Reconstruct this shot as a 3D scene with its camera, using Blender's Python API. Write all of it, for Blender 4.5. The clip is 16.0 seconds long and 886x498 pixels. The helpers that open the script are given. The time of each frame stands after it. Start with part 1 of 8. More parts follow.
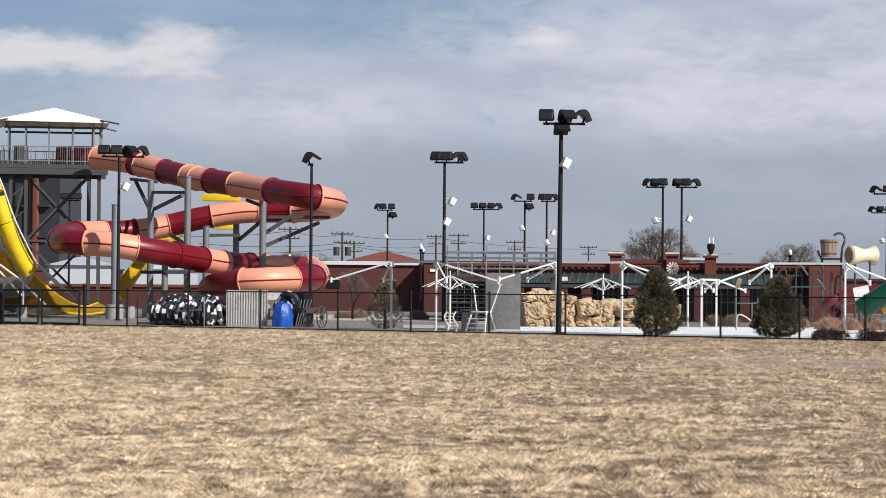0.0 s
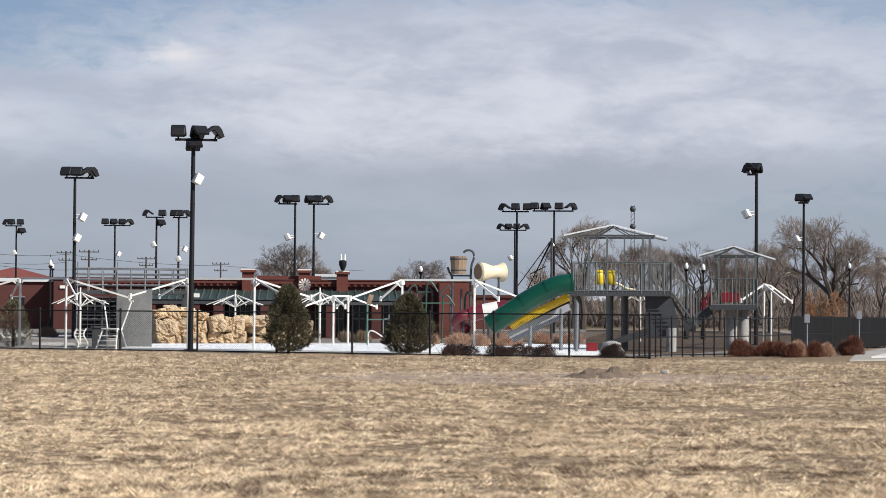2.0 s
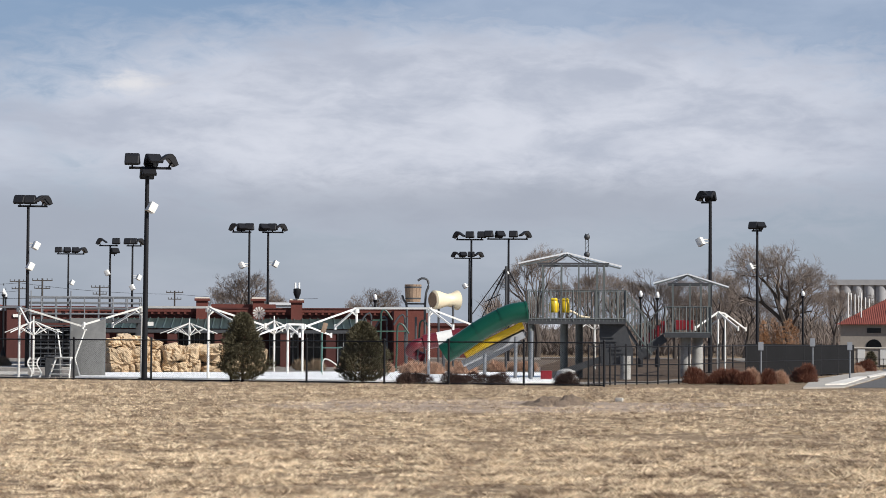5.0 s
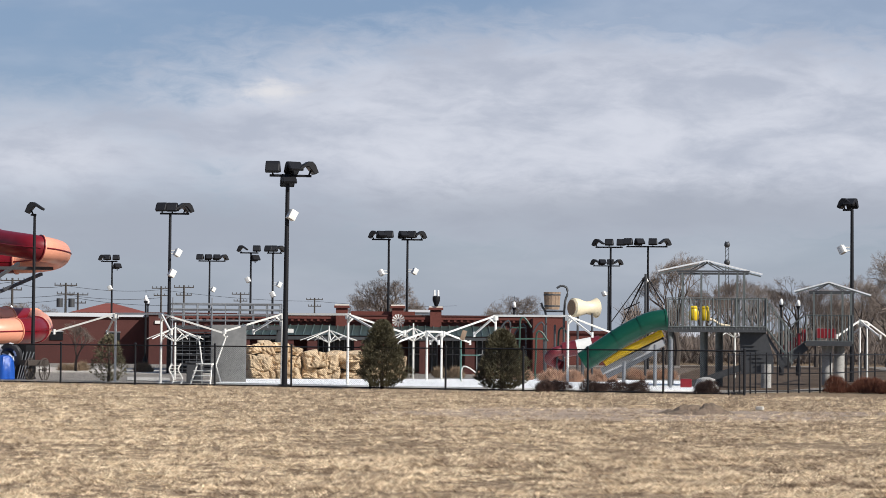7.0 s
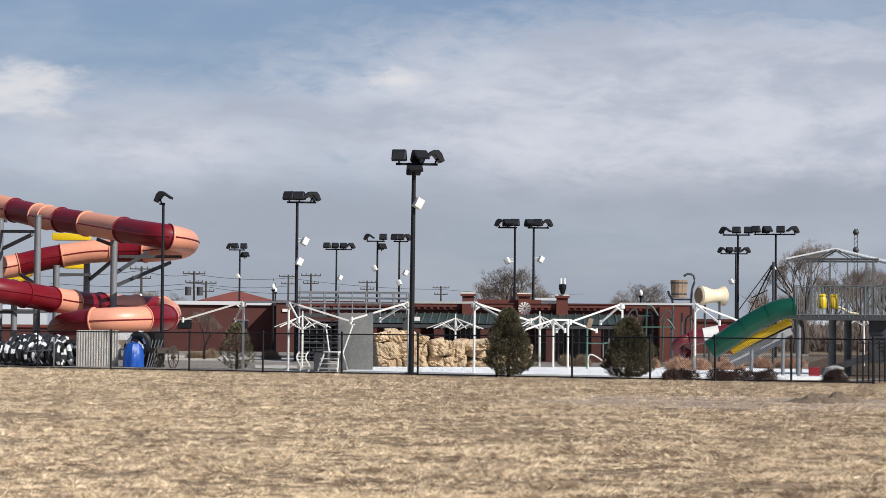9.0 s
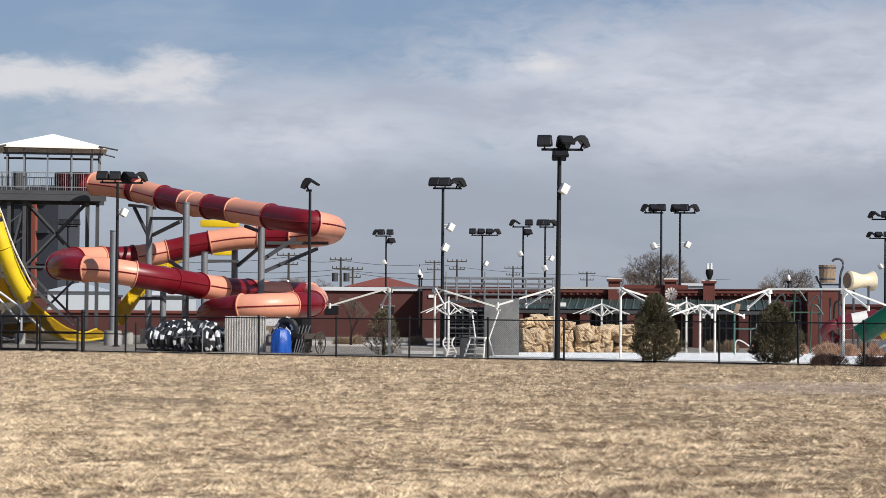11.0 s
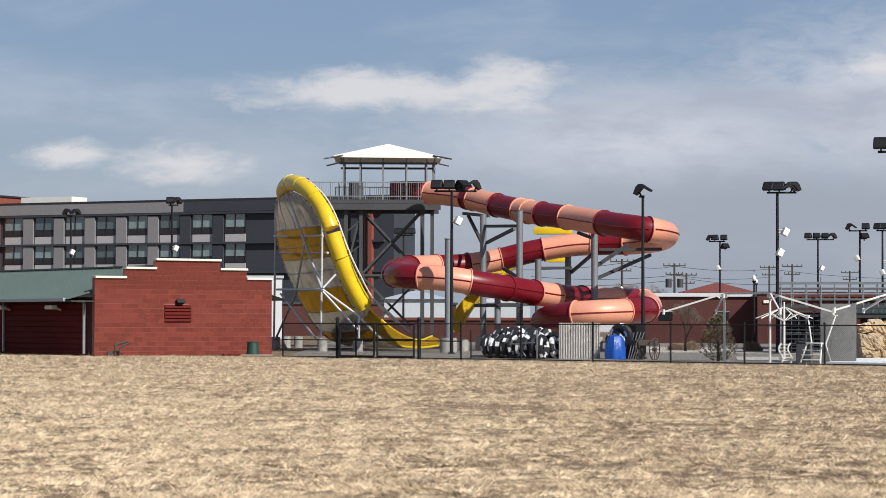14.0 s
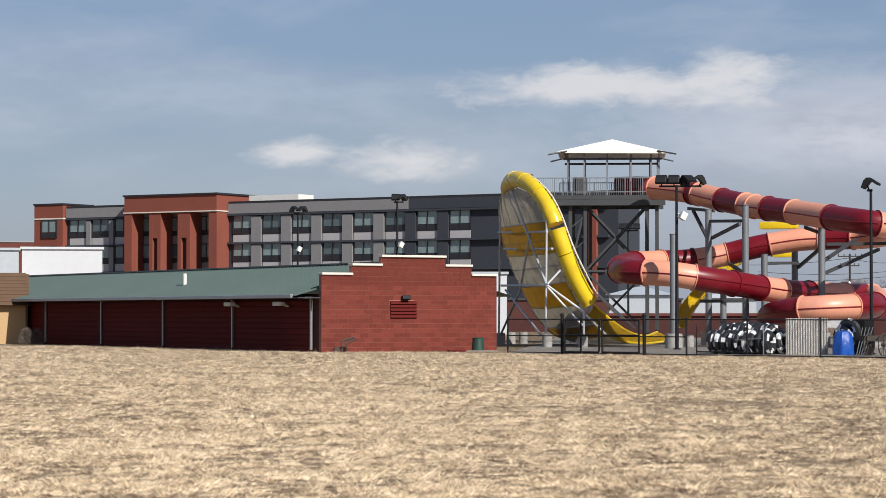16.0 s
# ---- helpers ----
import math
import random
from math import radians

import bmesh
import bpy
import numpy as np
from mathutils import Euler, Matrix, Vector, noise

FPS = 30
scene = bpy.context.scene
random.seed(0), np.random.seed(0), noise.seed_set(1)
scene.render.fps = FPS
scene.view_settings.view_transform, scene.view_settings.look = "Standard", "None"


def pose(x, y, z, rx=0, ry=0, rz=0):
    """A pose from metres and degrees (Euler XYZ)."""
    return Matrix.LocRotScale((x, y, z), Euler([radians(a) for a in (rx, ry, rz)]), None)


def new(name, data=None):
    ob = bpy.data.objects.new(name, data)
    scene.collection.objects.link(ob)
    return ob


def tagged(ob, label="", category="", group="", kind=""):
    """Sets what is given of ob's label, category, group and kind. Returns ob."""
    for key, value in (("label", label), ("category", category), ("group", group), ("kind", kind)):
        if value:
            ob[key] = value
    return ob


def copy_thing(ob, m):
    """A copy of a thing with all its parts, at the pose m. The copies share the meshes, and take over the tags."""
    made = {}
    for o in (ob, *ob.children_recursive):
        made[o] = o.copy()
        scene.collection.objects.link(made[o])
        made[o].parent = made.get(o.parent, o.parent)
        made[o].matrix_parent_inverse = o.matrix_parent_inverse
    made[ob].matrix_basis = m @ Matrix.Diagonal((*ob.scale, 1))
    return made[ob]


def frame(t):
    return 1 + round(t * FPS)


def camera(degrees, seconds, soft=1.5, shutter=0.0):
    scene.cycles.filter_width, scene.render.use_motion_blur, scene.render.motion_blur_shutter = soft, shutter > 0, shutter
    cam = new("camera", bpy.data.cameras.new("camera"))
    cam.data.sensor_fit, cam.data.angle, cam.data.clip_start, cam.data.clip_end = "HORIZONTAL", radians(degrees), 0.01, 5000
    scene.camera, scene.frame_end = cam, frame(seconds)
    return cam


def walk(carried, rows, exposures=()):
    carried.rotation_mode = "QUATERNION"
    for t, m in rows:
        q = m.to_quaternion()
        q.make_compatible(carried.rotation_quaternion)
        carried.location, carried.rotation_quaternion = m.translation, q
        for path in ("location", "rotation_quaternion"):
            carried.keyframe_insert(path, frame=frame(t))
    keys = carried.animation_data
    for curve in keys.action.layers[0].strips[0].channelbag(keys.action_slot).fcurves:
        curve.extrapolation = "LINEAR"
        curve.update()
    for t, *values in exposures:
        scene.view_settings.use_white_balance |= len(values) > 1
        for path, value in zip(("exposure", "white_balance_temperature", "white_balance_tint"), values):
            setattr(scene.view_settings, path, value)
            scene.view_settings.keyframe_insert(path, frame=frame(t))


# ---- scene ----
from itertools import product

cam = camera(20.83, 16.0, soft=0.6)
EYE = (0.0, 0.0, 1.7)
# seconds, bearing to the right, tilt upwards, lean: degrees
PATH = [
    (0.00, -2.855, 0.914, 0.474),
    (0.50, -0.149, 0.931, 0.401),
    (1.00, 2.243, 1.028, 0.368),
    (1.50, 4.277, 1.198, 0.337),
    (2.00, 5.868, 1.372, 0.386),
    (2.50, 7.162, 1.572, 0.411),
    (3.00, 7.955, 1.735, 0.456),
    (3.20, 8.146, 1.780, 0.425),
    (3.62, 8.309, 1.835, 0.411),
    (4.04, 8.144, 1.902, 0.379),
    (4.46, 7.732, 1.971, 0.340),
    (4.88, 7.152, 2.033, 0.307),
    (5.30, 6.488, 2.075, 0.294),
    (5.50, 6.178, 2.102, 0.296),
    (6.00, 5.353, 2.175, 0.312),
    (6.50, 4.497, 2.208, 0.409),
    (7.00, 3.639, 2.203, 0.479),
    (7.50, 2.819, 2.162, 0.468),
    (8.00, 2.023, 2.096, 0.460),
    (8.50, 1.341, 2.006, 0.470),
    (8.70, 1.054, 1.952, 0.495),
    (9.22, 0.310, 1.854, 0.478),
    (9.75, -0.492, 1.709, 0.439),
    (10.28, -1.392, 1.578, 0.399),
    (10.80, -2.426, 1.525, 0.382),
    (11.00, -2.823, 1.528, 0.430),
    (11.50, -3.913, 1.541, 0.409),
    (12.00, -5.115, 1.570, 0.347),
    (12.50, -6.433, 1.597, 0.358),
    (13.00, -7.863, 1.627, 0.279),
    (13.50, -9.363, 1.610, 0.195),
    (14.00, -10.735, 1.645, 0.105),
    (14.50, -12.179, 1.648, -0.007),
    (15.00, -13.483, 1.628, 0.013),
    (15.50, -14.723, 1.582, -0.019),
    (16.00, -16.069, 1.543, -0.005),
]
walk(cam, [(t, Matrix.Translation(EYE) @ pose(0, 0, 0, 90 + up, 0, -turn) @ pose(0, 0, 0, 0, 0, lean))
           for t, turn, up, lean in PATH], exposures=[(0.0, 0.37), (2.0, 0.42), (6.5, 0.41), (8.5, 0.37), (11.5, 0.33), (16.0, 0.33)])

# ---- daylight ----
SUN_BEARING, SUN_HEIGHT = 130.0, 37.0
world = bpy.data.worlds.new("sky")
scene.world = world
world.use_nodes = True
wn, wl = world.node_tree.nodes, world.node_tree.links
wn.clear()


def wnode(kind, **values):
    n = wn.new(kind)
    for k, v in values.items():
        n.inputs[k].default_value = v
    return n


sky = wn.new("ShaderNodeTexSky")
sky.sky_type = "NISHITA"
sky.sun_disc = False
sky.sun_elevation = radians(SUN_HEIGHT)
sky.sun_rotation = radians(SUN_BEARING)
sky.air_density, sky.dust_density, sky.ozone_density = 1.0, 1.2, 1.5
coord = wn.new("ShaderNodeTexCoord")


def math_node(op, a, b=None, c=None):
    n = wn.new("ShaderNodeMath")
    n.operation = op
    for k, v in enumerate((a, b, c)):
        if v is None:
            continue
        if isinstance(v, (int, float)):
            n.inputs[k].default_value = v
        else:
            wl.new(v, n.inputs[k])
    return n.outputs[0]


def ramp(value, lo, hi, a=0.0, b=1.0):
    n = wn.new("ShaderNodeMapRange")
    n.interpolation_type = "SMOOTHSTEP"
    for k, v in enumerate((lo, hi, a, b)):
        n.inputs[k + 1].default_value = v
    wl.new(value, n.inputs[0])
    return n.outputs[0]


def mixed(fac, a, b):
    n = wn.new("ShaderNodeMix")
    n.data_type = "RGBA"
    for k, v in ((0, fac), (6, a), (7, b)):
        if isinstance(v, tuple):
            n.inputs[k].default_value = (*v, 1)
        elif isinstance(v, float):
            n.inputs[k].default_value = v
        else:
            wl.new(v, n.inputs[k])
    return n.outputs[2]


xyz = wn.new("ShaderNodeSeparateXYZ")
wl.new(coord.outputs["Generated"], xyz.inputs[0])
bearing_out = math_node("MULTIPLY", math_node("ARCTAN2", xyz.outputs[0], xyz.outputs[1]), 57.2958)
height_out = math_node("MULTIPLY", math_node("ARCSINE", xyz.outputs[2]), 57.2958)


def sky_noise(across, upward, scale_detail, shift=0.0, rough=0.55, warp=0.3):
    """Noise over bearing and height in degrees, stretched sideways like sheets of high cloud."""
    v = wn.new("ShaderNodeCombineXYZ")
    wl.new(math_node("MULTIPLY", bearing_out, across), v.inputs[0])
    wl.new(math_node("MULTIPLY", height_out, upward), v.inputs[1])
    v.inputs[2].default_value = shift
    n = wnode("ShaderNodeTexNoise", Scale=1.0, Detail=scale_detail, Roughness=rough, Distortion=warp)
    wl.new(v.outputs[0], n.inputs["Vector"])
    return n.outputs["Fac"]


n_big = sky_noise(0.10, 0.32, 5.0, 3.1)
n_mid = sky_noise(0.30, 0.85, 6.0, 7.7)
n_fine = sky_noise(1.0, 2.6, 6.0, 1.4, 0.6, 0.5)


def cloud(b0, h0, rb, rh, edge=0.5, ragged=0.8):
    """A cloud round a bearing and height, with an uneven edge."""
    dx = math_node("DIVIDE", math_node("SUBTRACT", bearing_out, b0), rb)
    dy = math_node("DIVIDE", math_node("SUBTRACT", height_out, h0), rh)
    d = math_node("SQRT", math_node("ADD", math_node("MULTIPLY", dx, dx), math_node("MULTIPLY", dy, dy)))
    rag = math_node("MULTIPLY", math_node("SUBTRACT", math_node("ADD", n_mid, n_fine), 1.0), ragged)
    return ramp(math_node("ADD", d, rag), 1.0 + edge * 0.4, 1.0 - edge, 0.0, 1.0)


def both(a, b):
    return math_node("MAXIMUM", a, b)


# clear sky: pale near the horizon, deeper blue above
clear = mixed(0.22, mixed(ramp(height_out, -1.0, 34.0), mixed(ramp(height_out, 1.0, 7.0), (2.45, 2.9, 3.75), (1.6, 2.3, 3.65)), (0.75, 1.25, 2.3)), sky.outputs[0])
sheet = both(cloud(7.8, 5.0, 14.0, 2.8, 0.45, 0.6), cloud(-6.0, 4.3, 7.0, 1.7, 0.9))
veil = math_node("MULTIPLY", ramp(n_big, 0.40, 0.62), ramp(height_out, 40.0, 12.0))
tone = math_node("ADD", math_node("MULTIPLY", n_mid, 0.8), math_node("MULTIPLY", n_fine, 0.28))
grey_cloud = mixed(ramp(tone, 0.36, 0.70), (3.65, 3.9, 4.6), (5.35, 5.5, 6.1))
layer = mixed(math_node("MULTIPLY", both(sheet, math_node("MULTIPLY", veil, 0.32)), 0.88), clear, grey_cloud)
# a grey bank low in the sky, and small bright heads of cloud
low_grey = math_node("MULTIPLY", both(cloud(9.0, 3.1, 12.0, 0.8, 0.9), cloud(-4.0, 2.6, 8.0, 0.9, 0.9)), 0.85)
layer = mixed(low_grey, layer, (2.85, 3.12, 3.7))
layer = mixed(math_node("MULTIPLY", ramp(height_out, 3.2, 1.0), 0.4), layer, (2.7, 3.0, 3.6))
heads = both(both(cloud(-12.4, 5.45, 3.1, 0.5, 0.8, 1.5), cloud(-9.4, 5.55, 1.5, 0.75, 0.85, 1.5)), both(cloud(-0.6, 5.9, 0.9, 0.3, 0.95, 1.9), both(cloud(-19.5, 3.8, 0.9, 0.35, 0.95, 1.9), cloud(-16.8, 3.6, 1.8, 0.45, 0.95, 1.7))))
layer = mixed(math_node("MULTIPLY", heads, 0.85), layer, (5.9, 5.85, 6.0))
back = wnode("ShaderNodeBackground", Strength=0.1)
out = wn.new("ShaderNodeOutputWorld")
wl.new(layer, back.inputs["Color"])
wl.new(back.outputs[0], out.inputs[0])

sun = new("sun", bpy.data.lights.new("sun", "SUN"))
sun.data.energy, sun.data.angle, sun.data.color = 4.4, radians(0.6), (1.0, 0.96, 0.90)
to_sun = Vector((math.sin(radians(SUN_BEARING)) * math.cos(radians(SUN_HEIGHT)),
                 math.cos(radians(SUN_BEARING)) * math.cos(radians(SUN_HEIGHT)), math.sin(radians(SUN_HEIGHT))))
sun.rotation_euler = (-to_sun).to_track_quat("-Z", "Y").to_euler()
sun.location = to_sun * 200

# ---- materials ----


def mat(name, color, rough=0.6, metal=0.0, var=0.15, scale=3.0, bump=0.0, bump_scale=30.0, stain=None, piece=0.0, spec=0.5):
    """Colour with variation at two scales, optional stains in a second colour, fine relief, and a change of tone from piece to piece."""
    m = bpy.data.materials.new(name)
    m.use_nodes = True
    n, l = m.node_tree.nodes, m.node_tree.links
    p = n["Principled BSDF"]
    p.inputs["Roughness"].default_value = rough
    p.inputs["Metallic"].default_value = metal
    p.inputs["Specular IOR Level"].default_value = spec
    tc = n.new("ShaderNodeTexCoord")
    big = n.new("ShaderNodeTexNoise")
    big.inputs["Scale"].default_value, big.inputs["Detail"].default_value = scale * 0.25, 3.0
    small = n.new("ShaderNodeTexNoise")
    small.inputs["Scale"].default_value, small.inputs["Detail"].default_value = scale * 4.0, 5.0
    l.new(tc.outputs["Object"], big.inputs["Vector"])
    l.new(tc.outputs["Object"], small.inputs["Vector"])
    add = n.new("ShaderNodeMath")
    add.operation = "ADD"
    l.new(big.outputs["Fac"], add.inputs[0])
    l.new(small.outputs["Fac"], add.inputs[1])
    val = n.new("ShaderNodeMapRange")
    val.inputs[1].default_value, val.inputs[2].default_value = 0.6, 1.4
    val.inputs[3].default_value, val.inputs[4].default_value = 1 - var, 1 + var
    l.new(add.outputs[0], val.inputs[0])
    hsv = n.new("ShaderNodeHueSaturation")
    hsv.inputs["Color"].default_value = (*color, 1)
    last = val.outputs[0]
    if piece:
        info = n.new("ShaderNodeObjectInfo")
        pm = n.new("ShaderNodeMapRange")
        pm.inputs[3].default_value, pm.inputs[4].default_value = 1 - piece, 1 + piece
        l.new(info.outputs["Random"], pm.inputs[0])
        mul = n.new("ShaderNodeMath")
        mul.operation = "MULTIPLY"
        l.new(last, mul.inputs[0])
        l.new(pm.outputs[0], mul.inputs[1])
        last = mul.outputs[0]
    l.new(last, hsv.inputs["Value"])
    col = hsv.outputs[0]
    if stain:
        mix = n.new("ShaderNodeMix")
        mix.data_type = "RGBA"
        st = n.new("ShaderNodeTexNoise")
        st.inputs["Scale"].default_value, st.inputs["Detail"].default_value = scale * 0.6, 6.0
        l.new(tc.outputs["Object"], st.inputs["Vector"])
        sr = n.new("ShaderNodeMapRange")
        sr.inputs[1].default_value, sr.inputs[2].default_value = 0.52, 0.72
        l.new(st.outputs["Fac"], sr.inputs[0])
        l.new(sr.outputs[0], mix.inputs[0])
        l.new(col, mix.inputs[6])
        mix.inputs[7].default_value = (*stain, 1)
        col = mix.outputs[2]
    l.new(col, p.inputs["Base Color"])
    if bump:
        bt = n.new("ShaderNodeTexNoise")
        bt.inputs["Scale"].default_value, bt.inputs["Detail"].default_value = bump_scale, 4.0
        l.new(tc.outputs["Object"], bt.inputs["Vector"])
        b = n.new("ShaderNodeBump")
        b.inputs["Strength"].default_value = bump
        b.inputs["Distance"].default_value = 0.05
        l.new(bt.outputs["Fac"], b.inputs["Height"])
        l.new(b.outputs[0], p.inputs["Normal"])
    return m


M_BLACK = mat("black_paint", (0.008, 0.008, 0.010), 0.55, 0.0, 0.3, spec=0.3)
M_LAMP = mat("dark_lamp_housing", (0.009, 0.009, 0.011), 0.6, 0.0, 0.3, spec=0.3)
M_GLASS_DARK = mat("lamp_glass", (0.012, 0.013, 0.016), 0.35, spec=0.3)
M_WHITE = mat("white_powder_coat", (0.70, 0.69, 0.65), 0.45, 0.0, 0.06, stain=(0.66, 0.64, 0.58))
M_GALV = mat("galvanised_steel", (0.20, 0.21, 0.225), 0.55, 0.35, 0.2, 2.0)
M_STEEL_DARK = mat("grey_painted_steel", (0.055, 0.057, 0.061), 0.55, 0.2, 0.25, 2.0)
M_CONC = mat("weathered_concrete", (0.36, 0.35, 0.33), 0.85, 0, 0.15, 3, 0.3, 40, stain=(0.27, 0.26, 0.24))
M_TUBE_RED = mat("dark_red_fibreglass", (0.15, 0.005, 0.011), 0.36, 0, 0.12, 1.5, stain=(0.165, 0.012, 0.02), spec=0.35)
M_TUBE_PEACH = mat("faded_peach_fibreglass", (0.68, 0.29, 0.185), 0.42, 0, 0.08, 1.5, stain=(0.60, 0.27, 0.19))
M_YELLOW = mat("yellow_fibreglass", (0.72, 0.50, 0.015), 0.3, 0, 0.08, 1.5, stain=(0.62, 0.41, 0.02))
# darker copy of the yellow, with the shade on the slide's back coloured in
M_YELLOW_SHADED = mat("shaded_dull_yellow_fibreglass", (0.50, 0.31, 0.006), 0.5, 0, 0.2, 2.0, stain=(0.36, 0.23, 0.02))
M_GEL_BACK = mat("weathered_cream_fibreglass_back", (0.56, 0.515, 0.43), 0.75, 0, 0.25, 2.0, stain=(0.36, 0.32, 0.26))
M_ZINC = mat("bright_zinc_tube", (0.46, 0.47, 0.48), 0.5, 0.25, 0.2, 2.0)
# cream made paler for the outer edge, sunlight put into the colour
M_CREAM_SUNLIT = mat("sunlit_cream_flange", (0.62, 0.57, 0.46), 0.6, 0, 0.15, 2.0)
M_BLOCK = mat("red_split_concrete_block", (0.172, 0.040, 0.029), 0.9, 0, 0.2, 4, 0.5, 60, piece=0.16, spec=0.15)
M_MORTAR = mat("pinkish_mortar", (0.33, 0.145, 0.115), 0.9, 0, 0.1, spec=0.15)
M_COPING = mat("cream_stone_coping", (0.66, 0.61, 0.53), 0.7, 0, 0.1)
M_GARAGE = mat("dark_red_panel", (0.105, 0.012, 0.010), 0.75, 0, 0.15, 2.0, piece=0.06, spec=0.12)
M_GREEN_ROOF = mat("green_metal_roof", (0.088, 0.125, 0.115), 0.4, 0.1, 0.1, 1.0)
M_ALU = mat("grey_aluminium_downpipe", (0.4, 0.41, 0.42), 0.4, 0.6, 0.1)
M_HOTEL_GREY = mat("warm_grey_render", (0.21, 0.205, 0.21), 0.9, 0, 0.07, 0.5)
M_HOTEL_DARK = mat("dark_slate_render", (0.046, 0.051, 0.063), 0.9, 0, 0.08, 0.5, spec=0.2)
M_HOTEL_RED = mat("terracotta_render", (0.215, 0.058, 0.037), 0.9, 0, 0.08, 0.6, stain=(0.185, 0.05, 0.032))
M_HOTEL_LIGHT = mat("pale_grey_panel", (0.40, 0.385, 0.39), 0.8, 0, 0.06)
M_HOTEL_CAP = mat("black_parapet_cap", (0.02, 0.02, 0.023), 0.5)
M_PANE = mat("hotel_window_glass", (0.075, 0.105, 0.11), 0.06, 0, 0.2, 0.6, spec=0.9)
M_CURTAIN_PANE = mat("curtained_window_glass", (0.19, 0.25, 0.25), 0.08, 0, 0.3, 0.8, spec=0.9)
M_DARK_PANE = mat("dark_window_glass", (0.012, 0.014, 0.016), 0.12, 0, 0.2, 0.6, spec=0.4)
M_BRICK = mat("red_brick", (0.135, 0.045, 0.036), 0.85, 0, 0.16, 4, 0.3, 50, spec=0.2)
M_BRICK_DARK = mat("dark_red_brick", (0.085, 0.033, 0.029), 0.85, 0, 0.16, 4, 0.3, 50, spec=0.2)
M_PLAY = mat("weathered_green_grey_steel", (0.12, 0.133, 0.13), 0.6, 0.25, 0.25, 2.0)
M_CANVAS = mat("white_canvas_roof", (0.82, 0.78, 0.70), 0.7, 0, 0.05)

# ---- building helpers ----


def thing(name, loc=(0, 0, 0), bearing=0.0, label="", category="", group="", kind=""):
    """An Empty at the thing's base; its own x axis points to the right and y away for a viewer who looks along the bearing."""
    ob = new(name)
    ob.empty_display_size = 0.3
    ob.matrix_world = pose(loc[0], loc[1], loc[2] if len(loc) > 2 else 0, 0, 0, -bearing)
    return tagged(ob, label, category, group, kind)


def part(name, bm, material, parent=None, label="", smooth=True, kind=""):
    """Links a bmesh as one mesh object under a thing or under a part."""
    me = bpy.data.meshes.new(name)
    bm.to_mesh(me)
    bm.free()
    me.materials.append(material)
    if smooth:
        for poly in me.polygons:
            poly.use_smooth = True
        me.set_sharp_from_angle(angle=radians(38))
    ob = new(name, me)
    if parent is not None:
        ob.parent = parent
    if label:
        ob["label"] = label
    if kind:
        ob["kind"] = kind
    return ob


def solid(name, bm, material, loc=(0, 0, 0), bearing=0.0, label="", category="", group="", kind="", smooth=True):
    """A thing that is a single mesh."""
    ob = part(name, bm, material, None, smooth=smooth)
    ob.matrix_world = pose(loc[0], loc[1], loc[2] if len(loc) > 2 else 0, 0, 0, -bearing)
    return tagged(ob, label, category, group, kind)


def box(bm, c, size, rz=0.0, rx=0.0, ry=0.0, bevel=0.0):
    """A box round c; angles in degrees."""
    r = bmesh.ops.create_cube(bm, size=1.0, matrix=pose(*c, rx, ry, rz) @ Matrix.Diagonal((*size, 1)))
    if bevel:
        es = list({e for v in r["verts"] for e in v.link_edges})
        bmesh.ops.bevel(bm, geom=es, offset=bevel, segments=2, affect="EDGES", profile=0.6)
    return bm


def span(bm, a, b, w, d, up=(0, 0, 1)):
    """A rectangular bar from a to b, w wide and d high."""
    a, b = Vector(a), Vector(b)
    y = (b - a).normalized()
    x = y.cross(Vector(up))
    if x.length < 1e-4:
        x = Vector((1, 0, 0))
    x.normalize()
    z = x.cross(y)
    m = Matrix(((x.x, y.x, z.x, 0), (x.y, y.y, z.y, 0), (x.z, y.z, z.z, 0), (0, 0, 0, 1)))
    bmesh.ops.create_cube(bm, size=1.0, matrix=Matrix.Translation((a + b) / 2) @ m @ Matrix.Diagonal((w, (b - a).length, d, 1)))
    return bm


def rod(bm, a, b, r0, r1=None, n=8):
    """A round bar from a to b, with closed ends."""
    a, b = Vector(a), Vector(b)
    r1 = r0 if r1 is None else r1
    q = (b - a).to_track_quat("Z", "Y").to_matrix().to_4x4()
    bmesh.ops.create_cone(bm, cap_ends=True, segments=n, radius1=r0, radius2=r1, depth=(b - a).length,
                          matrix=Matrix.Translation((a + b) / 2) @ q)
    return bm


def smooth_path(pts, step=0.5):
    """Points of a Catmull-Rom curve through pts, with the control number of each."""
    P = [Vector(p) for p in pts]
    P = [P[0] * 2 - P[1]] + P + [P[-1] * 2 - P[-2]]
    out = []
    for i in range(1, len(P) - 2):
        a, b, c, d = P[i - 1:i + 3]
        k = max(2, int((c - b).length / step))
        for j in range(k):
            s = j / k
            out.append((0.5 * (2 * b + (c - a) * s + (2 * a - 5 * b + 4 * c - d) * s * s + (3 * b - a - 3 * c + d) * s ** 3), i - 1 + s))
    out.append((P[-2].copy(), len(pts) - 1))
    return out


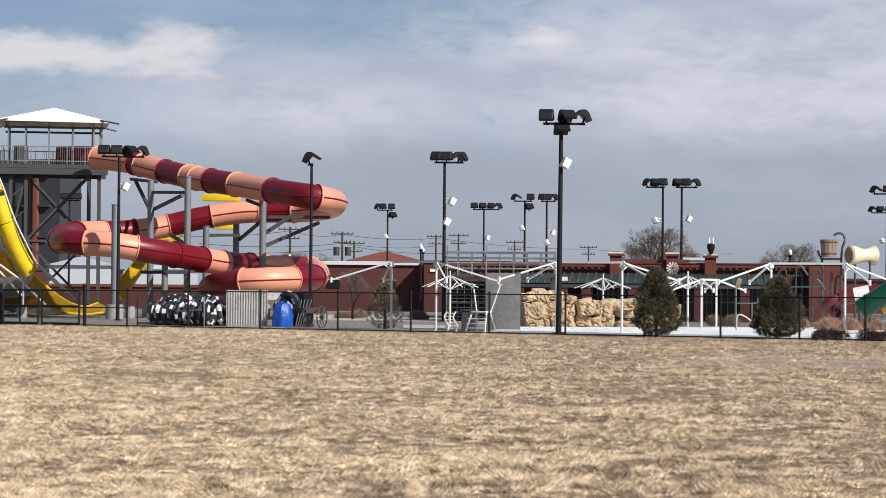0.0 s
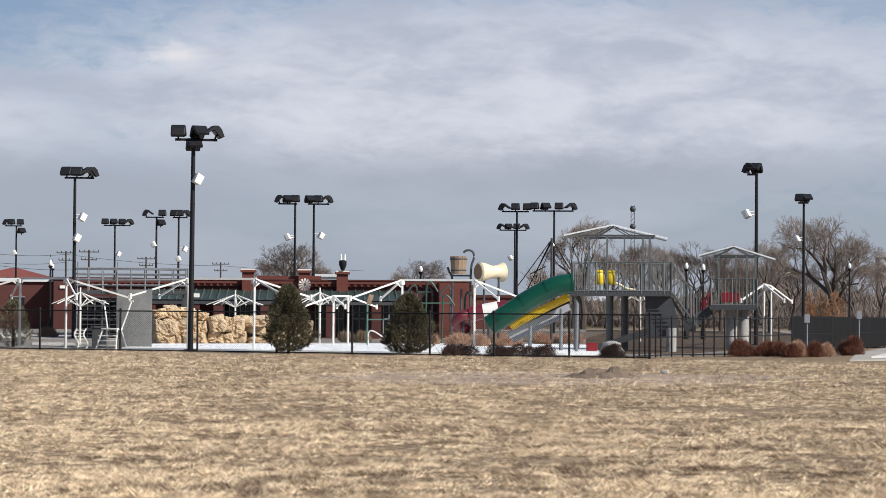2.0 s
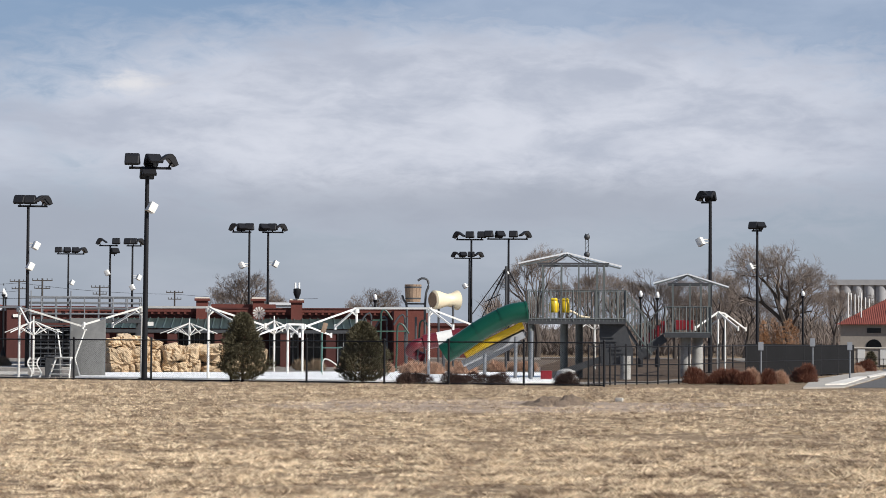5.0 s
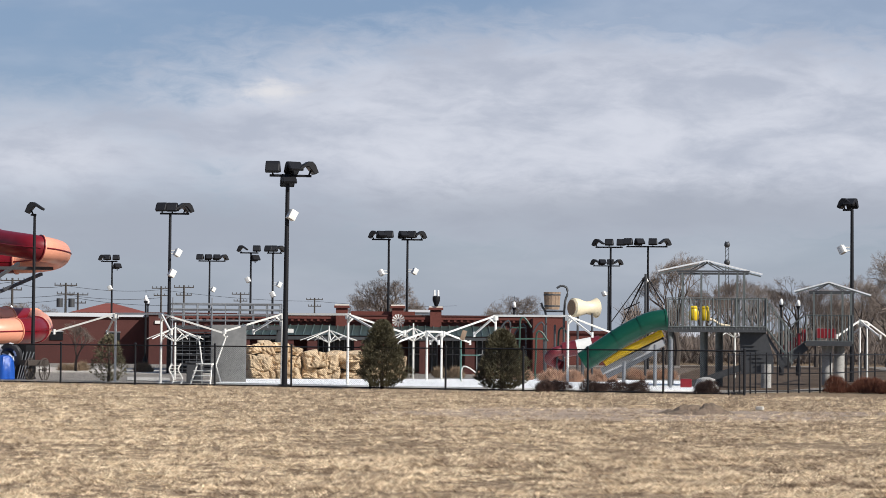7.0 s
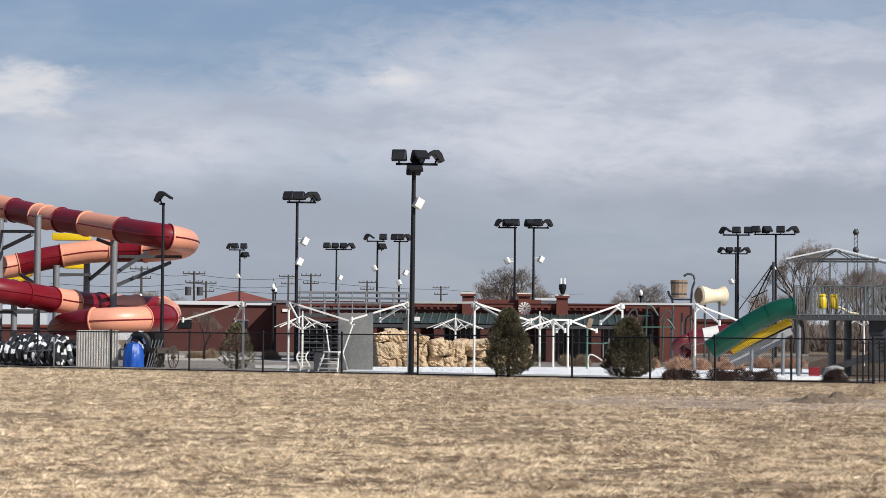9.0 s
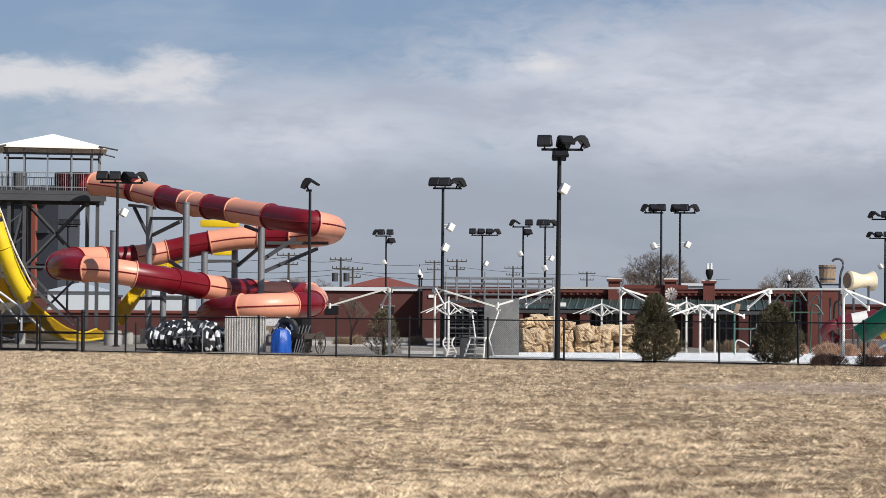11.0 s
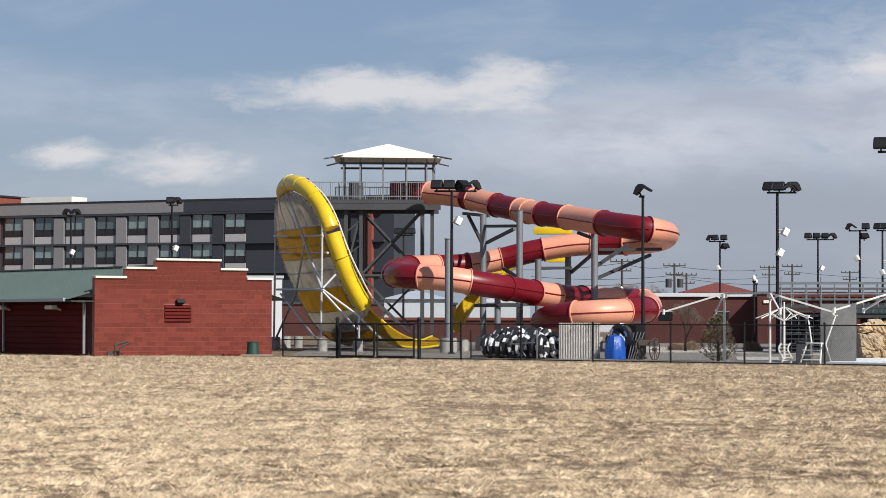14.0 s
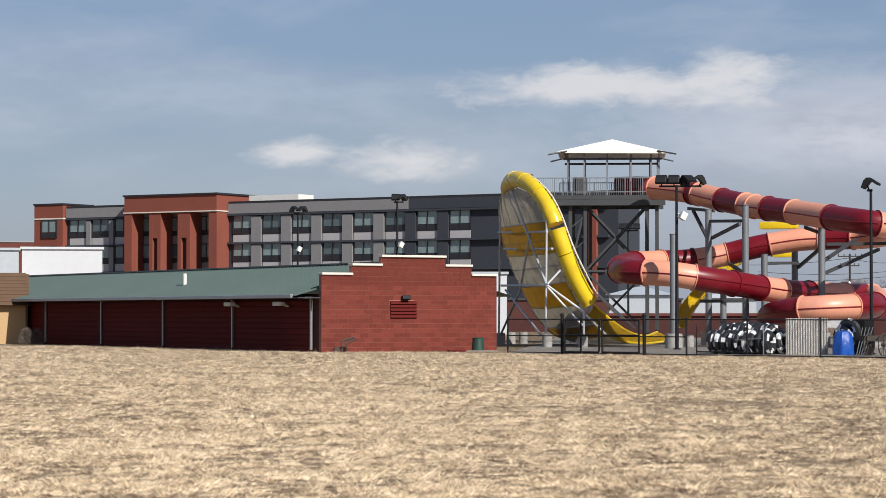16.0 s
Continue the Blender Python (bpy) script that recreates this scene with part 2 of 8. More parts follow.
def sweep(bm, path, radius, n=12, arc=(0, 360), caps=False, squash=1.0, ways=None):
    """A round or open channel along a list of points; arc in degrees from the right side over the top; radius may be a function of 0..1."""
    rings = []
    full = abs(arc[1] - arc[0]) >= 359.9
    for i, p in enumerate(path):
        t = ways[i] if ways else (path[min(i + 1, len(path) - 1)] - path[max(i - 1, 0)]).normalized()
        x = t.cross(Vector((0, 0, 1)))
        if x.length < 1e-3:
            x = Vector((1, 0, 0))
        x.normalize()
        z = x.cross(t)
        r = radius(i / (len(path) - 1)) if callable(radius) else radius
        ring = []
        for k in range(n if full else n + 1):
            a = radians(arc[0] + (arc[1] - arc[0]) * k / n)
            ring.append(bm.verts.new(p + x * (r * math.cos(a)) + z * (r * squash * math.sin(a))))
        rings.append(ring)
    for a, b in zip(rings, rings[1:]):
        for k in range(n):
            bm.faces.new((a[k], a[(k + 1) % len(a)], b[(k + 1) % len(b)], b[k]))
    if caps and full:
        bm.faces.new(rings[0][::-1])
        bm.faces.new(rings[-1])
    return rings


def lathe(bm, profile, n=16, c=(0, 0, 0)):
    """A turned form from (radius, height) pairs."""
    rings = []
    for r, z in profile:
        rings.append([bm.verts.new((c[0] + r * math.cos(2 * math.pi * k / n), c[1] + r * math.sin(2 * math.pi * k / n), c[2] + z)) for k in range(n)])
    for a, b in zip(rings, rings[1:]):
        for k in range(n):
            bm.faces.new((a[k], a[(k + 1) % n], b[(k + 1) % n], b[k]))
    bm.faces.new(rings[0][::-1])
    bm.faces.new(rings[-1])
    return bm


def bearing_of(p):
    return math.degrees(math.atan2(p[0], p[1]))


def mesh_from(name, verts, faces, material, smooth=False):
    me = bpy.data.meshes.new(name)
    me.from_pydata(verts, [], faces)
    me.materials.append(material)
    me.validate()
    return me


# ---- ground ----
def grass_material():
    m = bpy.data.materials.new("dry_winter_grass_ground")
    m.use_nodes = True
    n, l = m.node_tree.nodes, m.node_tree.links
    p = n["Principled BSDF"]
    p.inputs["Roughness"].default_value = 0.95
    p.inputs["Specular IOR Level"].default_value = 0.1
    tc = n.new("ShaderNodeTexCoord")
    ramps = []
    for sc, lo, hi in ((0.35, 0.45, 0.60), (1.2, 0.46, 0.58), (6.0, 0.45, 0.60), (34.0, 0.42, 0.56)):
        t = n.new("ShaderNodeTexNoise")
        t.inputs["Scale"].default_value, t.inputs["Detail"].default_value = sc, 6.0
        l.new(tc.outputs["Object"], t.inputs["Vector"])
        r = n.new("ShaderNodeMapRange")
        r.inputs[1].default_value, r.inputs[2].default_value = lo, hi
        l.new(t.outputs["Fac"], r.inputs[0])
        ramps.append(r)
    base = (0.44, 0.325, 0.21)
    # darker layers colour in thatch, soil and the shadowed gaps between tufts
    layers = ((0.40, 0.30, 0.19, 0.6), (0.28, 0.20, 0.125, 0.75), (0.20, 0.14, 0.09, 0.75), (0.10, 0.072, 0.05, 0.8))
    last = None
    for r, (cr, cg, cb, fac) in zip(ramps, layers):
        mix = n.new("ShaderNodeMix")
        mix.data_type = "RGBA"
        mul = n.new("ShaderNodeMath")
        mul.operation = "MULTIPLY"
        mul.inputs[1].default_value = fac
        l.new(r.outputs[0], mul.inputs[0])
        l.new(mul.outputs[0], mix.inputs[0])
        if last is None:
            mix.inputs[6].default_value = (*base, 1)
        else:
            l.new(last, mix.inputs[6])
        mix.inputs[7].default_value = (cr, cg, cb, 1)
        last = mix.outputs[2]
    l.new(last, p.inputs["Base Color"])
    b = n.new("ShaderNodeBump")
    b.inputs["Strength"].default_value, b.inputs["Distance"].default_value = 0.7, 0.05
    b.invert = True
    l.new(ramps[2].outputs[0], b.inputs["Height"])
    l.new(b.outputs[0], p.inputs["Normal"])
    return m


M_GROUND = grass_material()
bm = bmesh.new()
bmesh.ops.create_grid(bm, x_segments=60, y_segments=60, size=2600)
solid("ground", bm, M_GROUND, (0, 0, 0), 0, "dry tan winter grass field reaching to the horizon", "ground", kind="structure")

# ---- brick pump house with its long garage range ----
CORNER = Vector((-34.7, 101.1, 0))        # where gable wall and garage wall meet
ALONG = Vector((-0.724, 0.69, 0))         # along the garage range
ACROSS = Vector((0.69, 0.724, 0))         # along the gable wall
GABLE_W, RANGE_L = 9.1, 52.0
house = thing("pump_house", CORNER, math.degrees(math.atan2(-ACROSS.y, ACROSS.x)),
              "low red block building with stepped gable and green metal roof", "building")
# own axes of the house: x along the gable, y along the garage range
STEPS = ((0.0, 1.52, 3.44), (1.52, 3.03, 3.86), (3.03, 6.35, 4.26), (6.35, 7.75, 3.86), (7.75, GABLE_W, 3.44))
bm = bmesh.new()
for x0, x1, h in STEPS:
    box(bm, ((x0 + x1) / 2, 0.16, h / 2), (x1 - x0, 0.24, h))
gable = part("gable_wall", bm, M_MORTAR, house, "red split-face block gable wall with stepped top", smooth=False)
bm = bmesh.new()
for x0, x1, h in STEPS:
    box(bm, ((x0 + x1) / 2, 0.14, h + 0.05), (x1 - x0 + 0.04, 0.42, 0.1), bevel=0.015)
part("coping", bm, M_COPING, house, "pale stone coping", smooth=False)
bm = bmesh.new()
for i in range(5):
    box(bm, (4.15, 0.0, 1.58 + i * 0.152), (1.34, 0.05, 0.115), rx=-25)
box(bm, (4.15, 0.045, 1.88), (1.4, 0.02, 0.82))
part("louvre_vent", bm, M_GARAGE, house, "dark red louvred vent", smooth=False)
bm = bmesh.new()
box(bm, (4.22, -0.1, 2.43), (0.4, 0.2, 0.2), rx=-18, bevel=0.03)
box(bm, (4.2, -0.03, 2.34), (0.2, 0.12, 0.16), bevel=0.03)
part("wall_lamp", bm, M_BLACK, house, "small dark floodlight over the vent", smooth=False)
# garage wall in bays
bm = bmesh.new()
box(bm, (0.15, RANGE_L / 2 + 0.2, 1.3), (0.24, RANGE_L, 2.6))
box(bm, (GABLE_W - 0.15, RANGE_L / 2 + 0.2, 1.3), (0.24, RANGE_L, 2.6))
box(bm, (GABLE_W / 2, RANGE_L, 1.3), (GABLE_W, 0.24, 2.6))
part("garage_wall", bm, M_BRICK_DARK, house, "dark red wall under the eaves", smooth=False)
BAYS = [0.82 + i * 8.15 for i in range(7)]
for b0, b1 in zip(BAYS, BAYS[1:]):
    bm = bmesh.new()
    box(bm, (0.0, (b0 + b1) / 2, 1.16), (0.06, b1 - b0 - 0.34, 2.28))
    door = part("garage_door", bm, M_GARAGE, house, "dark red ribbed roller door", smooth=False)
    for i in range(9):
        bm = bmesh.new()
        box(bm, (-0.04, (b0 + b1) / 2, 0.14 + i * 0.255), (0.06, b1 - b0 - 0.35, 0.235), bevel=0.02)
        part("slat", bm, M_GARAGE, door, smooth=False)
for y in BAYS:
    bm = bmesh.new()
    box(bm, (-0.12, y, 1.25), (0.1, 0.1, 2.3), bevel=0.015)
    box(bm, (-0.25, y, 2.42), (0.36, 0.1, 0.1))
    part("downpipe", bm, M_ALU, house, smooth=False)
for y in (3.2, 8.4):
    bm = bmesh.new()
    rod(bm, (-0.05, y, 2.05), (-0.5, y, 2.2), 0.06)
    box(bm, (-0.55, y, 2.16), (0.3, 0.75, 0.2), bevel=0.06)
    part("gooseneck_lamp", bm, M_WHITE, house, "white wall lamp")
# roof with standing seams
bm = bmesh.new()
EAVE, RIDGE, OVER = 2.5, 4.02, 1.15
for side in (0, 1):
    xa = -OVER if side == 0 else GABLE_W + OVER
    vs = [bm.verts.new(v) for v in ((xa, 0.3, EAVE), (GABLE_W / 2, 0.3, RIDGE), (GABLE_W / 2, RANGE_L + 1, RIDGE), (xa, RANGE_L + 1, EAVE))]
    bm.faces.new(vs if side else vs[::-1])
r = bmesh.ops.solidify(bm, geom=bm.faces[:], thickness=0.12)
box(bm, (GABLE_W / 2, RANGE_L / 2 + 0.6, RIDGE + 0.06), (0.5, RANGE_L, 0.07))
roof = part("roof", bm, M_GREEN_ROOF, house, "green standing-seam metal roof", smooth=False)
for i in range(int(RANGE_L / 0.42)):
    bm = bmesh.new()
    y = 0.5 + i * 0.42
    span(bm, (-OVER, y, EAVE + 0.03), (GABLE_W / 2, y, RIDGE + 0.03), 0.045, 0.07)
    part("seam", bm, M_GREEN_ROOF, roof, smooth=False)
bm = bmesh.new()
box(bm, (-OVER - 0.03, RANGE_L / 2 + 0.6, EAVE - 0.02), (0.14, RANGE_L, 0.16), bevel=0.02)
part("gutter", bm, M_ALU, house, smooth=False)
bm = bmesh.new()
rod(bm, (1.2, 17.4, 2.9), (1.2, 17.4, 3.75), 0.1)
part("vent_pipe", bm, M_WHITE, house, "short white vent pipe")
bm = bmesh.new()
box(bm, (-0.62, RANGE_L / 2, 2.42), (1.1, RANGE_L, 0.05))
part("soffit", bm, M_STEEL_DARK, house, smooth=False)

# ---- hotel ----
HOTEL = Vector((-52.6, 249.5, 0))
hotel = thing("hotel", HOTEL, math.degrees(math.atan2(-0.26, -0.965)) + 180 - 0,
              "four-storey grey and terracotta hotel behind the park", "building")
HL, HH, HD = 79.0, 14.5, 5.0
hotel.matrix_world = Matrix.Translation(HOTEL) @ pose(0, 0, 0, 0, 0, 180 - 15.08)
# own axes of the hotel: x along the front to the far end, y towards the viewer
STOREY = 3.28


def hbox(name, x0, x1, y0, y1, z0, z1, material, label="", parent=hotel):
    bm = bmesh.new()
    box(bm, ((x0 + x1) / 2, (y0 + y1) / 2, (z0 + z1) / 2), (x1 - x0, y1 - y0, z1 - z0))
    return part(name, bm, material, parent, label, smooth=False)


hbox("main_wall", 0, HL, -HD, 0, 0, HH, M_HOTEL_DARK, "dark slate rendered front wall")
hbox("parapet_cap", -0.1, HL + 0.1, -HD, 0.14, HH, HH + 0.28, M_HOTEL_CAP, "black metal parapet cap")


def window(x, z, curtained, w=2.6, h=2.1, y=0.0):
    bm = bmesh.new()
    for sx in (-1, 1):
        box(bm, (x + sx * w / 2, y + 0.05, z + h / 2), (0.12, 0.14, h + 0.1))
    for dz in (0, 1):
        box(bm, (x, y + 0.05, z + dz * h), (w + 0.12, 0.14, 0.12))
    box(bm, (x, y + 0.05, z + h / 2), (0.1, 0.14, h))
    wnd = part("window", bm, M_HOTEL_CAP, hotel, "black framed hotel window", smooth=False)
    for sx in (-1, 1):
        bm = bmesh.new()
        box(bm, (x + sx * w / 4, y + 0.02, z + h / 2 + 0.3), (w / 2 - 0.1, 0.04, h - 0.7))
        part("pane", bm, M_CURTAIN_PANE if curtained else M_PANE, wnd, smooth=False)
    bm = bmesh.new()
    box(bm, (x, y + 0.03, z + 0.28), (w - 0.08, 0.06, 0.5))
    part("vent_grille", bm, M_HOTEL_CAP, wnd, smooth=False)


rng = random.Random(4)
ROWS_Z = (11.0, 7.8, 4.6, 1.4)
COLS = [19.4 + 4.2 * k for k in range(8)] + [66.3, 69.8, 73.3]
for c in COLS:
    for z in ROWS_Z:
        window(c, z, rng.random() < 0.6)
for c in COLS:
    for z in (10.05, 6.85, 3.65):
        hbox("spandrel_panel", c - 1.3, c + 1.3, 0.0, 0.07, z - 0.05, z + 0.85, M_HOTEL_LIGHT)
# grey pilasters between the window columns, and the bands that cross them
for a, b in [(COLS[i], COLS[i + 1]) for i in range(7)] + [(COLS[8], COLS[9]), (COLS[9], COLS[10])]:
    m = M_HOTEL_GREY if a > 26 else M_HOTEL_DARK
    for z0, z1 in ((10.0, 12.98), (6.75, 9.72), (0.3, 6.5)):
        hbox("pilaster", a + 1.42, b - 1.42, 0.0, 0.3, z0, z1, m)
hbox("top_band", 26.0, 50.7, 0.0, 0.32, 13.35, HH, M_HOTEL_GREY, "grey band under the parapet")
hbox("top_band", 64.4, 75.0, 0.0, 0.32, 13.35, HH, M_HOTEL_GREY, "grey band under the parapet")
hbox("top_band", 1.0, 25.96, 0.0, 0.22, 13.35, HH, M_HOTEL_DARK)
for z in (13.15, 9.86, 6.62):
    hbox("cornice_line", 1.0, 50.7, 0.0, 0.42, z - 0.06, z + 0.16, M_HOTEL_DARK)
    hbox("cornice_line", 64.4, 75.0, 0.0, 0.42, z - 0.06, z + 0.16, M_HOTEL_DARK)
# terracotta centre block with tall niches
BX0, BX1, BY = 50.75, 64.3, 2.44
hbox("centre_block_head", BX0, BX1, -12, BY, 13.7, 15.55, M_HOTEL_RED, "terracotta head of the centre block")
hbox("parapet_cap", BX0 - 0.15, BX1 + 0.15, -12.1, BY + 0.15, 15.55, 15.75, M_HOTEL_CAP)
hbox("string_course", BX0 - 0.1, BX1 + 0.1, -0.5, BY + 0.1, 13.58, 13.7, M_COPING, "pale string course")
for x0, x1 in ((50.75, 51.9), (54.6, 56.4), (58.9, 60.6), (63.2, 64.3)):
    if x1 - x0 > 1.5:
        hbox("pier", x0, x0 + 0.5, 0.02, BY - 0.02, 0, 13.58, M_HOTEL_RED)
        hbox("pier", x1 - 0.5, x1, 0.02, BY - 0.02, 0, 13.58, M_HOTEL_RED)
        hbox("pier", x0 + 0.5, x1 - 0.5, 0.02, BY - 0.5, 0, 13.58, M_BRICK_DARK)
        hbox("pier", x0 + 0.5, x1 - 0.5, BY - 0.5, BY - 0.03, 10.6, 13.58, M_HOTEL_RED)
    else:
        hbox("pier", x0, x1, 0.02, BY - 0.02, 0, 13.58, M_HOTEL_RED)
hbox("niche_wall", 51.9, 63.2, 0.0, 0.1, 0, 13.58, M_HOTEL_GREY)
for c in (53.9, 58.15, 62.3):
    for z in ROWS_Z:
        window(c, z, rng.random() < 0.6, w=2.5, y=0.12)
hbox("end_block", 75.1, 79.6, -HD, 0.8, 0, 14.95, M_HOTEL_RED, "terracotta end block")
hbox("parapet_cap", 75.0, 79.7, -HD, 0.9, 14.95, 15.15, M_HOTEL_CAP)
hbox("string_course", 75.05, 79.65, -1, 0.86, 13.2, 13.36, M_COPING)
for z in ROWS_Z:
    window(77.2, z, True, w=2.3, y=0.82)
hbox("roof_plant_room", 42.0, 49.0, -4.6, -1.5, HH, HH + 1.0, M_WHITE, "white roof plant room")
hbox("end_pier", 2.4, 3.3, -2, 0.5, 0, 14.2, M_HOTEL_RED, "narrow terracotta pier")

# ---- water slide: the tube ----
TOP_RUN = [(-26.08, 133.48, 8.78), (-23.85, 131.86, 8.45), (-21.50, 129.22, 7.85), (-19.23, 126.55, 7.34), (-16.39, 123.42, 6.85),
           (-14.30, 120.66, 6.45), (-12.39, 118.86, 6.13), (-11.70, 120.43, 6.02), (-11.73, 123.44, 6.01), (-12.31, 127.41, 5.94)]
BACK_RUN = [(-13.16, 129.83, 5.87), (-14.30, 131.22, 5.82), (-16.20, 131.51, 5.79), (-17.74, 131.31, 5.72), (-19.89, 131.00, 5.36),
            (-21.73, 130.71, 4.91), (-23.47, 129.90, 4.61), (-25.09, 128.58, 4.51), (-25.88, 126.38, 4.40), (-25.88, 123.31, 4.18),
            (-25.35, 120.36, 3.95), (-24.50, 117.98, 3.82)]
LOW_RUN = [(-23.70, 117.13, 3.75), (-21.97, 116.95, 3.65), (-20.14, 117.79, 3.36), (-18.71, 119.54, 3.11), (-17.38, 122.27, 2.86),
           (-16.04, 125.48, 2.75), (-14.61, 128.67, 2.70), (-13.81, 130.27, 2.69), (-13.17, 128.33, 2.49)]
LAST_RUN = [(-12.70, 124.35, 2.29), (-12.52, 120.35, 2.13), (-13.15, 118.27, 2.06), (-14.41, 117.12, 1.99), (-15.82, 117.24, 1.90),
            (-17.07, 118.58, 1.73), (-17.80, 121.20, 1.50), (-17.72, 124.75, 1.29)]
TUBE = smooth_path(TOP_RUN + BACK_RUN + LOW_RUN + LAST_RUN, 0.22)
TUBE_R = 0.62
# where each length of tube begins, in control points; red and peach take turns, r and p
LENGTHS = ((0, "p"), (1.08, "r"), (1.3, "p"), (2.0, "r"), (2.68, "p"), (2.92, "p"), (3.22, "r"), (3.74, "p"), (4.75, "r"), (6.13, "p"),
           (11.25, "r"), (12.24, "p"), (13.66, "r"), (14.8, "p"), (15.85, "r"), (16.68, "p"), (17.9, "r"), (20.2, "r"), (22.27, "p"),
           (23.54, "r"), (24.52, "r"), (25.34, "p"), (25.97, "r"), (26.8, "p"), (27.8, "r"), (29.13, "p"), (31.9, "r"), (33.12, "p"),
           (34.75, "r"), (40, "r"))
slide = thing("tube_slide", (-22, 125, 0), 0, "enclosed red and peach fibreglass tube water slide on grey posts", "water slide")
off = Vector((22, -125, 0))
for (u0, c), (u1, _) in zip(LENGTHS, LENGTHS[1:]):
    i0 = next(i for i, q in enumerate(TUBE) if q[1] >= u0 - 1e-6 or i == len(TUBE) - 1)
    i1 = next(i for i, q in enumerate(TUBE) if q[1] >= u1 - 1e-6 or i == len(TUBE) - 1)
    pts = [p + off for p, _ in TUBE[i0:i1 + 1]]
    if len(pts) < 2:
        continue
    # the way of the whole tube at each point, so that neighbouring lengths meet face to face
    ways = [(TUBE[min(i + 2, len(TUBE) - 1)][0] - TUBE[max(i - 2, 0)][0]).normalized() for i in range(i0, i1 + 1)]
    bm = bmesh.new()
    sweep(bm, pts, TUBE_R, 28, ways=ways)
    # bolted flanges at both ends of the length
    for p, way in ((pts[0], ways[0]), (pts[-1], -ways[-1])):
        sweep(bm, [p - way * 0.01, p, p + way * 0.05, p + way * 0.06], lambda s: TUBE_R + (0.06 if 0.05 < s < 0.9 else 0.0), 28, ways=[way] * 4)
    seg = part("tube_length", bm, M_TUBE_RED if c == "r" else M_TUBE_PEACH, slide, "dark red tube length" if c == "r" else "peach tube length")
    # the seam where upper and lower half are bolted together
    if len(pts) > 3:
        bm = bmesh.new()
        for side in (1, -1):
            line = []
            for i, p in enumerate(pts):
                t = pts[min(i + 1, len(pts) - 1)] - pts[max(i - 1, 0)]
                x = Vector((t.y, -t.x, 0)).normalized()
                line.append(p + x * side * (TUBE_R + 0.005))
            sweep(bm, line, 0.035, 5)
        part("seam_flange", bm, M_TUBE_RED, seg)
# posts with arms
for (px, py, pz), reach in (((-21.91, 127.12, 7.24), 1.5), ((-19.52, 124.48, 7.33), 1.2), ((-19.30, 129.57, 4.89), 1.5), ((-18.10, 132.77, 5.13), 1.5),
                            ((-15.40, 123.04, 6.19), 2.2), ((-21.59, 115.30, 5.54), 1.5), ((-22.13, 133.17, 4.18), 1.2)):
    bm = bmesh.new()
    rod(bm, (px + off.x, py + off.y, 0.5), (px + off.x, py + off.y, pz), 0.175, n=18)
    rod(bm, (px + off.x, py + off.y, pz), (px + off.x, py + off.y, pz + 0.04), 0.2, n=18)
    post = part("post", bm, M_GALV, slide, "round galvanised steel post")
    bm = bmesh.new()
    rod(bm, (px + off.x, py + off.y, 0), (px + off.x, py + off.y, 0.75), 0.42, n=20)
    part("footing", bm, M_CONC, post, "round concrete footing")
ARMS = (((-15.36, 123.05, 4.36), (-14.27, 128.21, 5.63)), ((-15.36, 123.05, 3.72), (-12.97, 127.34, 5.07)), ((-15.31, 123.05, 5.76), (-16.37, 123.92, 6.14)),
        ((-15.16, 123.07, 5.24), (-11.98, 123.42, 5.26)), ((-21.90, 127.13, 5.58), (-23.42, 130.92, 7.40)), ((-21.91, 127.13, 6.63), (-19.51, 124.48, 6.53)),
        ((-21.75, 127.15, 5.73), (-19.80, 124.43, 6.38)), ((-23.67, 130.88, 7.49), (-21.78, 128.16, 7.22)), ((-17.93, 132.79, 4.25), (-16.17, 130.00, 5.37)),
        ((-19.49, 124.48, 3.73), (-21.17, 129.28, 4.42)), ((-19.30, 129.57, 4.43), (-17.80, 131.80, 4.48)), ((-20.76, 118.19, 2.33), (-19.48, 124.49, 2.37)))
for a, b in ARMS:
    bm = bmesh.new()
    span(bm, Vector(a) + off, Vector(b) + off, 0.14, 0.16)
    part("arm", bm, M_STEEL_DARK, slide, smooth=False)

# ---- slide tower ----
tower_at = (-29.31, 136.90, 0.00)
tb = bearing_of(tower_at)
tower = thing("slide_tower", tower_at, tb, "galvanised steel stair tower with white canvas roof", "tower")
TY0, TY1 = -2.2, 2.4
DECK, RAIL, BEAM = 8.35, 9.45, 10.55
bm = bmesh.new()
box(bm, (-0.15, 0, DECK), (6.3, 5.2, 0.22))
part("deck", bm, M_STEEL_DARK, tower, "steel platform deck", smooth=False)
for y in (TY0 - 0.35, TY1 + 0.3):
    bm = bmesh.new()
    span(bm, (-3.4, y, DECK - 0.3), (3.1, y, DECK - 0.3), 0.16, 0.34)
    part("deck_beam", bm, M_STEEL_DARK, tower, smooth=False)
for x, y in ((-2.3, TY0), (-1.45, TY0), (2.05, TY0), (2.62, TY0), (-2.2, TY1), (-1.2, TY1), (2.15, TY1), (2.72, TY1)):
    bm = bmesh.new()
    span(bm, (x, y, 0), (x, y, DECK - 0.1), 0.2, 0.2, up=(0, 1, 0))
    part("leg", bm, M_STEEL_DARK, tower, smooth=False)
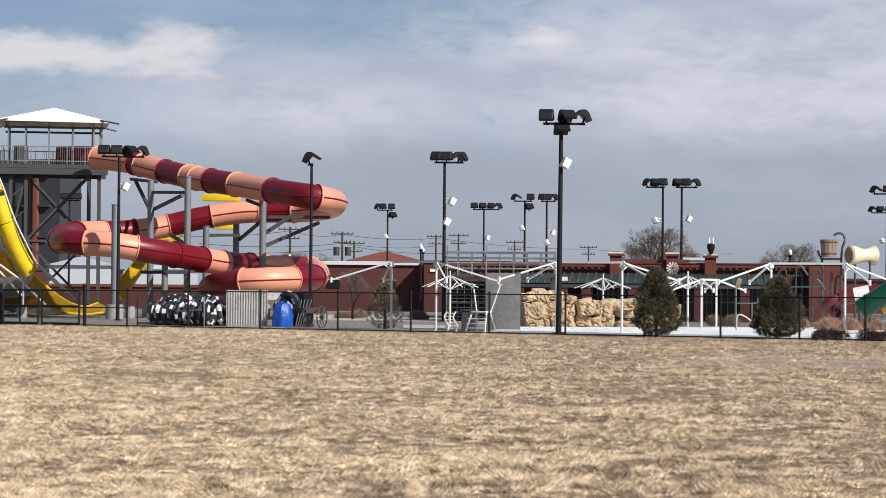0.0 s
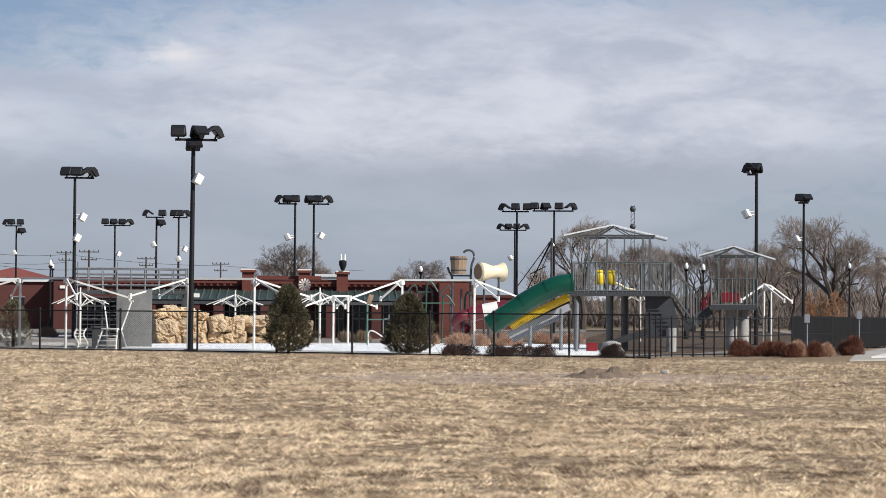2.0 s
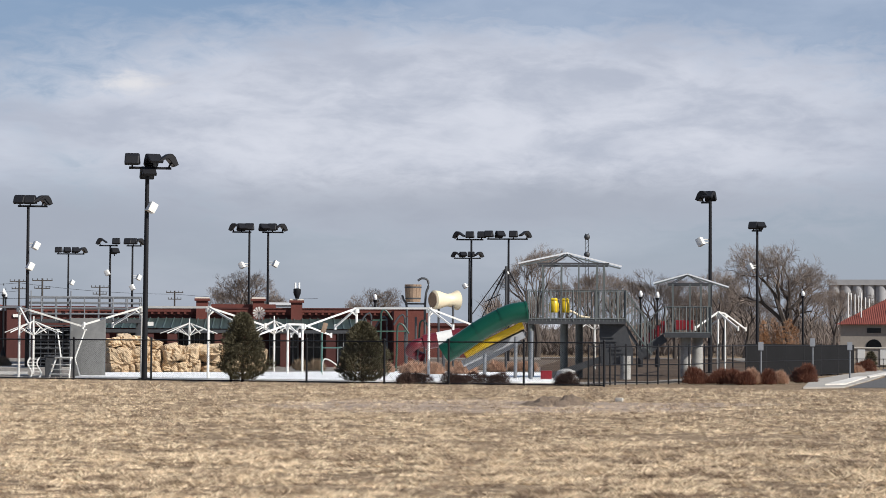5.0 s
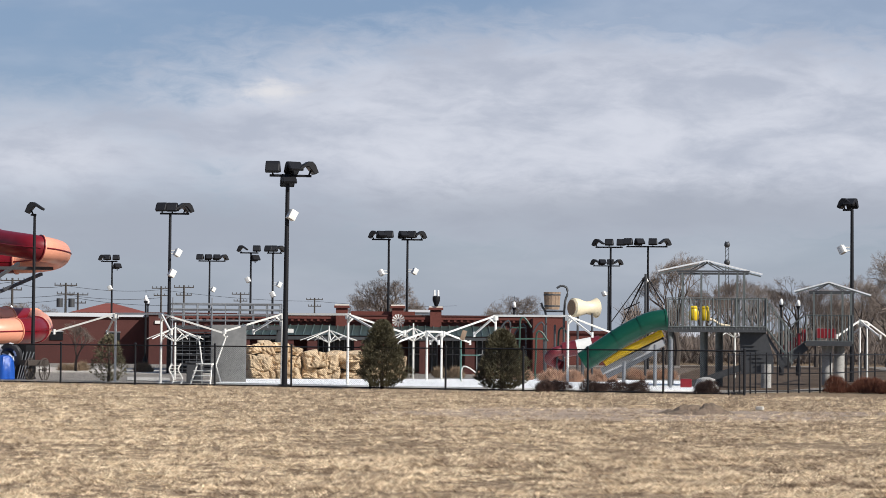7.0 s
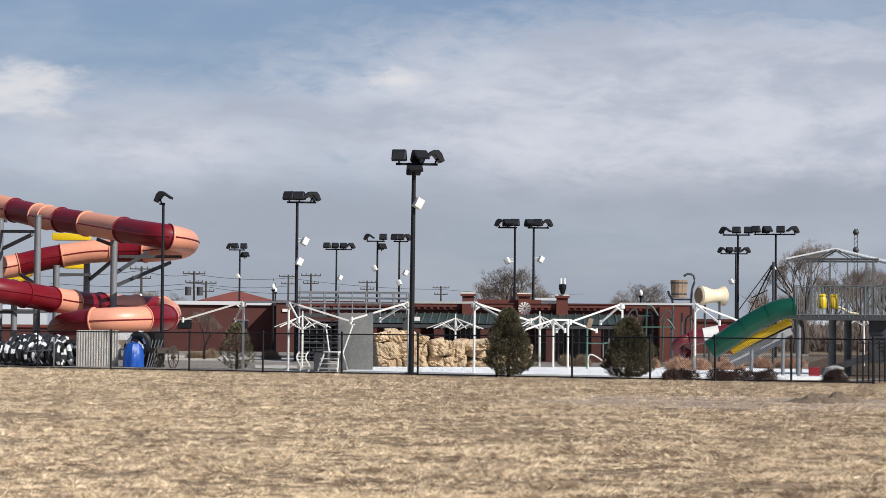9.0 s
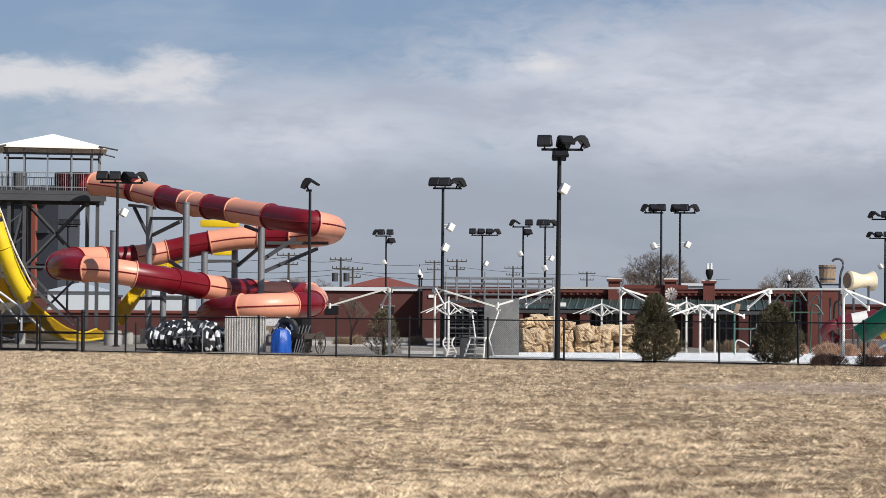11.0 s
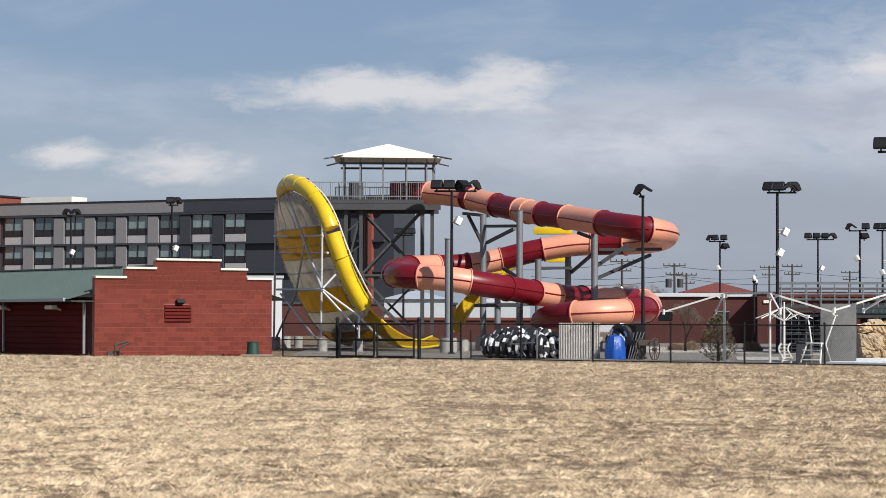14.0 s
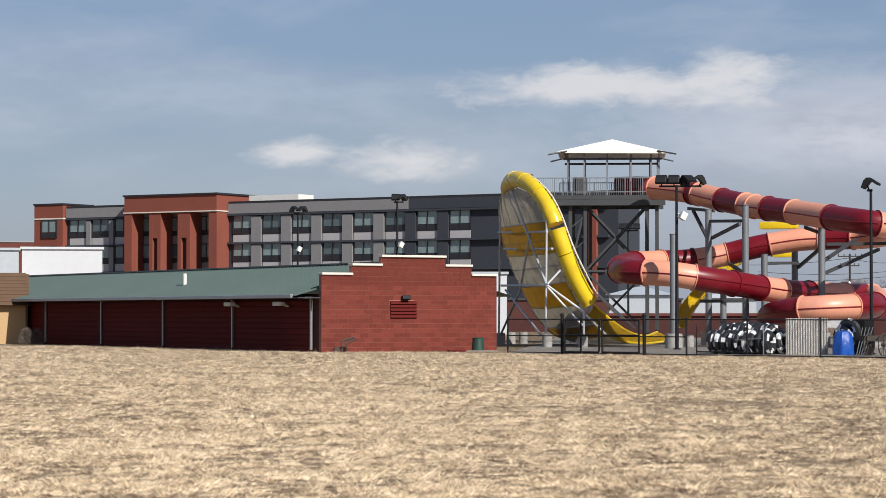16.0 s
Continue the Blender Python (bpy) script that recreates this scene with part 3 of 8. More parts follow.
for y in (TY0, TY1):
    for a, b in (((-1.4, 4.2), (2.05, 7.9)), ((-1.4, 7.9), (2.05, 4.2)), ((-1.4, 0.6), (2.05, 4.1)), ((-1.4, 4.1), (2.05, 0.6)), ((-2.3, 4.15), (2.6, 4.15)),
                 ((-2.3, 1.0), (-1.45, 4.0)), ((-2.3, 4.3), (-1.45, 7.8))):
        bm = bmesh.new()
        span(bm, (a[0], y + 0.05, a[1]), (b[0], y + 0.05, b[1]), 0.12, 0.12)
        part("brace", bm, M_STEEL_DARK, tower, smooth=False)
for y in (TY0 - 0.3, TY1 + 0.3):
    bm = bmesh.new()
    x0, x1 = -4.2 if y < 0 else -3.0, 2.95
    for z in (DECK + 0.3, RAIL):
        span(bm, (x0, y, z), (x1, y, z), 0.05, 0.05)
    n = int((x1 - x0) / 0.125)
    for i in range(n + 1):
        x = x0 + (x1 - x0) * i / n
        w = 0.055 if i % 8 == 0 else 0.018
        span(bm, (x, y, DECK), (x, y, RAIL), w, w, up=(0, 1, 0))
    part("railing", bm, M_GALV, tower, "steel baluster railing", smooth=False)
for x in (-2.75, 2.9):
    bm = bmesh.new()
    for z in (DECK + 0.3, RAIL):
        span(bm, (x, TY0, z), (x, TY1, z), 0.05, 0.05)
    for i in range(36):
        y = TY0 + (TY1 - TY0) * i / 35
        span(bm, (x, y, DECK), (x, y, RAIL), 0.02, 0.02, up=(0, 1, 0))
    part("railing", bm, M_GALV, tower, "steel baluster railing", smooth=False)
for x, y in product((-2.45, -1.5, -0.2, 1.15, 2.3, 2.75), (TY0, TY1)):
    bm = bmesh.new()
    span(bm, (x, y, DECK), (x, y, BEAM + 0.35), 0.09, 0.09, up=(0, 1, 0))
    part("roof_post", bm, M_GALV, tower, smooth=False)
bm = bmesh.new()
for y in (TY0, TY1):
    span(bm, (-2.7, y, BEAM), (2.9, y, BEAM), 0.1, 0.12)
    span(bm, (-2.7, y, BEAM + 0.35), (2.9, y, BEAM + 0.35), 0.1, 0.12)
for x in (-2.6, 2.8):
    span(bm, (x, TY0, BEAM + 0.35), (x, TY1, BEAM + 0.35), 0.1, 0.12)
part("roof_frame", bm, M_STEEL_DARK, tower, smooth=False)
bm = bmesh.new()
ex0, ex1, ey0, ey1, ez = -3.0, 3.15, -2.75, 2.75, BEAM + 0.42
apex = bm.verts.new((0.1, 0, BEAM + 1.28))
cs = [bm.verts.new(v) for v in ((ex0, ey0, ez), (ex1, ey0, ez - 0.05), (ex1, ey1, ez), (ex0, ey1, ez))]
lo = [bm.verts.new((v.co.x, v.co.y, v.co.z - 0.1)) for v in cs]
for i in range(4):
    bm.faces.new((cs[i], cs[(i + 1) % 4], apex))
    bm.faces.new((cs[(i + 1) % 4], cs[i], lo[i], lo[(i + 1) % 4]))
bm.faces.new(lo[::-1])
part("canopy", bm, M_CANVAS, tower, "white canvas hip roof", smooth=False)
for x, y in ((ex0, ey0), (ex1, ey0), (ex1, ey1), (ex0, ey1)):
    s = 1 if x > 0 else -1
    bm = bmesh.new()
    rod(bm, (x - s * 0.5, y, ez), (x + s * 0.55, y * 1.15, ez - 0.22), 0.045)
    part("canopy_arm", bm, M_STEEL_DARK, tower)
for x in (-2.3, -1.45, 2.05, 2.62):
    for z0, z1, y0, y1 in ((0.5, 4.0, TY0, TY1), (4.2, 7.8, TY1, TY0)):
        bm = bmesh.new()
        span(bm, (x, y0, z0), (x, y1, z1), 0.1, 0.1)
        part("brace", bm, M_STEEL_DARK, tower, smooth=False)
for k in range(5):
    bm = bmesh.new()
    span(bm, (-2.3, TY0 - 0.02, 1.0 + k * 1.4), (-1.45, TY0 - 0.02, 1.7 + k * 1.4), 0.07, 0.07)
    part("brace", bm, M_STEEL_DARK, tower, smooth=False)
bm = bmesh.new()
box(bm, (2.75, TY0 - 0.2, 4.75), (0.35, 0.25, 0.6), bevel=0.03)
part("junction_box", bm, M_STEEL_DARK, tower, smooth=False)
bm = bmesh.new()
sweep(bm, [Vector((0.25, 0.5, DECK + 0.72)), Vector((1.5, 0.4, DECK + 0.74)), Vector((3.1, 0.0, DECK + 0.68))], 0.6, 20, caps=True)
part("entry_tube", bm, M_TUBE_RED, tower, "dark red slide entrance")
bm = bmesh.new()
box(bm, (-1.75, -1.2, DECK + 0.7), (0.8, 0.6, 1.0), bevel=0.04)
part("control_box", bm, M_STEEL_DARK, tower, smooth=False)

# ---- yellow half-pipe slide ----
wall = thing("half_pipe_slide", (-28, 125, 0), 0, "tall yellow half-pipe water slide seen from its back", "water slide")
woff = Vector((28, -125, 0))
NEAR = [(-32.01, 123.50, 8.32), (-31.01, 121.50, 8.21), (-30.03, 120.00, 7.83), (-29.18, 119.00, 7.14), (-28.65, 118.50, 6.25), (-28.35, 118.50, 5.48),
        (-28.11, 118.70, 4.62), (-27.80, 119.00, 3.57), (-27.36, 119.30, 2.54), (-26.89, 119.80, 1.68), (-26.40, 120.80, 0.95), (-25.93, 122.50, 0.39), (-25.48, 125.00, 0.19)]
FAR = [(-32.50, 125.00, 8.34), (-33.21, 127.00, 8.17), (-33.73, 128.50, 7.69), (-34.02, 129.50, 7.04), (-34.09, 130.00, 6.34), (-33.97, 130.30, 5.56),
       (-33.73, 130.50, 4.68), (-33.24, 130.50, 3.57), (-32.56, 130.00, 2.46), (-31.94, 130.00, 1.46), (-31.32, 130.50, 0.70), (-30.50, 131.00, 0.29), (-29.50, 132.00, 0.22)]
GUTTER = [(-32.62, 125.00, 8.13), (-32.04, 123.50, 8.53), (-31.07, 121.50, 8.71), (-30.15, 120.00, 8.50), (-29.33, 119.00, 8.03), (-28.68, 118.40, 7.34),
          (-28.18, 118.00, 6.43), (-27.88, 118.00, 5.52), (-27.61, 118.10, 4.72), (-27.30, 118.40, 3.81), (-26.93, 118.70, 2.96), (-26.56, 119.00, 2.25)]
EDGE = [(-30.57, 120.50, 8.94), (-29.55, 119.30, 8.63), (-28.48, 118.30, 7.82), (-27.85, 118.00, 6.83), (-27.44, 118.00, 5.74), (-27.04, 118.00, 4.74),
        (-26.59, 118.20, 3.75), (-26.12, 118.60, 2.76), (-25.32, 119.20, 1.76), (-24.52, 120.00, 1.05)]
UPPER = [(-26.72, 118.90, 2.68), (-26.31, 119.30, 2.08), (-25.78, 120.00, 1.48), (-25.32, 121.00, 0.98), (-24.91, 122.20, 0.66), (-24.58, 123.50, 0.56),
         (-24.37, 125.50, 0.75)]
LOWER = [(-26.62, 118.60, 1.62), (-26.12, 119.00, 1.02), (-25.65, 119.80, 0.56), (-25.18, 120.60, 0.29), (-24.68, 121.80, 0.20), (-24.37, 123.20, 0.18),
         (-23.97, 125.00, 0.25)]


def along(path, u):
    i = min(range(len(path)), key=lambda j: abs(path[j][1] - u))
    return path[i][0] + woff


# the rolled rim, in bolted lengths
gutter_u = smooth_path(GUTTER, 0.22)
rim = [p + woff for p, _ in gutter_u]
CUTS = (0.0, 2.0, 3.0, 4.35, 6.3, 8.0, 11.0)
for u0, u1 in zip(CUTS, CUTS[1:]):
    ids = [i for i, q in enumerate(gutter_u) if u0 - 0.001 <= q[1] <= u1 + 0.12]
    bm = bmesh.new()
    width = [0.10 + 0.32 * min(1.0, gutter_u[i][1] / 1.6) ** 0.7 for i in ids]
    sweep(bm, [rim[i] for i in ids], lambda s: width[min(len(ids) - 1, int(round(s * (len(ids) - 1))))], 22, caps=True)
    length = part("rim_length", bm, M_YELLOW, wall, "bright yellow rolled rim length")
    i = ids[-1]
    way = (rim[i] - rim[i - 2]).normalized()
    bm = bmesh.new()
    sweep(bm, [rim[i] - way * 0.06, rim[i] - way * 0.05, rim[i] - way * 0.01, rim[i]], lambda s: width[-1] + (0.022 if 0.1 < s < 0.9 else -0.01), 22, ways=[way] * 4)
    part("flange", bm, M_YELLOW, length)
for name, line, r, m in (("outer_flange", EDGE, 0.045, M_CREAM_SUNLIT), ("inner_flange", NEAR[1:], 0.075, M_GEL_BACK), ("far_flange", FAR, 0.075, M_GEL_BACK)):
    pts = [p + woff for p, _ in smooth_path(line, 0.3)]
    bm = bmesh.new()
    sweep(bm, pts, r, 8, caps=True)
    flange = part(name, bm, m, wall, "weathered cream bolted flange")
    for p in pts[1::2]:
        bm = bmesh.new()
        box(bm, p + Vector((-0.02, -r, 0)), (0.06, 0.05, 0.06))
        part("bolt", bm, M_STEEL_DARK, flange, smooth=False)
for p in ((-31.18, 122.08, 8.94), (-30.54, 121.21, 8.92), (-29.91, 120.34, 8.81)):
    bm = bmesh.new()
    bmesh.ops.create_uvsphere(bm, u_segments=10, v_segments=6, radius=0.09, matrix=Matrix.Translation(Vector(p) + woff))
    rod(bm, Vector(p) + woff - Vector((0, 0, 0.25)), Vector(p) + woff, 0.03, n=6)
    part("spray_nozzle", bm, M_STEEL_DARK, wall)
# back panels between rim and far edge, bowed towards the field, in bands of yellow and cream
near_u, far_u = smooth_path(NEAR, 0.2), smooth_path(FAR, 0.2)
BANDS = ((0.0, 3.75, "g"), (3.75, 5.05, "y"), (5.05, 5.7, "y"), (5.7, 6.5, "g"), (6.5, 7.3, "g"), (7.3, 8.45, "y"), (8.45, 9.7, "g"), (9.7, 10.6, "y"), (10.6, 12, "g"))


def bowed(u, s, extra=0.0):
    a, b = along(near_u, u), along(far_u, u)
    return a.lerp(b, s) + Vector((-0.15, -0.85 - extra, -0.1)) * (math.sin(math.pi * s) * min(1.0, u / 2))


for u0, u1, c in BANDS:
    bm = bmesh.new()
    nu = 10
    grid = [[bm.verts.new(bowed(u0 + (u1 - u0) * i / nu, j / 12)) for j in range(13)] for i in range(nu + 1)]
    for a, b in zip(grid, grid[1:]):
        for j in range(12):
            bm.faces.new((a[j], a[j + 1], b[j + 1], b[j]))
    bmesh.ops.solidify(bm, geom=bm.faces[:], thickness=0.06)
    panel = part("back_panel", bm, M_YELLOW_SHADED if c == "y" else M_GEL_BACK, wall, "dull yellow back panel, darkened for shade" if c == "y" else "weathered cream back panel")
    lines = [[bowed(u1, j / 12, 0.03) for j in range(13)]]
    if u0 == 0.0:
        # stiffening ribs that fan out over the round head
        lines += [[bowed(0.5 + (3.7 - 0.5) * i / 9, f, 0.03) for i in range(10)] for f in (0.2, 0.4, 0.6, 0.8)]
    for line in lines:
        bm = bmesh.new()
        sweep(bm, line, 0.045, 6)
        part("rib", bm, M_GEL_BACK if c == "g" else M_YELLOW_SHADED, panel)
# the low curve where the half pipe runs out
up_u, low_u = smooth_path(UPPER, 0.3), smooth_path(LOWER, 0.3)
bm = bmesh.new()
grid = []
for i in range(31):
    a, b = along(up_u, i / 5), along(low_u, i / 5)
    grid.append([bm.verts.new(a.lerp(b, j / 8) + Vector((0.25, 0.5, 0)) * math.sin(math.pi * j / 8)) for j in range(9)])
for a, b in zip(grid, grid[1:]):
    for j in range(8):
        bm.faces.new((a[j], a[j + 1], b[j + 1], b[j]))
bmesh.ops.solidify(bm, geom=bm.faces[:], thickness=0.05)
# inner shade of the run-out comes from this darker yellow
part("run_out", bm, M_YELLOW_SHADED, wall, "dull yellow run-out wall, darkened for shade")
for line in (up_u, low_u):
    bm = bmesh.new()
    sweep(bm, [p + woff for p, _ in line], 0.06, 8)
    part("run_out_edge", bm, M_YELLOW, wall)
# yellow starting tubs of the chute behind the red tube
for c, size in (((-20.2, 141.6, 6.9), (2.2, 1.0, 0.42)), ((-19.95, 141.6, 5.18), (1.2, 1.0, 0.3))):
    bm = bmesh.new()
    box(bm, Vector(c) + woff, size, bevel=0.06)
    part("start_tub", bm, M_YELLOW, wall, "yellow start tub")
# steel frame behind the panels
FRAME = (((-28.51, 117.80, 6.45), (-28.52, 117.60, 0.40)), ((-33.75, 128.60, 8.00), (-33.84, 128.60, 0.46)), ((-26.52, 117.40, 1.82), (-26.52, 117.40, 0.47)),
         ((-33.80, 128.40, 6.19), (-28.36, 117.30, 5.81)), ((-33.63, 128.40, 3.26), (-28.36, 117.30, 3.12)), ((-33.47, 128.40, 5.28), (-28.17, 117.60, 4.97)),
         ((-31.38, 122.00, 8.09), (-28.33, 117.20, 3.03)), ((-28.33, 117.20, 3.18), (-27.84, 118.20, 3.96)), ((-28.33, 117.20, 3.12), (-26.44, 117.40, 1.74)),
         ((-28.33, 117.20, 3.03), (-26.54, 117.20, 1.12)), ((-33.59, 128.00, 0.53), (-31.46, 124.00, 2.91)), ((-31.46, 124.00, 2.91), (-30.18, 121.00, 5.86)),
         ((-33.04, 127.00, 3.00), (-28.80, 117.80, 0.63)), ((-26.44, 117.40, 1.68), (-25.61, 118.50, 0.63)), ((-26.04, 118.20, 2.76), (-24.42, 119.80, 0.96)))
for a, b in FRAME:
    bm = bmesh.new()
    rod(bm, Vector(a) + woff, Vector(b) + woff, 0.06, n=10)
    part("frame_tube", bm, M_ZINC, wall)
for a in ((-28.44, 117.61, 0.00), (-26.48, 117.04, 0.00), (-33.76, 128.64, 0.00), (-33.94, 131.70, 0.00), (-33.52, 132.84, 0.00), (-21.71, 117.00, 0.00), (-21.69, 120.06, 0.00)):
    bm = bmesh.new()
    rod(bm, (a[0] + woff.x, a[1] + woff.y, 0), (a[0] + woff.x, a[1] + woff.y, 0.66), 0.25, n=18)
    part("footing", bm, M_CONC, wall, "round concrete footing")
# the open chute that drops into the half pipe
CHUTE = [(-23.76, 128.80, 1.31), (-23.60, 130.00, 1.99), (-23.30, 131.50, 2.77), (-22.86, 133.00, 3.48), (-22.38, 135.50, 4.34), (-21.47, 138.00, 5.46), (-20.61, 140.00, 6.24), (-18.52, 141.00, 6.69)]
pts = [p + woff for p, u in smooth_path(CHUTE, 0.4)]
bm = bmesh.new()
sweep(bm, pts, 0.42, 16, arc=(170, 370))
bmesh.ops.solidify(bm, geom=bm.faces[:], thickness=0.05)
part("chute", bm, M_YELLOW, wall, "open yellow chute")

# ---- fence ----
fence = thing("chain_link_fence", (0, 87.4, 0), 0, "black chain-link fence along the grass", "fence", kind="structure")
FSLOPE = -0.535
FENCE_X = [-26.3, -22.6, -17.6, -14.9, -11.8, -8.6, -5.7, -2.7, 0.1, 2.9, 5.5, 8.1, 10.2, 12.6, 15.1]
FH = 1.47


def chain_panel(bm, a, b, h, gap=0.075, r=0.0027):
    """Diagonal wires of one panel between two posts."""
    a, b = Vector(a), Vector(b)
    L = (b - a).length
    ux = (b - a) / L
    k = -h
    while k < L:
        for flip in (0, 1):
            s0, s1 = max(k, 0), min(k + h, L)
            if s1 - s0 > 0.02:
                z0, z1 = s0 - k, s1 - k
                if flip:
                    z0, z1 = h - z0, h - z1
                p, q = a + ux * s0 + Vector((0, 0, 0.04 + z0)), a + ux * s1 + Vector((0, 0, 0.04 + z1))
                side = Vector((-ux.y, ux.x, 0)) * r
                d = ux * r * 1.2
                vs = [bm.verts.new(v) for v in (p - d, p + d, q + d, q - d)]
                bm.faces.new(vs)
        k += gap


def fence_post(x, y, h, r=0.038):
    bm = bmesh.new()
    rod(bm, (x, y, 0), (x, y, h), r, n=10)
    bmesh.ops.create_uvsphere(bm, u_segments=8, v_segments=5, radius=r * 1.3, matrix=Matrix.Translation((x, y, h)))
    part("post", bm, M_BLACK, fence)


fpts = [Vector((x, FSLOPE * x, 0)) for x in FENCE_X]
for p in fpts:
    fence_post(p.x, p.y, FH + 0.06)
for i, (a, b) in enumerate(zip(fpts, fpts[1:])):
    bm = bmesh.new()
    for z in ((0.05, FH) if i > 1 else (0.05, FH * 0.52, FH)):
        rod(bm, a + Vector((0, 0, z)), b + Vector((0, 0, z)), 0.023, n=8)
    part("rail", bm, M_BLACK, fence)
    bm = bmesh.new()
    chain_panel(bm, a, b, FH - 0.05)
    part("wire_mesh", bm, M_BLACK, fence, "black woven wire mesh", smooth=False)

# double gate set into the fence
for g0, g1 in (((-23.30, 99.86, 0.00), (-21.62, 98.97, 0.00)), ((-21.46, 98.88, 0.00), (-19.71, 97.94, 0.00))):
    a, b = Vector(g0), Vector(g1)
    side = Vector((-0.06, -0.1, 0))
    gate = thing("gate", a + side, 0, "black steel mesh gate leaf in the fence", "gate", "gate leaves")
    L = b - a
    bm = bmesh.new()
    for q in (Vector((0, 0, 0)), L):
        rod(bm, q + Vector((0, 0, 0.04)), q + Vector((0, 0, FH + 0.02)), 0.045, n=8)
    for z in (0.1, FH * 0.55, FH - 0.02):
        rod(bm, Vector((0, 0, z)), L + Vector((0, 0, z)), 0.035, n=8)
    part("gate_frame", bm, M_BLACK, gate)
    bm = bmesh.new()
    chain_panel(bm, (0, 0, 0), L, FH - 0.08)
    part("wire_mesh", bm, M_BLACK, gate, smooth=False)
for q in ((-23.52, 99.98, 0.00), (-19.55, 97.86, 0.00)):
    fence_post(q[0], q[1] - 87.4, FH + 0.18, 0.075)

# ---- light poles ----


def flood(bm_h, bm_g, x, z, yaw, tilt):
    """One floodlight: a hooded housing with a recessed glass face below the hood."""
    m = pose(x, 0, z, tilt * 0.4, 0, yaw)
    prof = ((-0.43, -0.09), (-0.10, 0.24), (0.06, 0.27), (0.20, 0.17), (0.36, -0.08), (0.25, -0.17), (-0.05, 0.07), (-0.12, 0.08), (-0.37, -0.16))
    rows = []
    for sx, k in ((-1, 0.92), (-0.86, 1.0), (0.86, 1.0), (1, 0.92)):
        rows.append([bm_h.verts.new(m @ Vector((sx * 0.26, y * k, h * k))) for y, h in prof])
    for a, b in zip(rows, rows[1:]):
        for k in range(len(prof)):
            bm_h.faces.new((a[k], b[k], b[(k + 1) % len(prof)], a[(k + 1) % len(prof)]))
    bm_h.faces.new(rows[0])
    bm_h.faces.new(rows[-1][::-1])
    g = [bm_g.verts.new(m @ Vector((sx * 0.21, y, h))) for sx, y, h in ((-1, 0.21, -0.155), (1, 0.21, -0.155), (1, -0.05, 0.055), (-1, -0.05, 0.055))]
    bm_g.faces.new(g)
    rod(bm_h, (x, 0, z - 0.3), m @ Vector((0, 0.12, 0.03)), 0.035, n=6)


def light_pole(loc, height, heads, boxes=(), r=0.085, arm=None, small=(), lean=0.0):
    """heads: (sideways, yaw, tilt) along the arm; boxes: (sideways, height) of the white loudspeakers."""
    b = bearing_of(loc)
    pole = thing("light_pole", loc, b, "tall black steel pole with dark floodlights", "light pole", "floodlight poles")
    if lean:
        pole.rotation_euler.y = radians(lean)
    bm = bmesh.new()
    rod(bm, (0, 0, 0), (0, 0, height + 0.05), r * 1.1, r * 0.75, 14)
    rod(bm, (0, 0, 0), (0, 0, 0.09), r * 2.2, n=14)
    part("mast", bm, M_BLACK, pole)
    if arm is None:
        xs = [h[0] for h in heads]
        arm = (min(xs) - 0.12, max(xs) + 0.12)
    bm = bmesh.new()
    span(bm, (arm[0], 0, height), (arm[1], 0, height), 0.08, 0.09)
    part("crossarm", bm, M_BLACK, pole, smooth=False)
    for x, yaw, tilt in heads:
        bh, bg = bmesh.new(), bmesh.new()
        flood(bh, bg, x, height + 0.27, yaw, tilt)
        hd = part("floodlight", bh, M_LAMP, pole, smooth=False)
        part("glass", bg, M_GLASS_DARK, hd, smooth=False)
    for x, z, yaw, tilt in small:
        bh, bg = bmesh.new(), bmesh.new()
        flood(bh, bg, x, z, yaw, tilt)
        hd = part("floodlight", bh, M_LAMP, pole, smooth=False)
        part("glass", bg, M_GLASS_DARK, hd, smooth=False)
    for x, z in boxes:
        bm = bmesh.new()
        box(bm, (x, -0.12, z), (0.29, 0.3, 0.37), rz=25 if x > 0 else -25, ry=28 if x > 0 else -28, bevel=0.03)
        rod(bm, (0, 0, z - 0.05), (x, -0.1, z), 0.03, n=6)
        rod(bm, (0, 0, z + 0.12), (x, -0.1, z + 0.1), 0.025, n=6)
        part("loudspeaker", bm, M_WHITE, pole, "white horn loudspeaker box")
    return pole


light_pole((-0.15, 88.62, 0.00), 7.75, ((-0.55, 175, -12), (0.2, 20, -20), (0.75, -75, -25)), ((0.18, 6.3),), 0.1, lean=0.35, small=((0.02, 7.55, 10, -20),))
light_pole((-10.55, 100.50, 0.00), 6.8, ((-0.05, 80, -30),), (), 0.075)
light_pole((-20.79, 111.87, 0.00), 7.7, ((-0.7, 170, -5), (-0.12, 175, -8), (0.5, 35, -30), (1.05, -80, -32)), ((0.3, 6.3),), 0.085)
light_pole((-5.81, 117.45, 0.00), 7.8, ((-0.38, 160, -8), (0.1, 170, -10), (0.62, -75, -25), (0.8, -80, -28)), ((0.38, 5.9), (0.12, 4.9)), 0.09)
light_pole((-13.95, 191.02, 0.00), 7.8, ((-0.75, 80, -25), (-0.4, 170, -5), (0.3, 175, -5)), ((-0.15, 5.7),), 0.085, small=((0.4, 7.4, 20, -10),))
light_pole((-6.19, 187.64, 0.00), 7.8, ((-0.75, 172, -8), (-0.1, 10, -12), (0.55, 10, -14), (1.1, -70, -22)), ((0.3, 5.6),), 0.085)
light_pole((-2.71, 169.18, 0.00), 7.8, ((-0.65, 80, -25), (0.4, 175, -8)), ((-0.2, 5.9),), 0.085, small=((0.3, 7.4, 20, -10),))
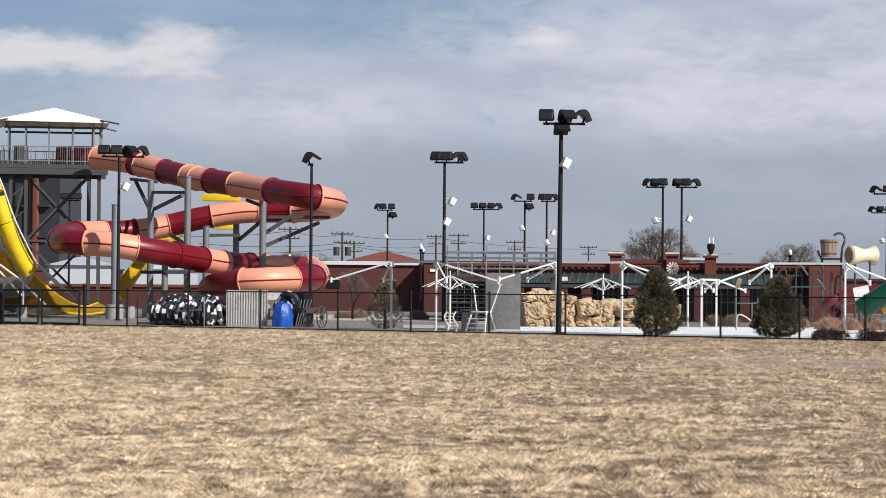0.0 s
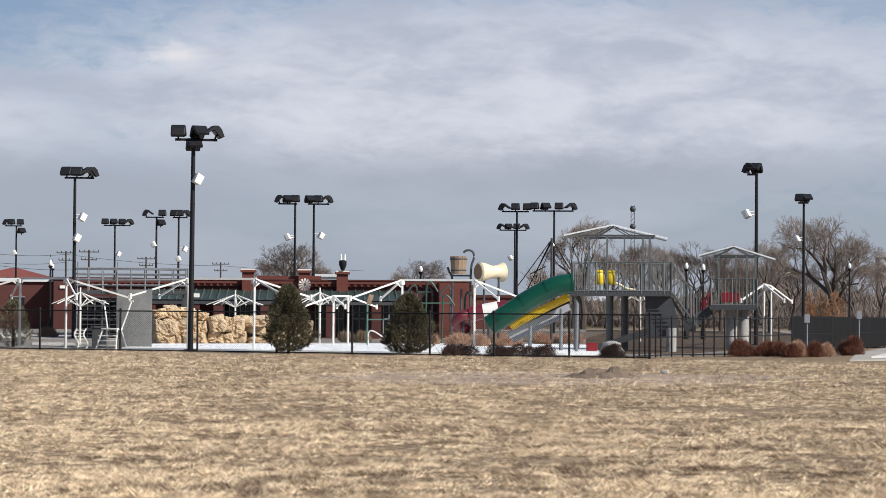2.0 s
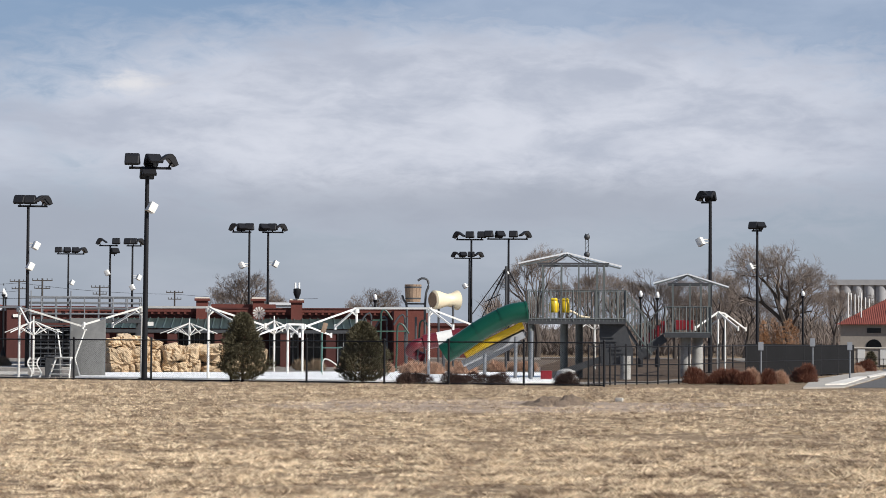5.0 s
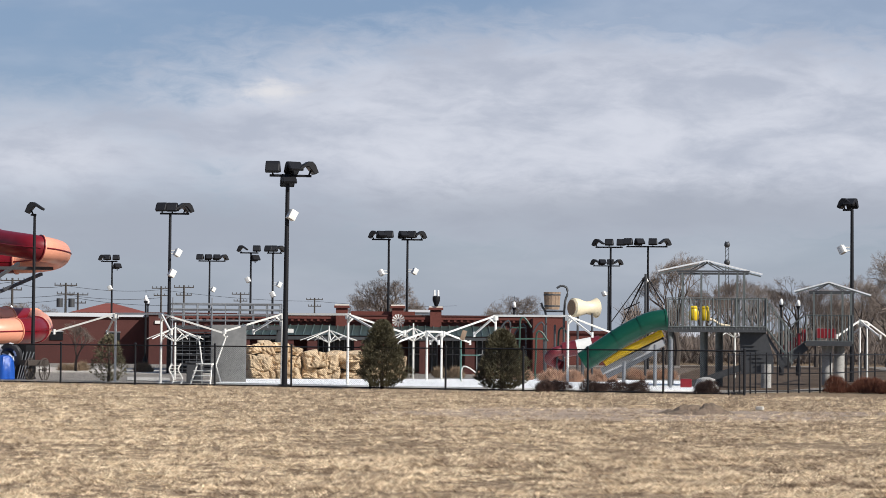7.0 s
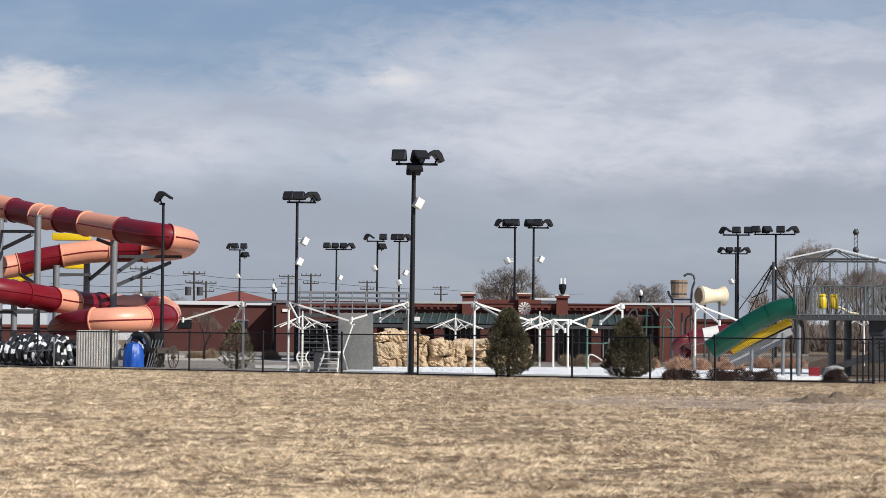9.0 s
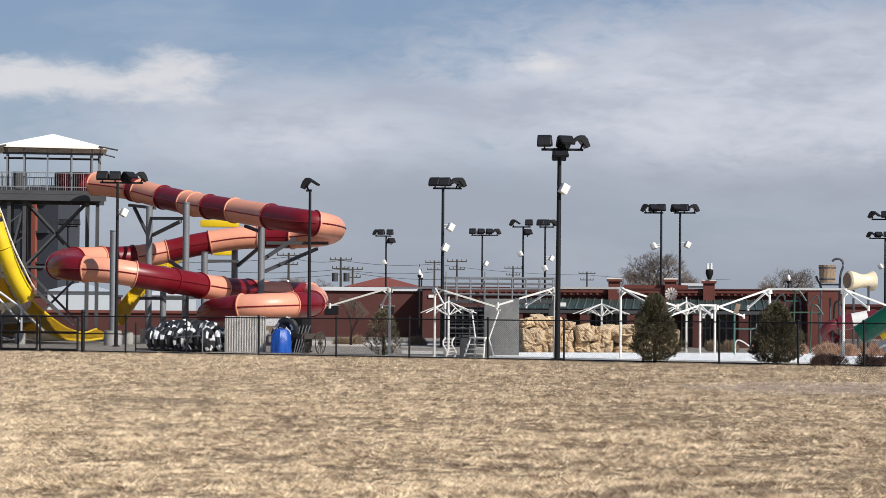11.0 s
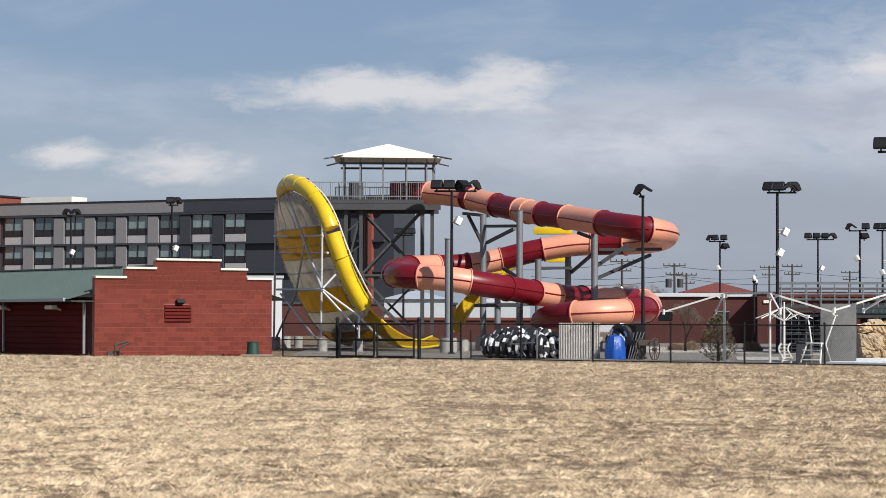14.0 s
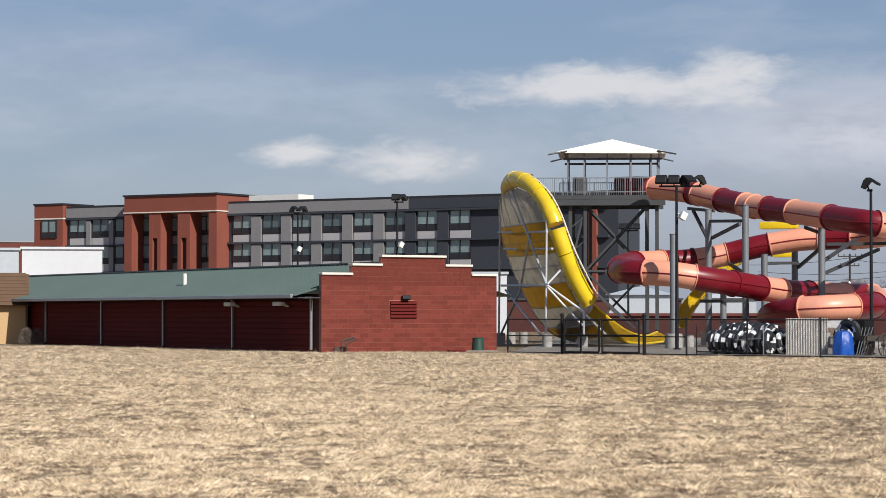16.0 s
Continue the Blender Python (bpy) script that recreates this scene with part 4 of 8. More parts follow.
light_pole((-1.17, 169.08, 0.00), 7.8, ((-0.3, 165, -8), (0.05, 175, -8), (0.5, -70, -22)), ((0.45, 5.6), (0.0, 4.9)), 0.085)
light_pole((5.93, 144.48, 0.00), 7.8, ((-0.9, 80, -28), (-0.45, 15, -20), (0.0, 175, -8)), ((-0.45, 5.8),), 0.085)
light_pole((7.05, 144.44, 0.00), 7.8, ((-0.25, 20, -22), (0.25, 170, -12), (0.8, -75, -26)), ((0.45, 5.9),), 0.085)
light_pole((20.40, 152.44, 0.00), 7.8, ((-0.85, 75, -22), (-0.1, 175, -5), (0.65, 175, -5)), (), 0.085)
light_pole((25.18, 189.37, 0.00), 7.8, ((-1.1, 75, -24), (-0.5, 15, -18), (0.15, 175, -8), (0.8, -70, -22)), ((-0.35, 5.6),), 0.085)
light_pole((22.57, 150.90, 0.00), 7.8, ((-1.25, 172, -5), (-0.55, 20, -14), (0.3, 175, -6), (1.1, -70, -22)), ((-0.15, 5.7),), 0.085)
light_pole((25.33, 107.34, 0.00), 7.8, ((-0.3, 70, -26), (-0.05, -20, -26)), ((-0.45, 6.0),), 0.095)
light_pole((34.75, 135.53, 0.00), 7.8, ((-0.2, 165, -12), (0.15, 20, -20)), ((-0.4, 5.7),), 0.09)
light_pole((-58.55, 165.17, 0.00), 9.0, ((-0.25, 70, -22), (0.35, -60, -14)), ((0.1, 6.4),), 0.085)
light_pole((-46.40, 150.28, 0.00), 9.0, ((-0.1, 175, -8), (0.3, -60, -14)), ((0.25, 6.2),), 0.085)
light_pole((-35.85, 173.51, 0.00), 7.8, ((-0.4, 172, -5), (0.1, 175, -5), (0.6, 175, -8)), (), 0.085)

# ---- more materials ----
M_DECK = mat("pale_concrete_deck", (0.23, 0.205, 0.175), 0.9, 0, 0.12, 0.6, stain=(0.15, 0.125, 0.10))
M_POOL = mat("white_pool_paint", (0.90, 0.90, 0.89), 0.6, 0, 0.03, 0.8, stain=(0.82, 0.83, 0.83))
M_ASPHALT = mat("grey_asphalt", (0.085, 0.08, 0.076), 0.9, 0, 0.15, 1.0, 0.2, 60)
M_DIRT = mat("bare_brown_dirt", (0.15, 0.108, 0.075), 0.95, 0, 0.4, 3.0, 1.0, 14)
M_ROCK = mat("tan_artificial_rock", (0.56, 0.42, 0.27), 0.9, 0, 0.3, 1.6, 1.0, 5, stain=(0.30, 0.20, 0.12), piece=0.12)
M_NEEDLE = mat("dark_green_needles", (0.092, 0.080, 0.043), 0.8, 0, 0.5, 4.0)
M_NEEDLE_DRY = mat("olive_dry_needles", (0.16, 0.14, 0.08), 0.85, 0, 0.4, 4.0)
M_BARK = mat("grey_brown_bark", (0.07, 0.056, 0.047), 0.95, 0, 0.25, 3.0)
M_TWIG = mat("bare_twigs", (0.17, 0.136, 0.115), 0.95, 0, 0.25, 2.0)
M_RUST_SHRUB = mat("russet_dry_shrub", (0.15, 0.058, 0.035), 0.95, 0, 0.4, 3.0)
M_TAN_SHRUB = mat("pinkish_tan_ornamental_grass", (0.46, 0.29, 0.20), 0.95, 0, 0.3, 3.0)
M_DRY_GRASS = mat("dull_tan_dry_grass", (0.26, 0.19, 0.125), 0.95, 0, 0.35, 3.0)
M_BROWN_SHRUB = mat("dark_brown_shrub", (0.085, 0.05, 0.04), 0.95, 0, 0.4, 3.0)
M_GREEN_SLIDE = mat("green_fibreglass", (0.004, 0.055, 0.034), 0.3, 0, 0.1, spec=0.3)
M_TEAL = mat("faded_teal_paint", (0.07, 0.16, 0.14), 0.5, 0, 0.15)
M_MAROON = mat("faded_maroon_plastic", (0.12, 0.012, 0.018), 0.4, 0, 0.15)
M_RED_PLASTIC = mat("red_plastic", (0.22, 0.014, 0.02), 0.35, 0, 0.1)
M_GREY_PLASTIC = mat("grey_plastic", (0.27, 0.28, 0.30), 0.4, 0, 0.1)
M_BARREL = mat("weathered_barrel_wood", (0.24, 0.165, 0.11), 0.8, 0, 0.25, 4.0, piece=0.15)
M_CREAM = mat("cream_fibreglass", (0.70, 0.60, 0.42), 0.45, 0, 0.08)
M_SHADE_SCREEN = mat("dark_grey_fence_screen", (0.012, 0.012, 0.013), 0.9, 0, 0.2, spec=0.12)
M_CORR = mat("corrugated_zinc_sheet", (0.76, 0.73, 0.67), 0.5, 0.1, 0.15, 3.0, stain=(0.46, 0.43, 0.38))
M_RUBBER = mat("black_rubber", (0.016, 0.016, 0.018), 0.45, 0, 0.3)
M_TUBE_WHITE = mat("white_vinyl", (0.74, 0.75, 0.77), 0.4, 0, 0.1)
M_TARP = mat("blue_tarpaulin", (0.01, 0.085, 0.42), 0.4, 0, 0.2, 3.0, 0.5, 8)
M_TILE_ROOF = mat("red_clay_tile_roof", (0.19, 0.047, 0.032), 0.8, 0, 0.2, 2.0)
# cream taken down so that the front looks shaded by colour alone
M_STUCCO = mat("shaded_cream_stucco", (0.30, 0.265, 0.225), 0.9, 0, 0.12, 0.8)
# distance haze is mixed into this flat pale grey
M_FAR_CONC = mat("hazy_far_concrete", (0.31, 0.31, 0.315), 0.9, 0, 0.15, 0.05)
M_SHINGLE = mat("brown_shingles", (0.115, 0.066, 0.037), 0.9, 0, 0.2, 4.0)
M_OCHRE = mat("ochre_painted_boards", (0.52, 0.34, 0.17), 0.8, 0, 0.1, 2.0)
M_WOOD_POLE = mat("grey_wood_pole", (0.05, 0.043, 0.038), 0.9, 0, 0.2)
M_GLOBE = mat("white_lamp_globe", (0.8, 0.8, 0.78), 0.3)
M_BIN = mat("dark_green_bin", (0.015, 0.05, 0.035), 0.5)
M_FAR_WHITE = mat("white_metal_siding", (0.55, 0.56, 0.58), 0.6, 0, 0.05, 0.6)
M_FAR_GREY = mat("grey_metal_siding", (0.42, 0.45, 0.48), 0.5, 0, 0.08, 0.6)


def rel(loc):
    o = Vector((loc[0], loc[1], 0))
    return lambda p: Vector(p) - o


def slab(name, corners, z, thick, material, label, category, kind="structure"):
    bm = bmesh.new()
    vs = [bm.verts.new((p[0], p[1], z)) for p in corners]
    f = bm.faces.new(vs)
    if f.normal.z < 0:
        f.normal_flip()
    bm.normal_update()
    r = bmesh.ops.extrude_face_region(bm, geom=bm.faces[:])
    bmesh.ops.translate(bm, verts=[v for v in r["geom"] if isinstance(v, bmesh.types.BMVert)], vec=(0, 0, -thick))
    bmesh.ops.recalc_face_normals(bm, faces=bm.faces[:])
    return solid(name, bm, material, (0, 0, 0), 0, label, category, kind=kind, smooth=False)


# ---- paved areas ----
slab("pool_deck", ((-26.06, 100.68, 0.00), (-17.87, 98.90, 0.00), (-8.65, 93.60, 0.00), (-2.37, 90.17, 0.00), (15.08, 82.13, 0.00), (18.87, 85.95, 0.00), (33.25, 113.22, 0.00), (49.32, 183.49, 0.00), (-13.78, 189.50, 0.00), (-43.29, 185.00, 0.00)),
     0.03, 0.2, M_DECK, "pale concrete deck round the pool", "pavement")
slab("pool_basin", ((-2.73, 91.56, 0.00), (2.21, 88.27, 0.00), (7.77, 85.45, 0.00), (12.89, 83.81, 0.00), (14.30, 83.90, 0.00), (17.20, 104.00, 0.00), (11.00, 107.00, 0.00), (6.02, 103.83, 0.00), (-1.72, 100.99, 0.00)), 0.09, 0.2, M_POOL,
     "white painted empty pool", "pool")
slab("road", ((23.24, 78.44, 0.00), (26.53, 87.33, 0.00), (30.80, 98.55, 0.00), (38.92, 125.08, 0.00), (50.79, 120.75, 0.00), (34.25, 76.70, 0.00)), 0.02, 0.2, M_ASPHALT, "grey asphalt drive", "road")
M_PAVE = mat("pavement_concrete", (0.33, 0.305, 0.27), 0.9, 0, 0.15, 0.7, stain=(0.24, 0.215, 0.19))
slab("pavement", ((21.36, 77.28, 0.00), (25.59, 91.35, 0.00), (30.50, 103.81, 0.00), (36.54, 118.32, 0.00), (35.72, 112.92, 0.00), (27.68, 90.73, 0.00), (23.04, 78.40, 0.00)), 0.05, 0.3, M_PAVE,
     "pale concrete pavement and kerb beside the drive", "pavement")
slab("pavement", ((36.30, 114.77, 0.00), (39.53, 121.14, 0.00), (41.88, 118.26, 0.00), (39.22, 110.76, 0.00), (36.39, 111.51, 0.00)), 0.12, 0.3, M_PAVE,
     "pale concrete kerb across the drive", "pavement")
M_KERB = mat("pale_kerb_concrete", (0.60, 0.57, 0.52), 0.85, 0, 0.2, 1.2, stain=(0.40, 0.37, 0.33))
for a, b, c, d in (((23.02, 80.51, 0.00), (24.06, 81.59, 0.00), (29.33, 96.31, 0.00), (28.84, 96.18, 0.00)), ((29.68, 97.63, 0.00), (29.23, 95.68, 0.00), (35.34, 111.19, 0.00), (35.94, 113.82, 0.00)),
                   ((36.07, 113.86, 0.00), (35.51, 111.56, 0.00), (38.02, 117.03, 0.00), (39.12, 121.00, 0.00))):
    slab("kerb", (a, b, c, d), 0.10, 0.2, M_KERB, "pale cast concrete kerb along the drive", "kerb")
slab("planting_bed", ((14.03, 85.86, 0.00), (18.48, 88.08, 0.00), (31.67, 117.82, 0.00), (42.68, 174.87, 0.00), (29.02, 177.64, 0.00)), 0.05, 0.15, mat("dark_mulch", (0.10, 0.072, 0.052), 0.95, 0, 0.5, 1.2, 1.0, 8, stain=(0.05, 0.036, 0.028), spec=0.1),
     "dark brown mulch under the play towers", "ground")

slab("planting_bed", ((10.6, 118.0, 0.0), (18.2, 115.0, 0.0), (27.5, 160.0, 0.0), (18.0, 165.0, 0.0)), 0.08, 0.15, mat("brown_leaf_litter", (0.12, 0.088, 0.062), 0.95, 0, 0.4, 1.5, 0.8, 9),
     "brown leaf litter under the trees behind the pool", "ground")
M_WALK = mat("light_concrete_walk", (0.50, 0.47, 0.42), 0.9, 0, 0.12, 0.8, stain=(0.40, 0.37, 0.33))
slab("walkway", ((-12.35, 118.42, 0.00), (-3.37, 115.47, 0.00), (-3.93, 134.63, 0.00), (-14.46, 138.55, 0.00)), 0.07, 0.2, M_WALK, "light concrete walk across the deck", "pavement")
slab("walkway", ((-6.41, 96.84, 0.00), (-4.64, 95.01, 0.00), (-5.04, 103.05, 0.00), (-6.97, 105.19, 0.00)), 0.07, 0.2, M_WALK, "light concrete strip behind the fence", "pavement")
# ---- shade frames ----


def shade_frame(a, b, h, reach, drop, width):
    """Two white posts, a ridge beam and four sloping rafters, without its cloth."""
    a, b = Vector((a[0], a[1], 0)), Vector((b[0], b[1], 0))
    t = thing("shade_frame", a, 0, "white steel shade frame without its cloth", "shade frame", "shade frames")
    o = Vector(a)
    u = (b - a).normalized()
    w = Vector((-u.y, u.x, 0))
    for p in (a, b):
        bm = bmesh.new()
        rod(bm, p - o, p - o + Vector((0, 0, h)), 0.05, 0.045, 12)
        rod(bm, p - o, p - o + Vector((0, 0, 0.06)), 0.16, n=12)
        rod(bm, p - o + Vector((0, 0, h - 0.18)), p - o + Vector((0, 0, h - 0.02)), 0.11, n=12)
        part("post", bm, M_WHITE, t)
    bm = bmesh.new()
    span(bm, a - o - u * 0.1 + Vector((0, 0, h)), b - o + u * 0.1 + Vector((0, 0, h)), 0.08, 0.08)
    part("ridge_beam", bm, M_WHITE, t, smooth=False)
    for p, s in ((a, -1), (b, 1)):
        for side in (-1, 1):
            e = p - o + u * s * reach + w * side * width + Vector((0, 0, h - drop))
            bm = bmesh.new()
            span(bm, p - o + Vector((0, 0, h)), e, 0.055, 0.065)
            rod(bm, e + Vector((0, 0, -0.1)), e + Vector((0, 0, 0.1)), 0.05)
            part("rafter", bm, M_WHITE, t, smooth=False)
            bm = bmesh.new()
            m = (p - o + Vector((0, 0, h))).lerp(e, 0.13)
            rod(bm, p - o + Vector((0, 0, h - 0.3)), m, 0.03)
            part("knee_bracket", bm, M_WHITE, t)


shade_frame((-6.71, 94.15, 0.00), (-4.86, 92.47, 0.00), 2.68, 1.95, 0.72, 1.4)
shade_frame((-0.25, 90.30, 0.00), (2.18, 89.27, 0.00), 2.68, 1.75, 0.66, 1.3)
shade_frame((5.77, 100.83, 0.00), (6.51, 102.79, 0.00), 2.12, 1.25, 0.45, 0.9)
shade_frame((7.95, 92.66, 0.00), (10.61, 91.39, 0.00), 2.72, 1.5, 0.72, 1.6)
shade_frame((24.21, 101.14, 0.00), (26.39, 108.85, 0.00), 2.75, 1.4, 0.7, 0.9)


def umbrella_frame(loc, h, r, n=7, drop=0.48):
    t = thing("umbrella_frame", loc, 0, "white umbrella-shaped shade frame without its cloth", "shade frame", "umbrella frames")
    bm = bmesh.new()
    rod(bm, (0, 0, 0), (0, 0, h), 0.05, n=10)
    rod(bm, (0, 0, h), (0, 0, h + 0.2), 0.03, n=8)
    part("post", bm, M_WHITE, t)
    for k in range(n):
        a = 2 * math.pi * (k + 0.3) / n
        e = Vector((r * math.cos(a), r * math.sin(a), h - drop))
        bm = bmesh.new()
        span(bm, (0, 0, h), e, 0.036, 0.036)
        rod(bm, (0, 0, h - 0.6), Vector((0, 0, h)).lerp(e, 0.55), 0.02, n=6)
        part("rib", bm, M_WHITE, t, smooth=False)


umbrella_frame((1.86, 111.98, 0.00), 2.2, 1.35)
umbrella_frame((5.46, 105.86, 0.00), 2.3, 1.1)
umbrella_frame((-4.72, 100.89, 0.00), 2.2, 1.2)
umbrella_frame((21.98, 117.97, 0.00), 2.6, 1.0)

# ---- evergreens and shrubs ----


def tuft_mesh(name, points, normals, size, rnd, material, blades=3, width=0.14):
    """Small pointed leaves set round each of the points."""
    verts, faces = [], []
    for p, nrm in zip(points, normals):
        for _ in range(blades):
            d = (nrm + Vector((rnd.gauss(0, 0.5), rnd.gauss(0, 0.5), rnd.gauss(0, 0.4)))).normalized()
            s = d.cross(Vector((rnd.gauss(0, 1), rnd.gauss(0, 1), rnd.gauss(0, 1)))).normalized()
            L = size * rnd.uniform(0.6, 1.4)
            b = len(verts)
            verts += [tuple(p - s * L * width), tuple(p + s * L * width), tuple(p + d * L)]
            faces.append((b, b + 1, b + 2))
    me = mesh_from(name, verts, faces, material)
    return me


def evergreen(loc, h, r, seed, n=5200, material=None, label="", base=0.12):
    rnd = random.Random(seed)
    t = thing("evergreen_tree", loc, 0, label or "small dense dark green juniper tree", "tree")
    bm = bmesh.new()
    rod(bm, (0, 0, 0), (0, 0, h * 0.92), 0.07, 0.015, 8)
    part("trunk", bm, M_BARK, t)
    pts, nrm = [], []
    ph = [rnd.uniform(0, 6.28) for _ in range(8)]
    for _ in range(n):
        z = rnd.random() ** 0.85
        a = rnd.uniform(0, 2 * math.pi)
        prof = min(1.0, (z + base) * 3.2) * (1 - z) ** 0.55 * 1.12 + 0.03
        lump = 1 + 0.16 * math.sin(3 * a + ph[0] + 5 * z) + 0.13 * math.sin(7 * a + ph[1] - 9 * z) + 0.10 * math.sin(16 * z + ph[2] + 2 * a)
        q = r * prof * lump * (rnd.random() ** 0.32)
        pts.append(Vector((q * math.cos(a), q * math.sin(a), h * (0.03 + 0.97 * z))))
        nrm.append(Vector((math.cos(a) * 0.7, math.sin(a) * 0.7, 0.75)))
    ob = new("crown", tuft_mesh("crown", pts, nrm, 0.11, rnd, material or M_NEEDLE, 5, 0.11))
    ob.parent = t
    return t


evergreen((3.32, 85.73, 0.00), 2.4, 0.86, 1)
evergreen((7.46, 84.25, 0.00), 2.1, 0.9, 2, label="small round-topped juniper tree")
evergreen((-7.03, 95.28, 0.00), 1.85, 0.72, 3, 1000, M_NEEDLE_DRY, "thin sparse olive juniper beside the shade frame")


def shrub(loc, w, h, seed, material, label, n=900, size=0.16, group="", d=None, up=0.8):
    rnd = random.Random(seed)
    t = thing("shrub", loc, bearing_of(loc), label, "shrub", group)
    pts, nrm = [], []
    lobes = [(rnd.uniform(-0.36, 0.36) * w, rnd.uniform(-0.3, 0.3) * (d or w * 0.6), rnd.uniform(0.6, 1.0)) for _ in range(max(3, int(w * 2.5)))]
    for _ in range(n):
        lx, ly, lh = lobes[rnd.randrange(len(lobes))]
        a, e = rnd.uniform(0, 6.28), rnd.random()
        q = 0.34 * min(w, 1.1) * math.sqrt(1 - e * e) * rnd.random() ** 0.4
        p = Vector((lx + q * math.cos(a), ly + q * math.sin(a), max(0.02, h * lh * e * 0.9)))
        pts.append(p)
        nrm.append(Vector((math.cos(a) * 0.6, math.sin(a) * 0.6, up)))
    ob = new("foliage", tuft_mesh("foliage", pts, nrm, size * 0.75, rnd, material, 5, 0.04))
    ob.parent = t
    bm = bmesh.new()
    for k in range(7):
        a = k * 0.9
        rod(bm, (0.05 * math.cos(a), 0.05 * math.sin(a), 0), (0.3 * w * math.cos(a), 0.2 * w * math.sin(a), h * 0.7), 0.012, 0.005, 5)
    part("stems", bm, M_BARK, t)


BR = "dry brown-red shrub behind the fence"
for i, (p, w, h) in enumerate((((8.54, 82.74, 0.00), 1.0, 0.42), ((9.25, 82.98, 0.00), 1.0, 0.42), ((10.16, 82.37, 0.00), 0.9, 0.45), ((10.83, 82.59, 0.00), 1.0, 0.45), ((11.70, 81.97, 0.00), 0.95, 0.5),
                               ((14.37, 81.07, 0.00), 1.0, 0.5), ((14.08, 81.85, 0.00), 0.8, 0.4))):
    shrub(p, w, h, 20 + i, M_BROWN_SHRUB, BR, group="shrubs along the fence")
for i, (p, w, h, m) in enumerate((((19.46, 83.87, 0.00), 1.1, 0.62, "r"), ((20.22, 84.03, 0.00), 1.2, 0.6, "r"), ((20.70, 83.19, 0.00), 0.9, 0.55, "r"), ((21.17, 83.29, 0.00), 1.0, 0.6, "t"),
                                  ((21.87, 83.43, 0.00), 0.8, 0.55, "r"), ((22.63, 84.53, 0.00), 0.7, 0.6, "t"), ((23.76, 86.73, 0.00), 1.3, 0.85, "r"),
                                  ((30.24, 105.16, 0.00), 1.6, 0.6, "t"), ((34.56, 114.22, 0.00), 1.5, 0.6, "r"), ((32.95, 110.48, 0.00), 1.0, 0.5, "t"))):
    shrub(p, w, h, 40 + i, M_RUST_SHRUB if m == "r" else M_TAN_SHRUB, "russet winter shrub beside the drive" if m == "r" else "pinkish tan clump of ornamental grass",
          1300, 0.2, "planting beside the drive", up=1.1)
for i, (p, w) in enumerate((((-11.07, 124.51, 0.00), 2.5), ((-7.16, 121.79, 0.00), 2.0), ((7.27, 111.76, 0.00), 2.0), ((10.15, 103.50, 0.00), 1.6), ((10.91, 101.42, 0.00), 1.6), ((11.85, 99.29, 0.00), 1.6), ((13.26, 100.13, 0.00), 1.4), ((12.4, 109.0, 0.0), 1.8), ((14.0, 110.5, 0.0), 2.0), ((15.6, 109.0, 0.0), 1.8), ((17.2, 111.0, 0.0), 2.0), ((9.0, 108.5, 0.0), 1.6))):
    shrub(p, w * 0.8, 0.45, 60 + i, M_TAN_SHRUB if i > 2 else M_DRY_GRASS, "dry tan ornamental grass on the deck", 700, 0.3, "dry grasses on the deck", up=1.4)
shrub((-59.21, 122.44, 0.00), 1.3, 1.0, 80, M_TWIG, "dry twiggy shrub between shed and garage", 600, 0.25)

# ---- artificial rock wall ----
rocks = thing("rock_formation", (1.46, 104.49, 0.00), 0, "tan artificial rock wall beside the pool", "rocks")
rr = rel((1.46, 104.49, 0.00))
rnd = random.Random(8)
R0, R1 = Vector((-1.77, 103.98, 0.00)), Vector((5.09, 106.88, 0.00))
ru = (R1 - R0).normalized()
rl = (R1 - R0).length
cells = []
x = 0.0
while x < rl:
    w = rnd.uniform(0.45, 1.05)
    top = 1.62 - 0.5 * (x / rl) + rnd.uniform(-0.08, 0.08) if x < rl * 0.42 else 1.18 + rnd.uniform(-0.2, 0.15)
    z = 0.0
    while z < top - 0.25:
        h = min(rnd.uniform(0.38, 0.75), top - z)
        cells.append((x, z, w, h))
        z += h
    x += w
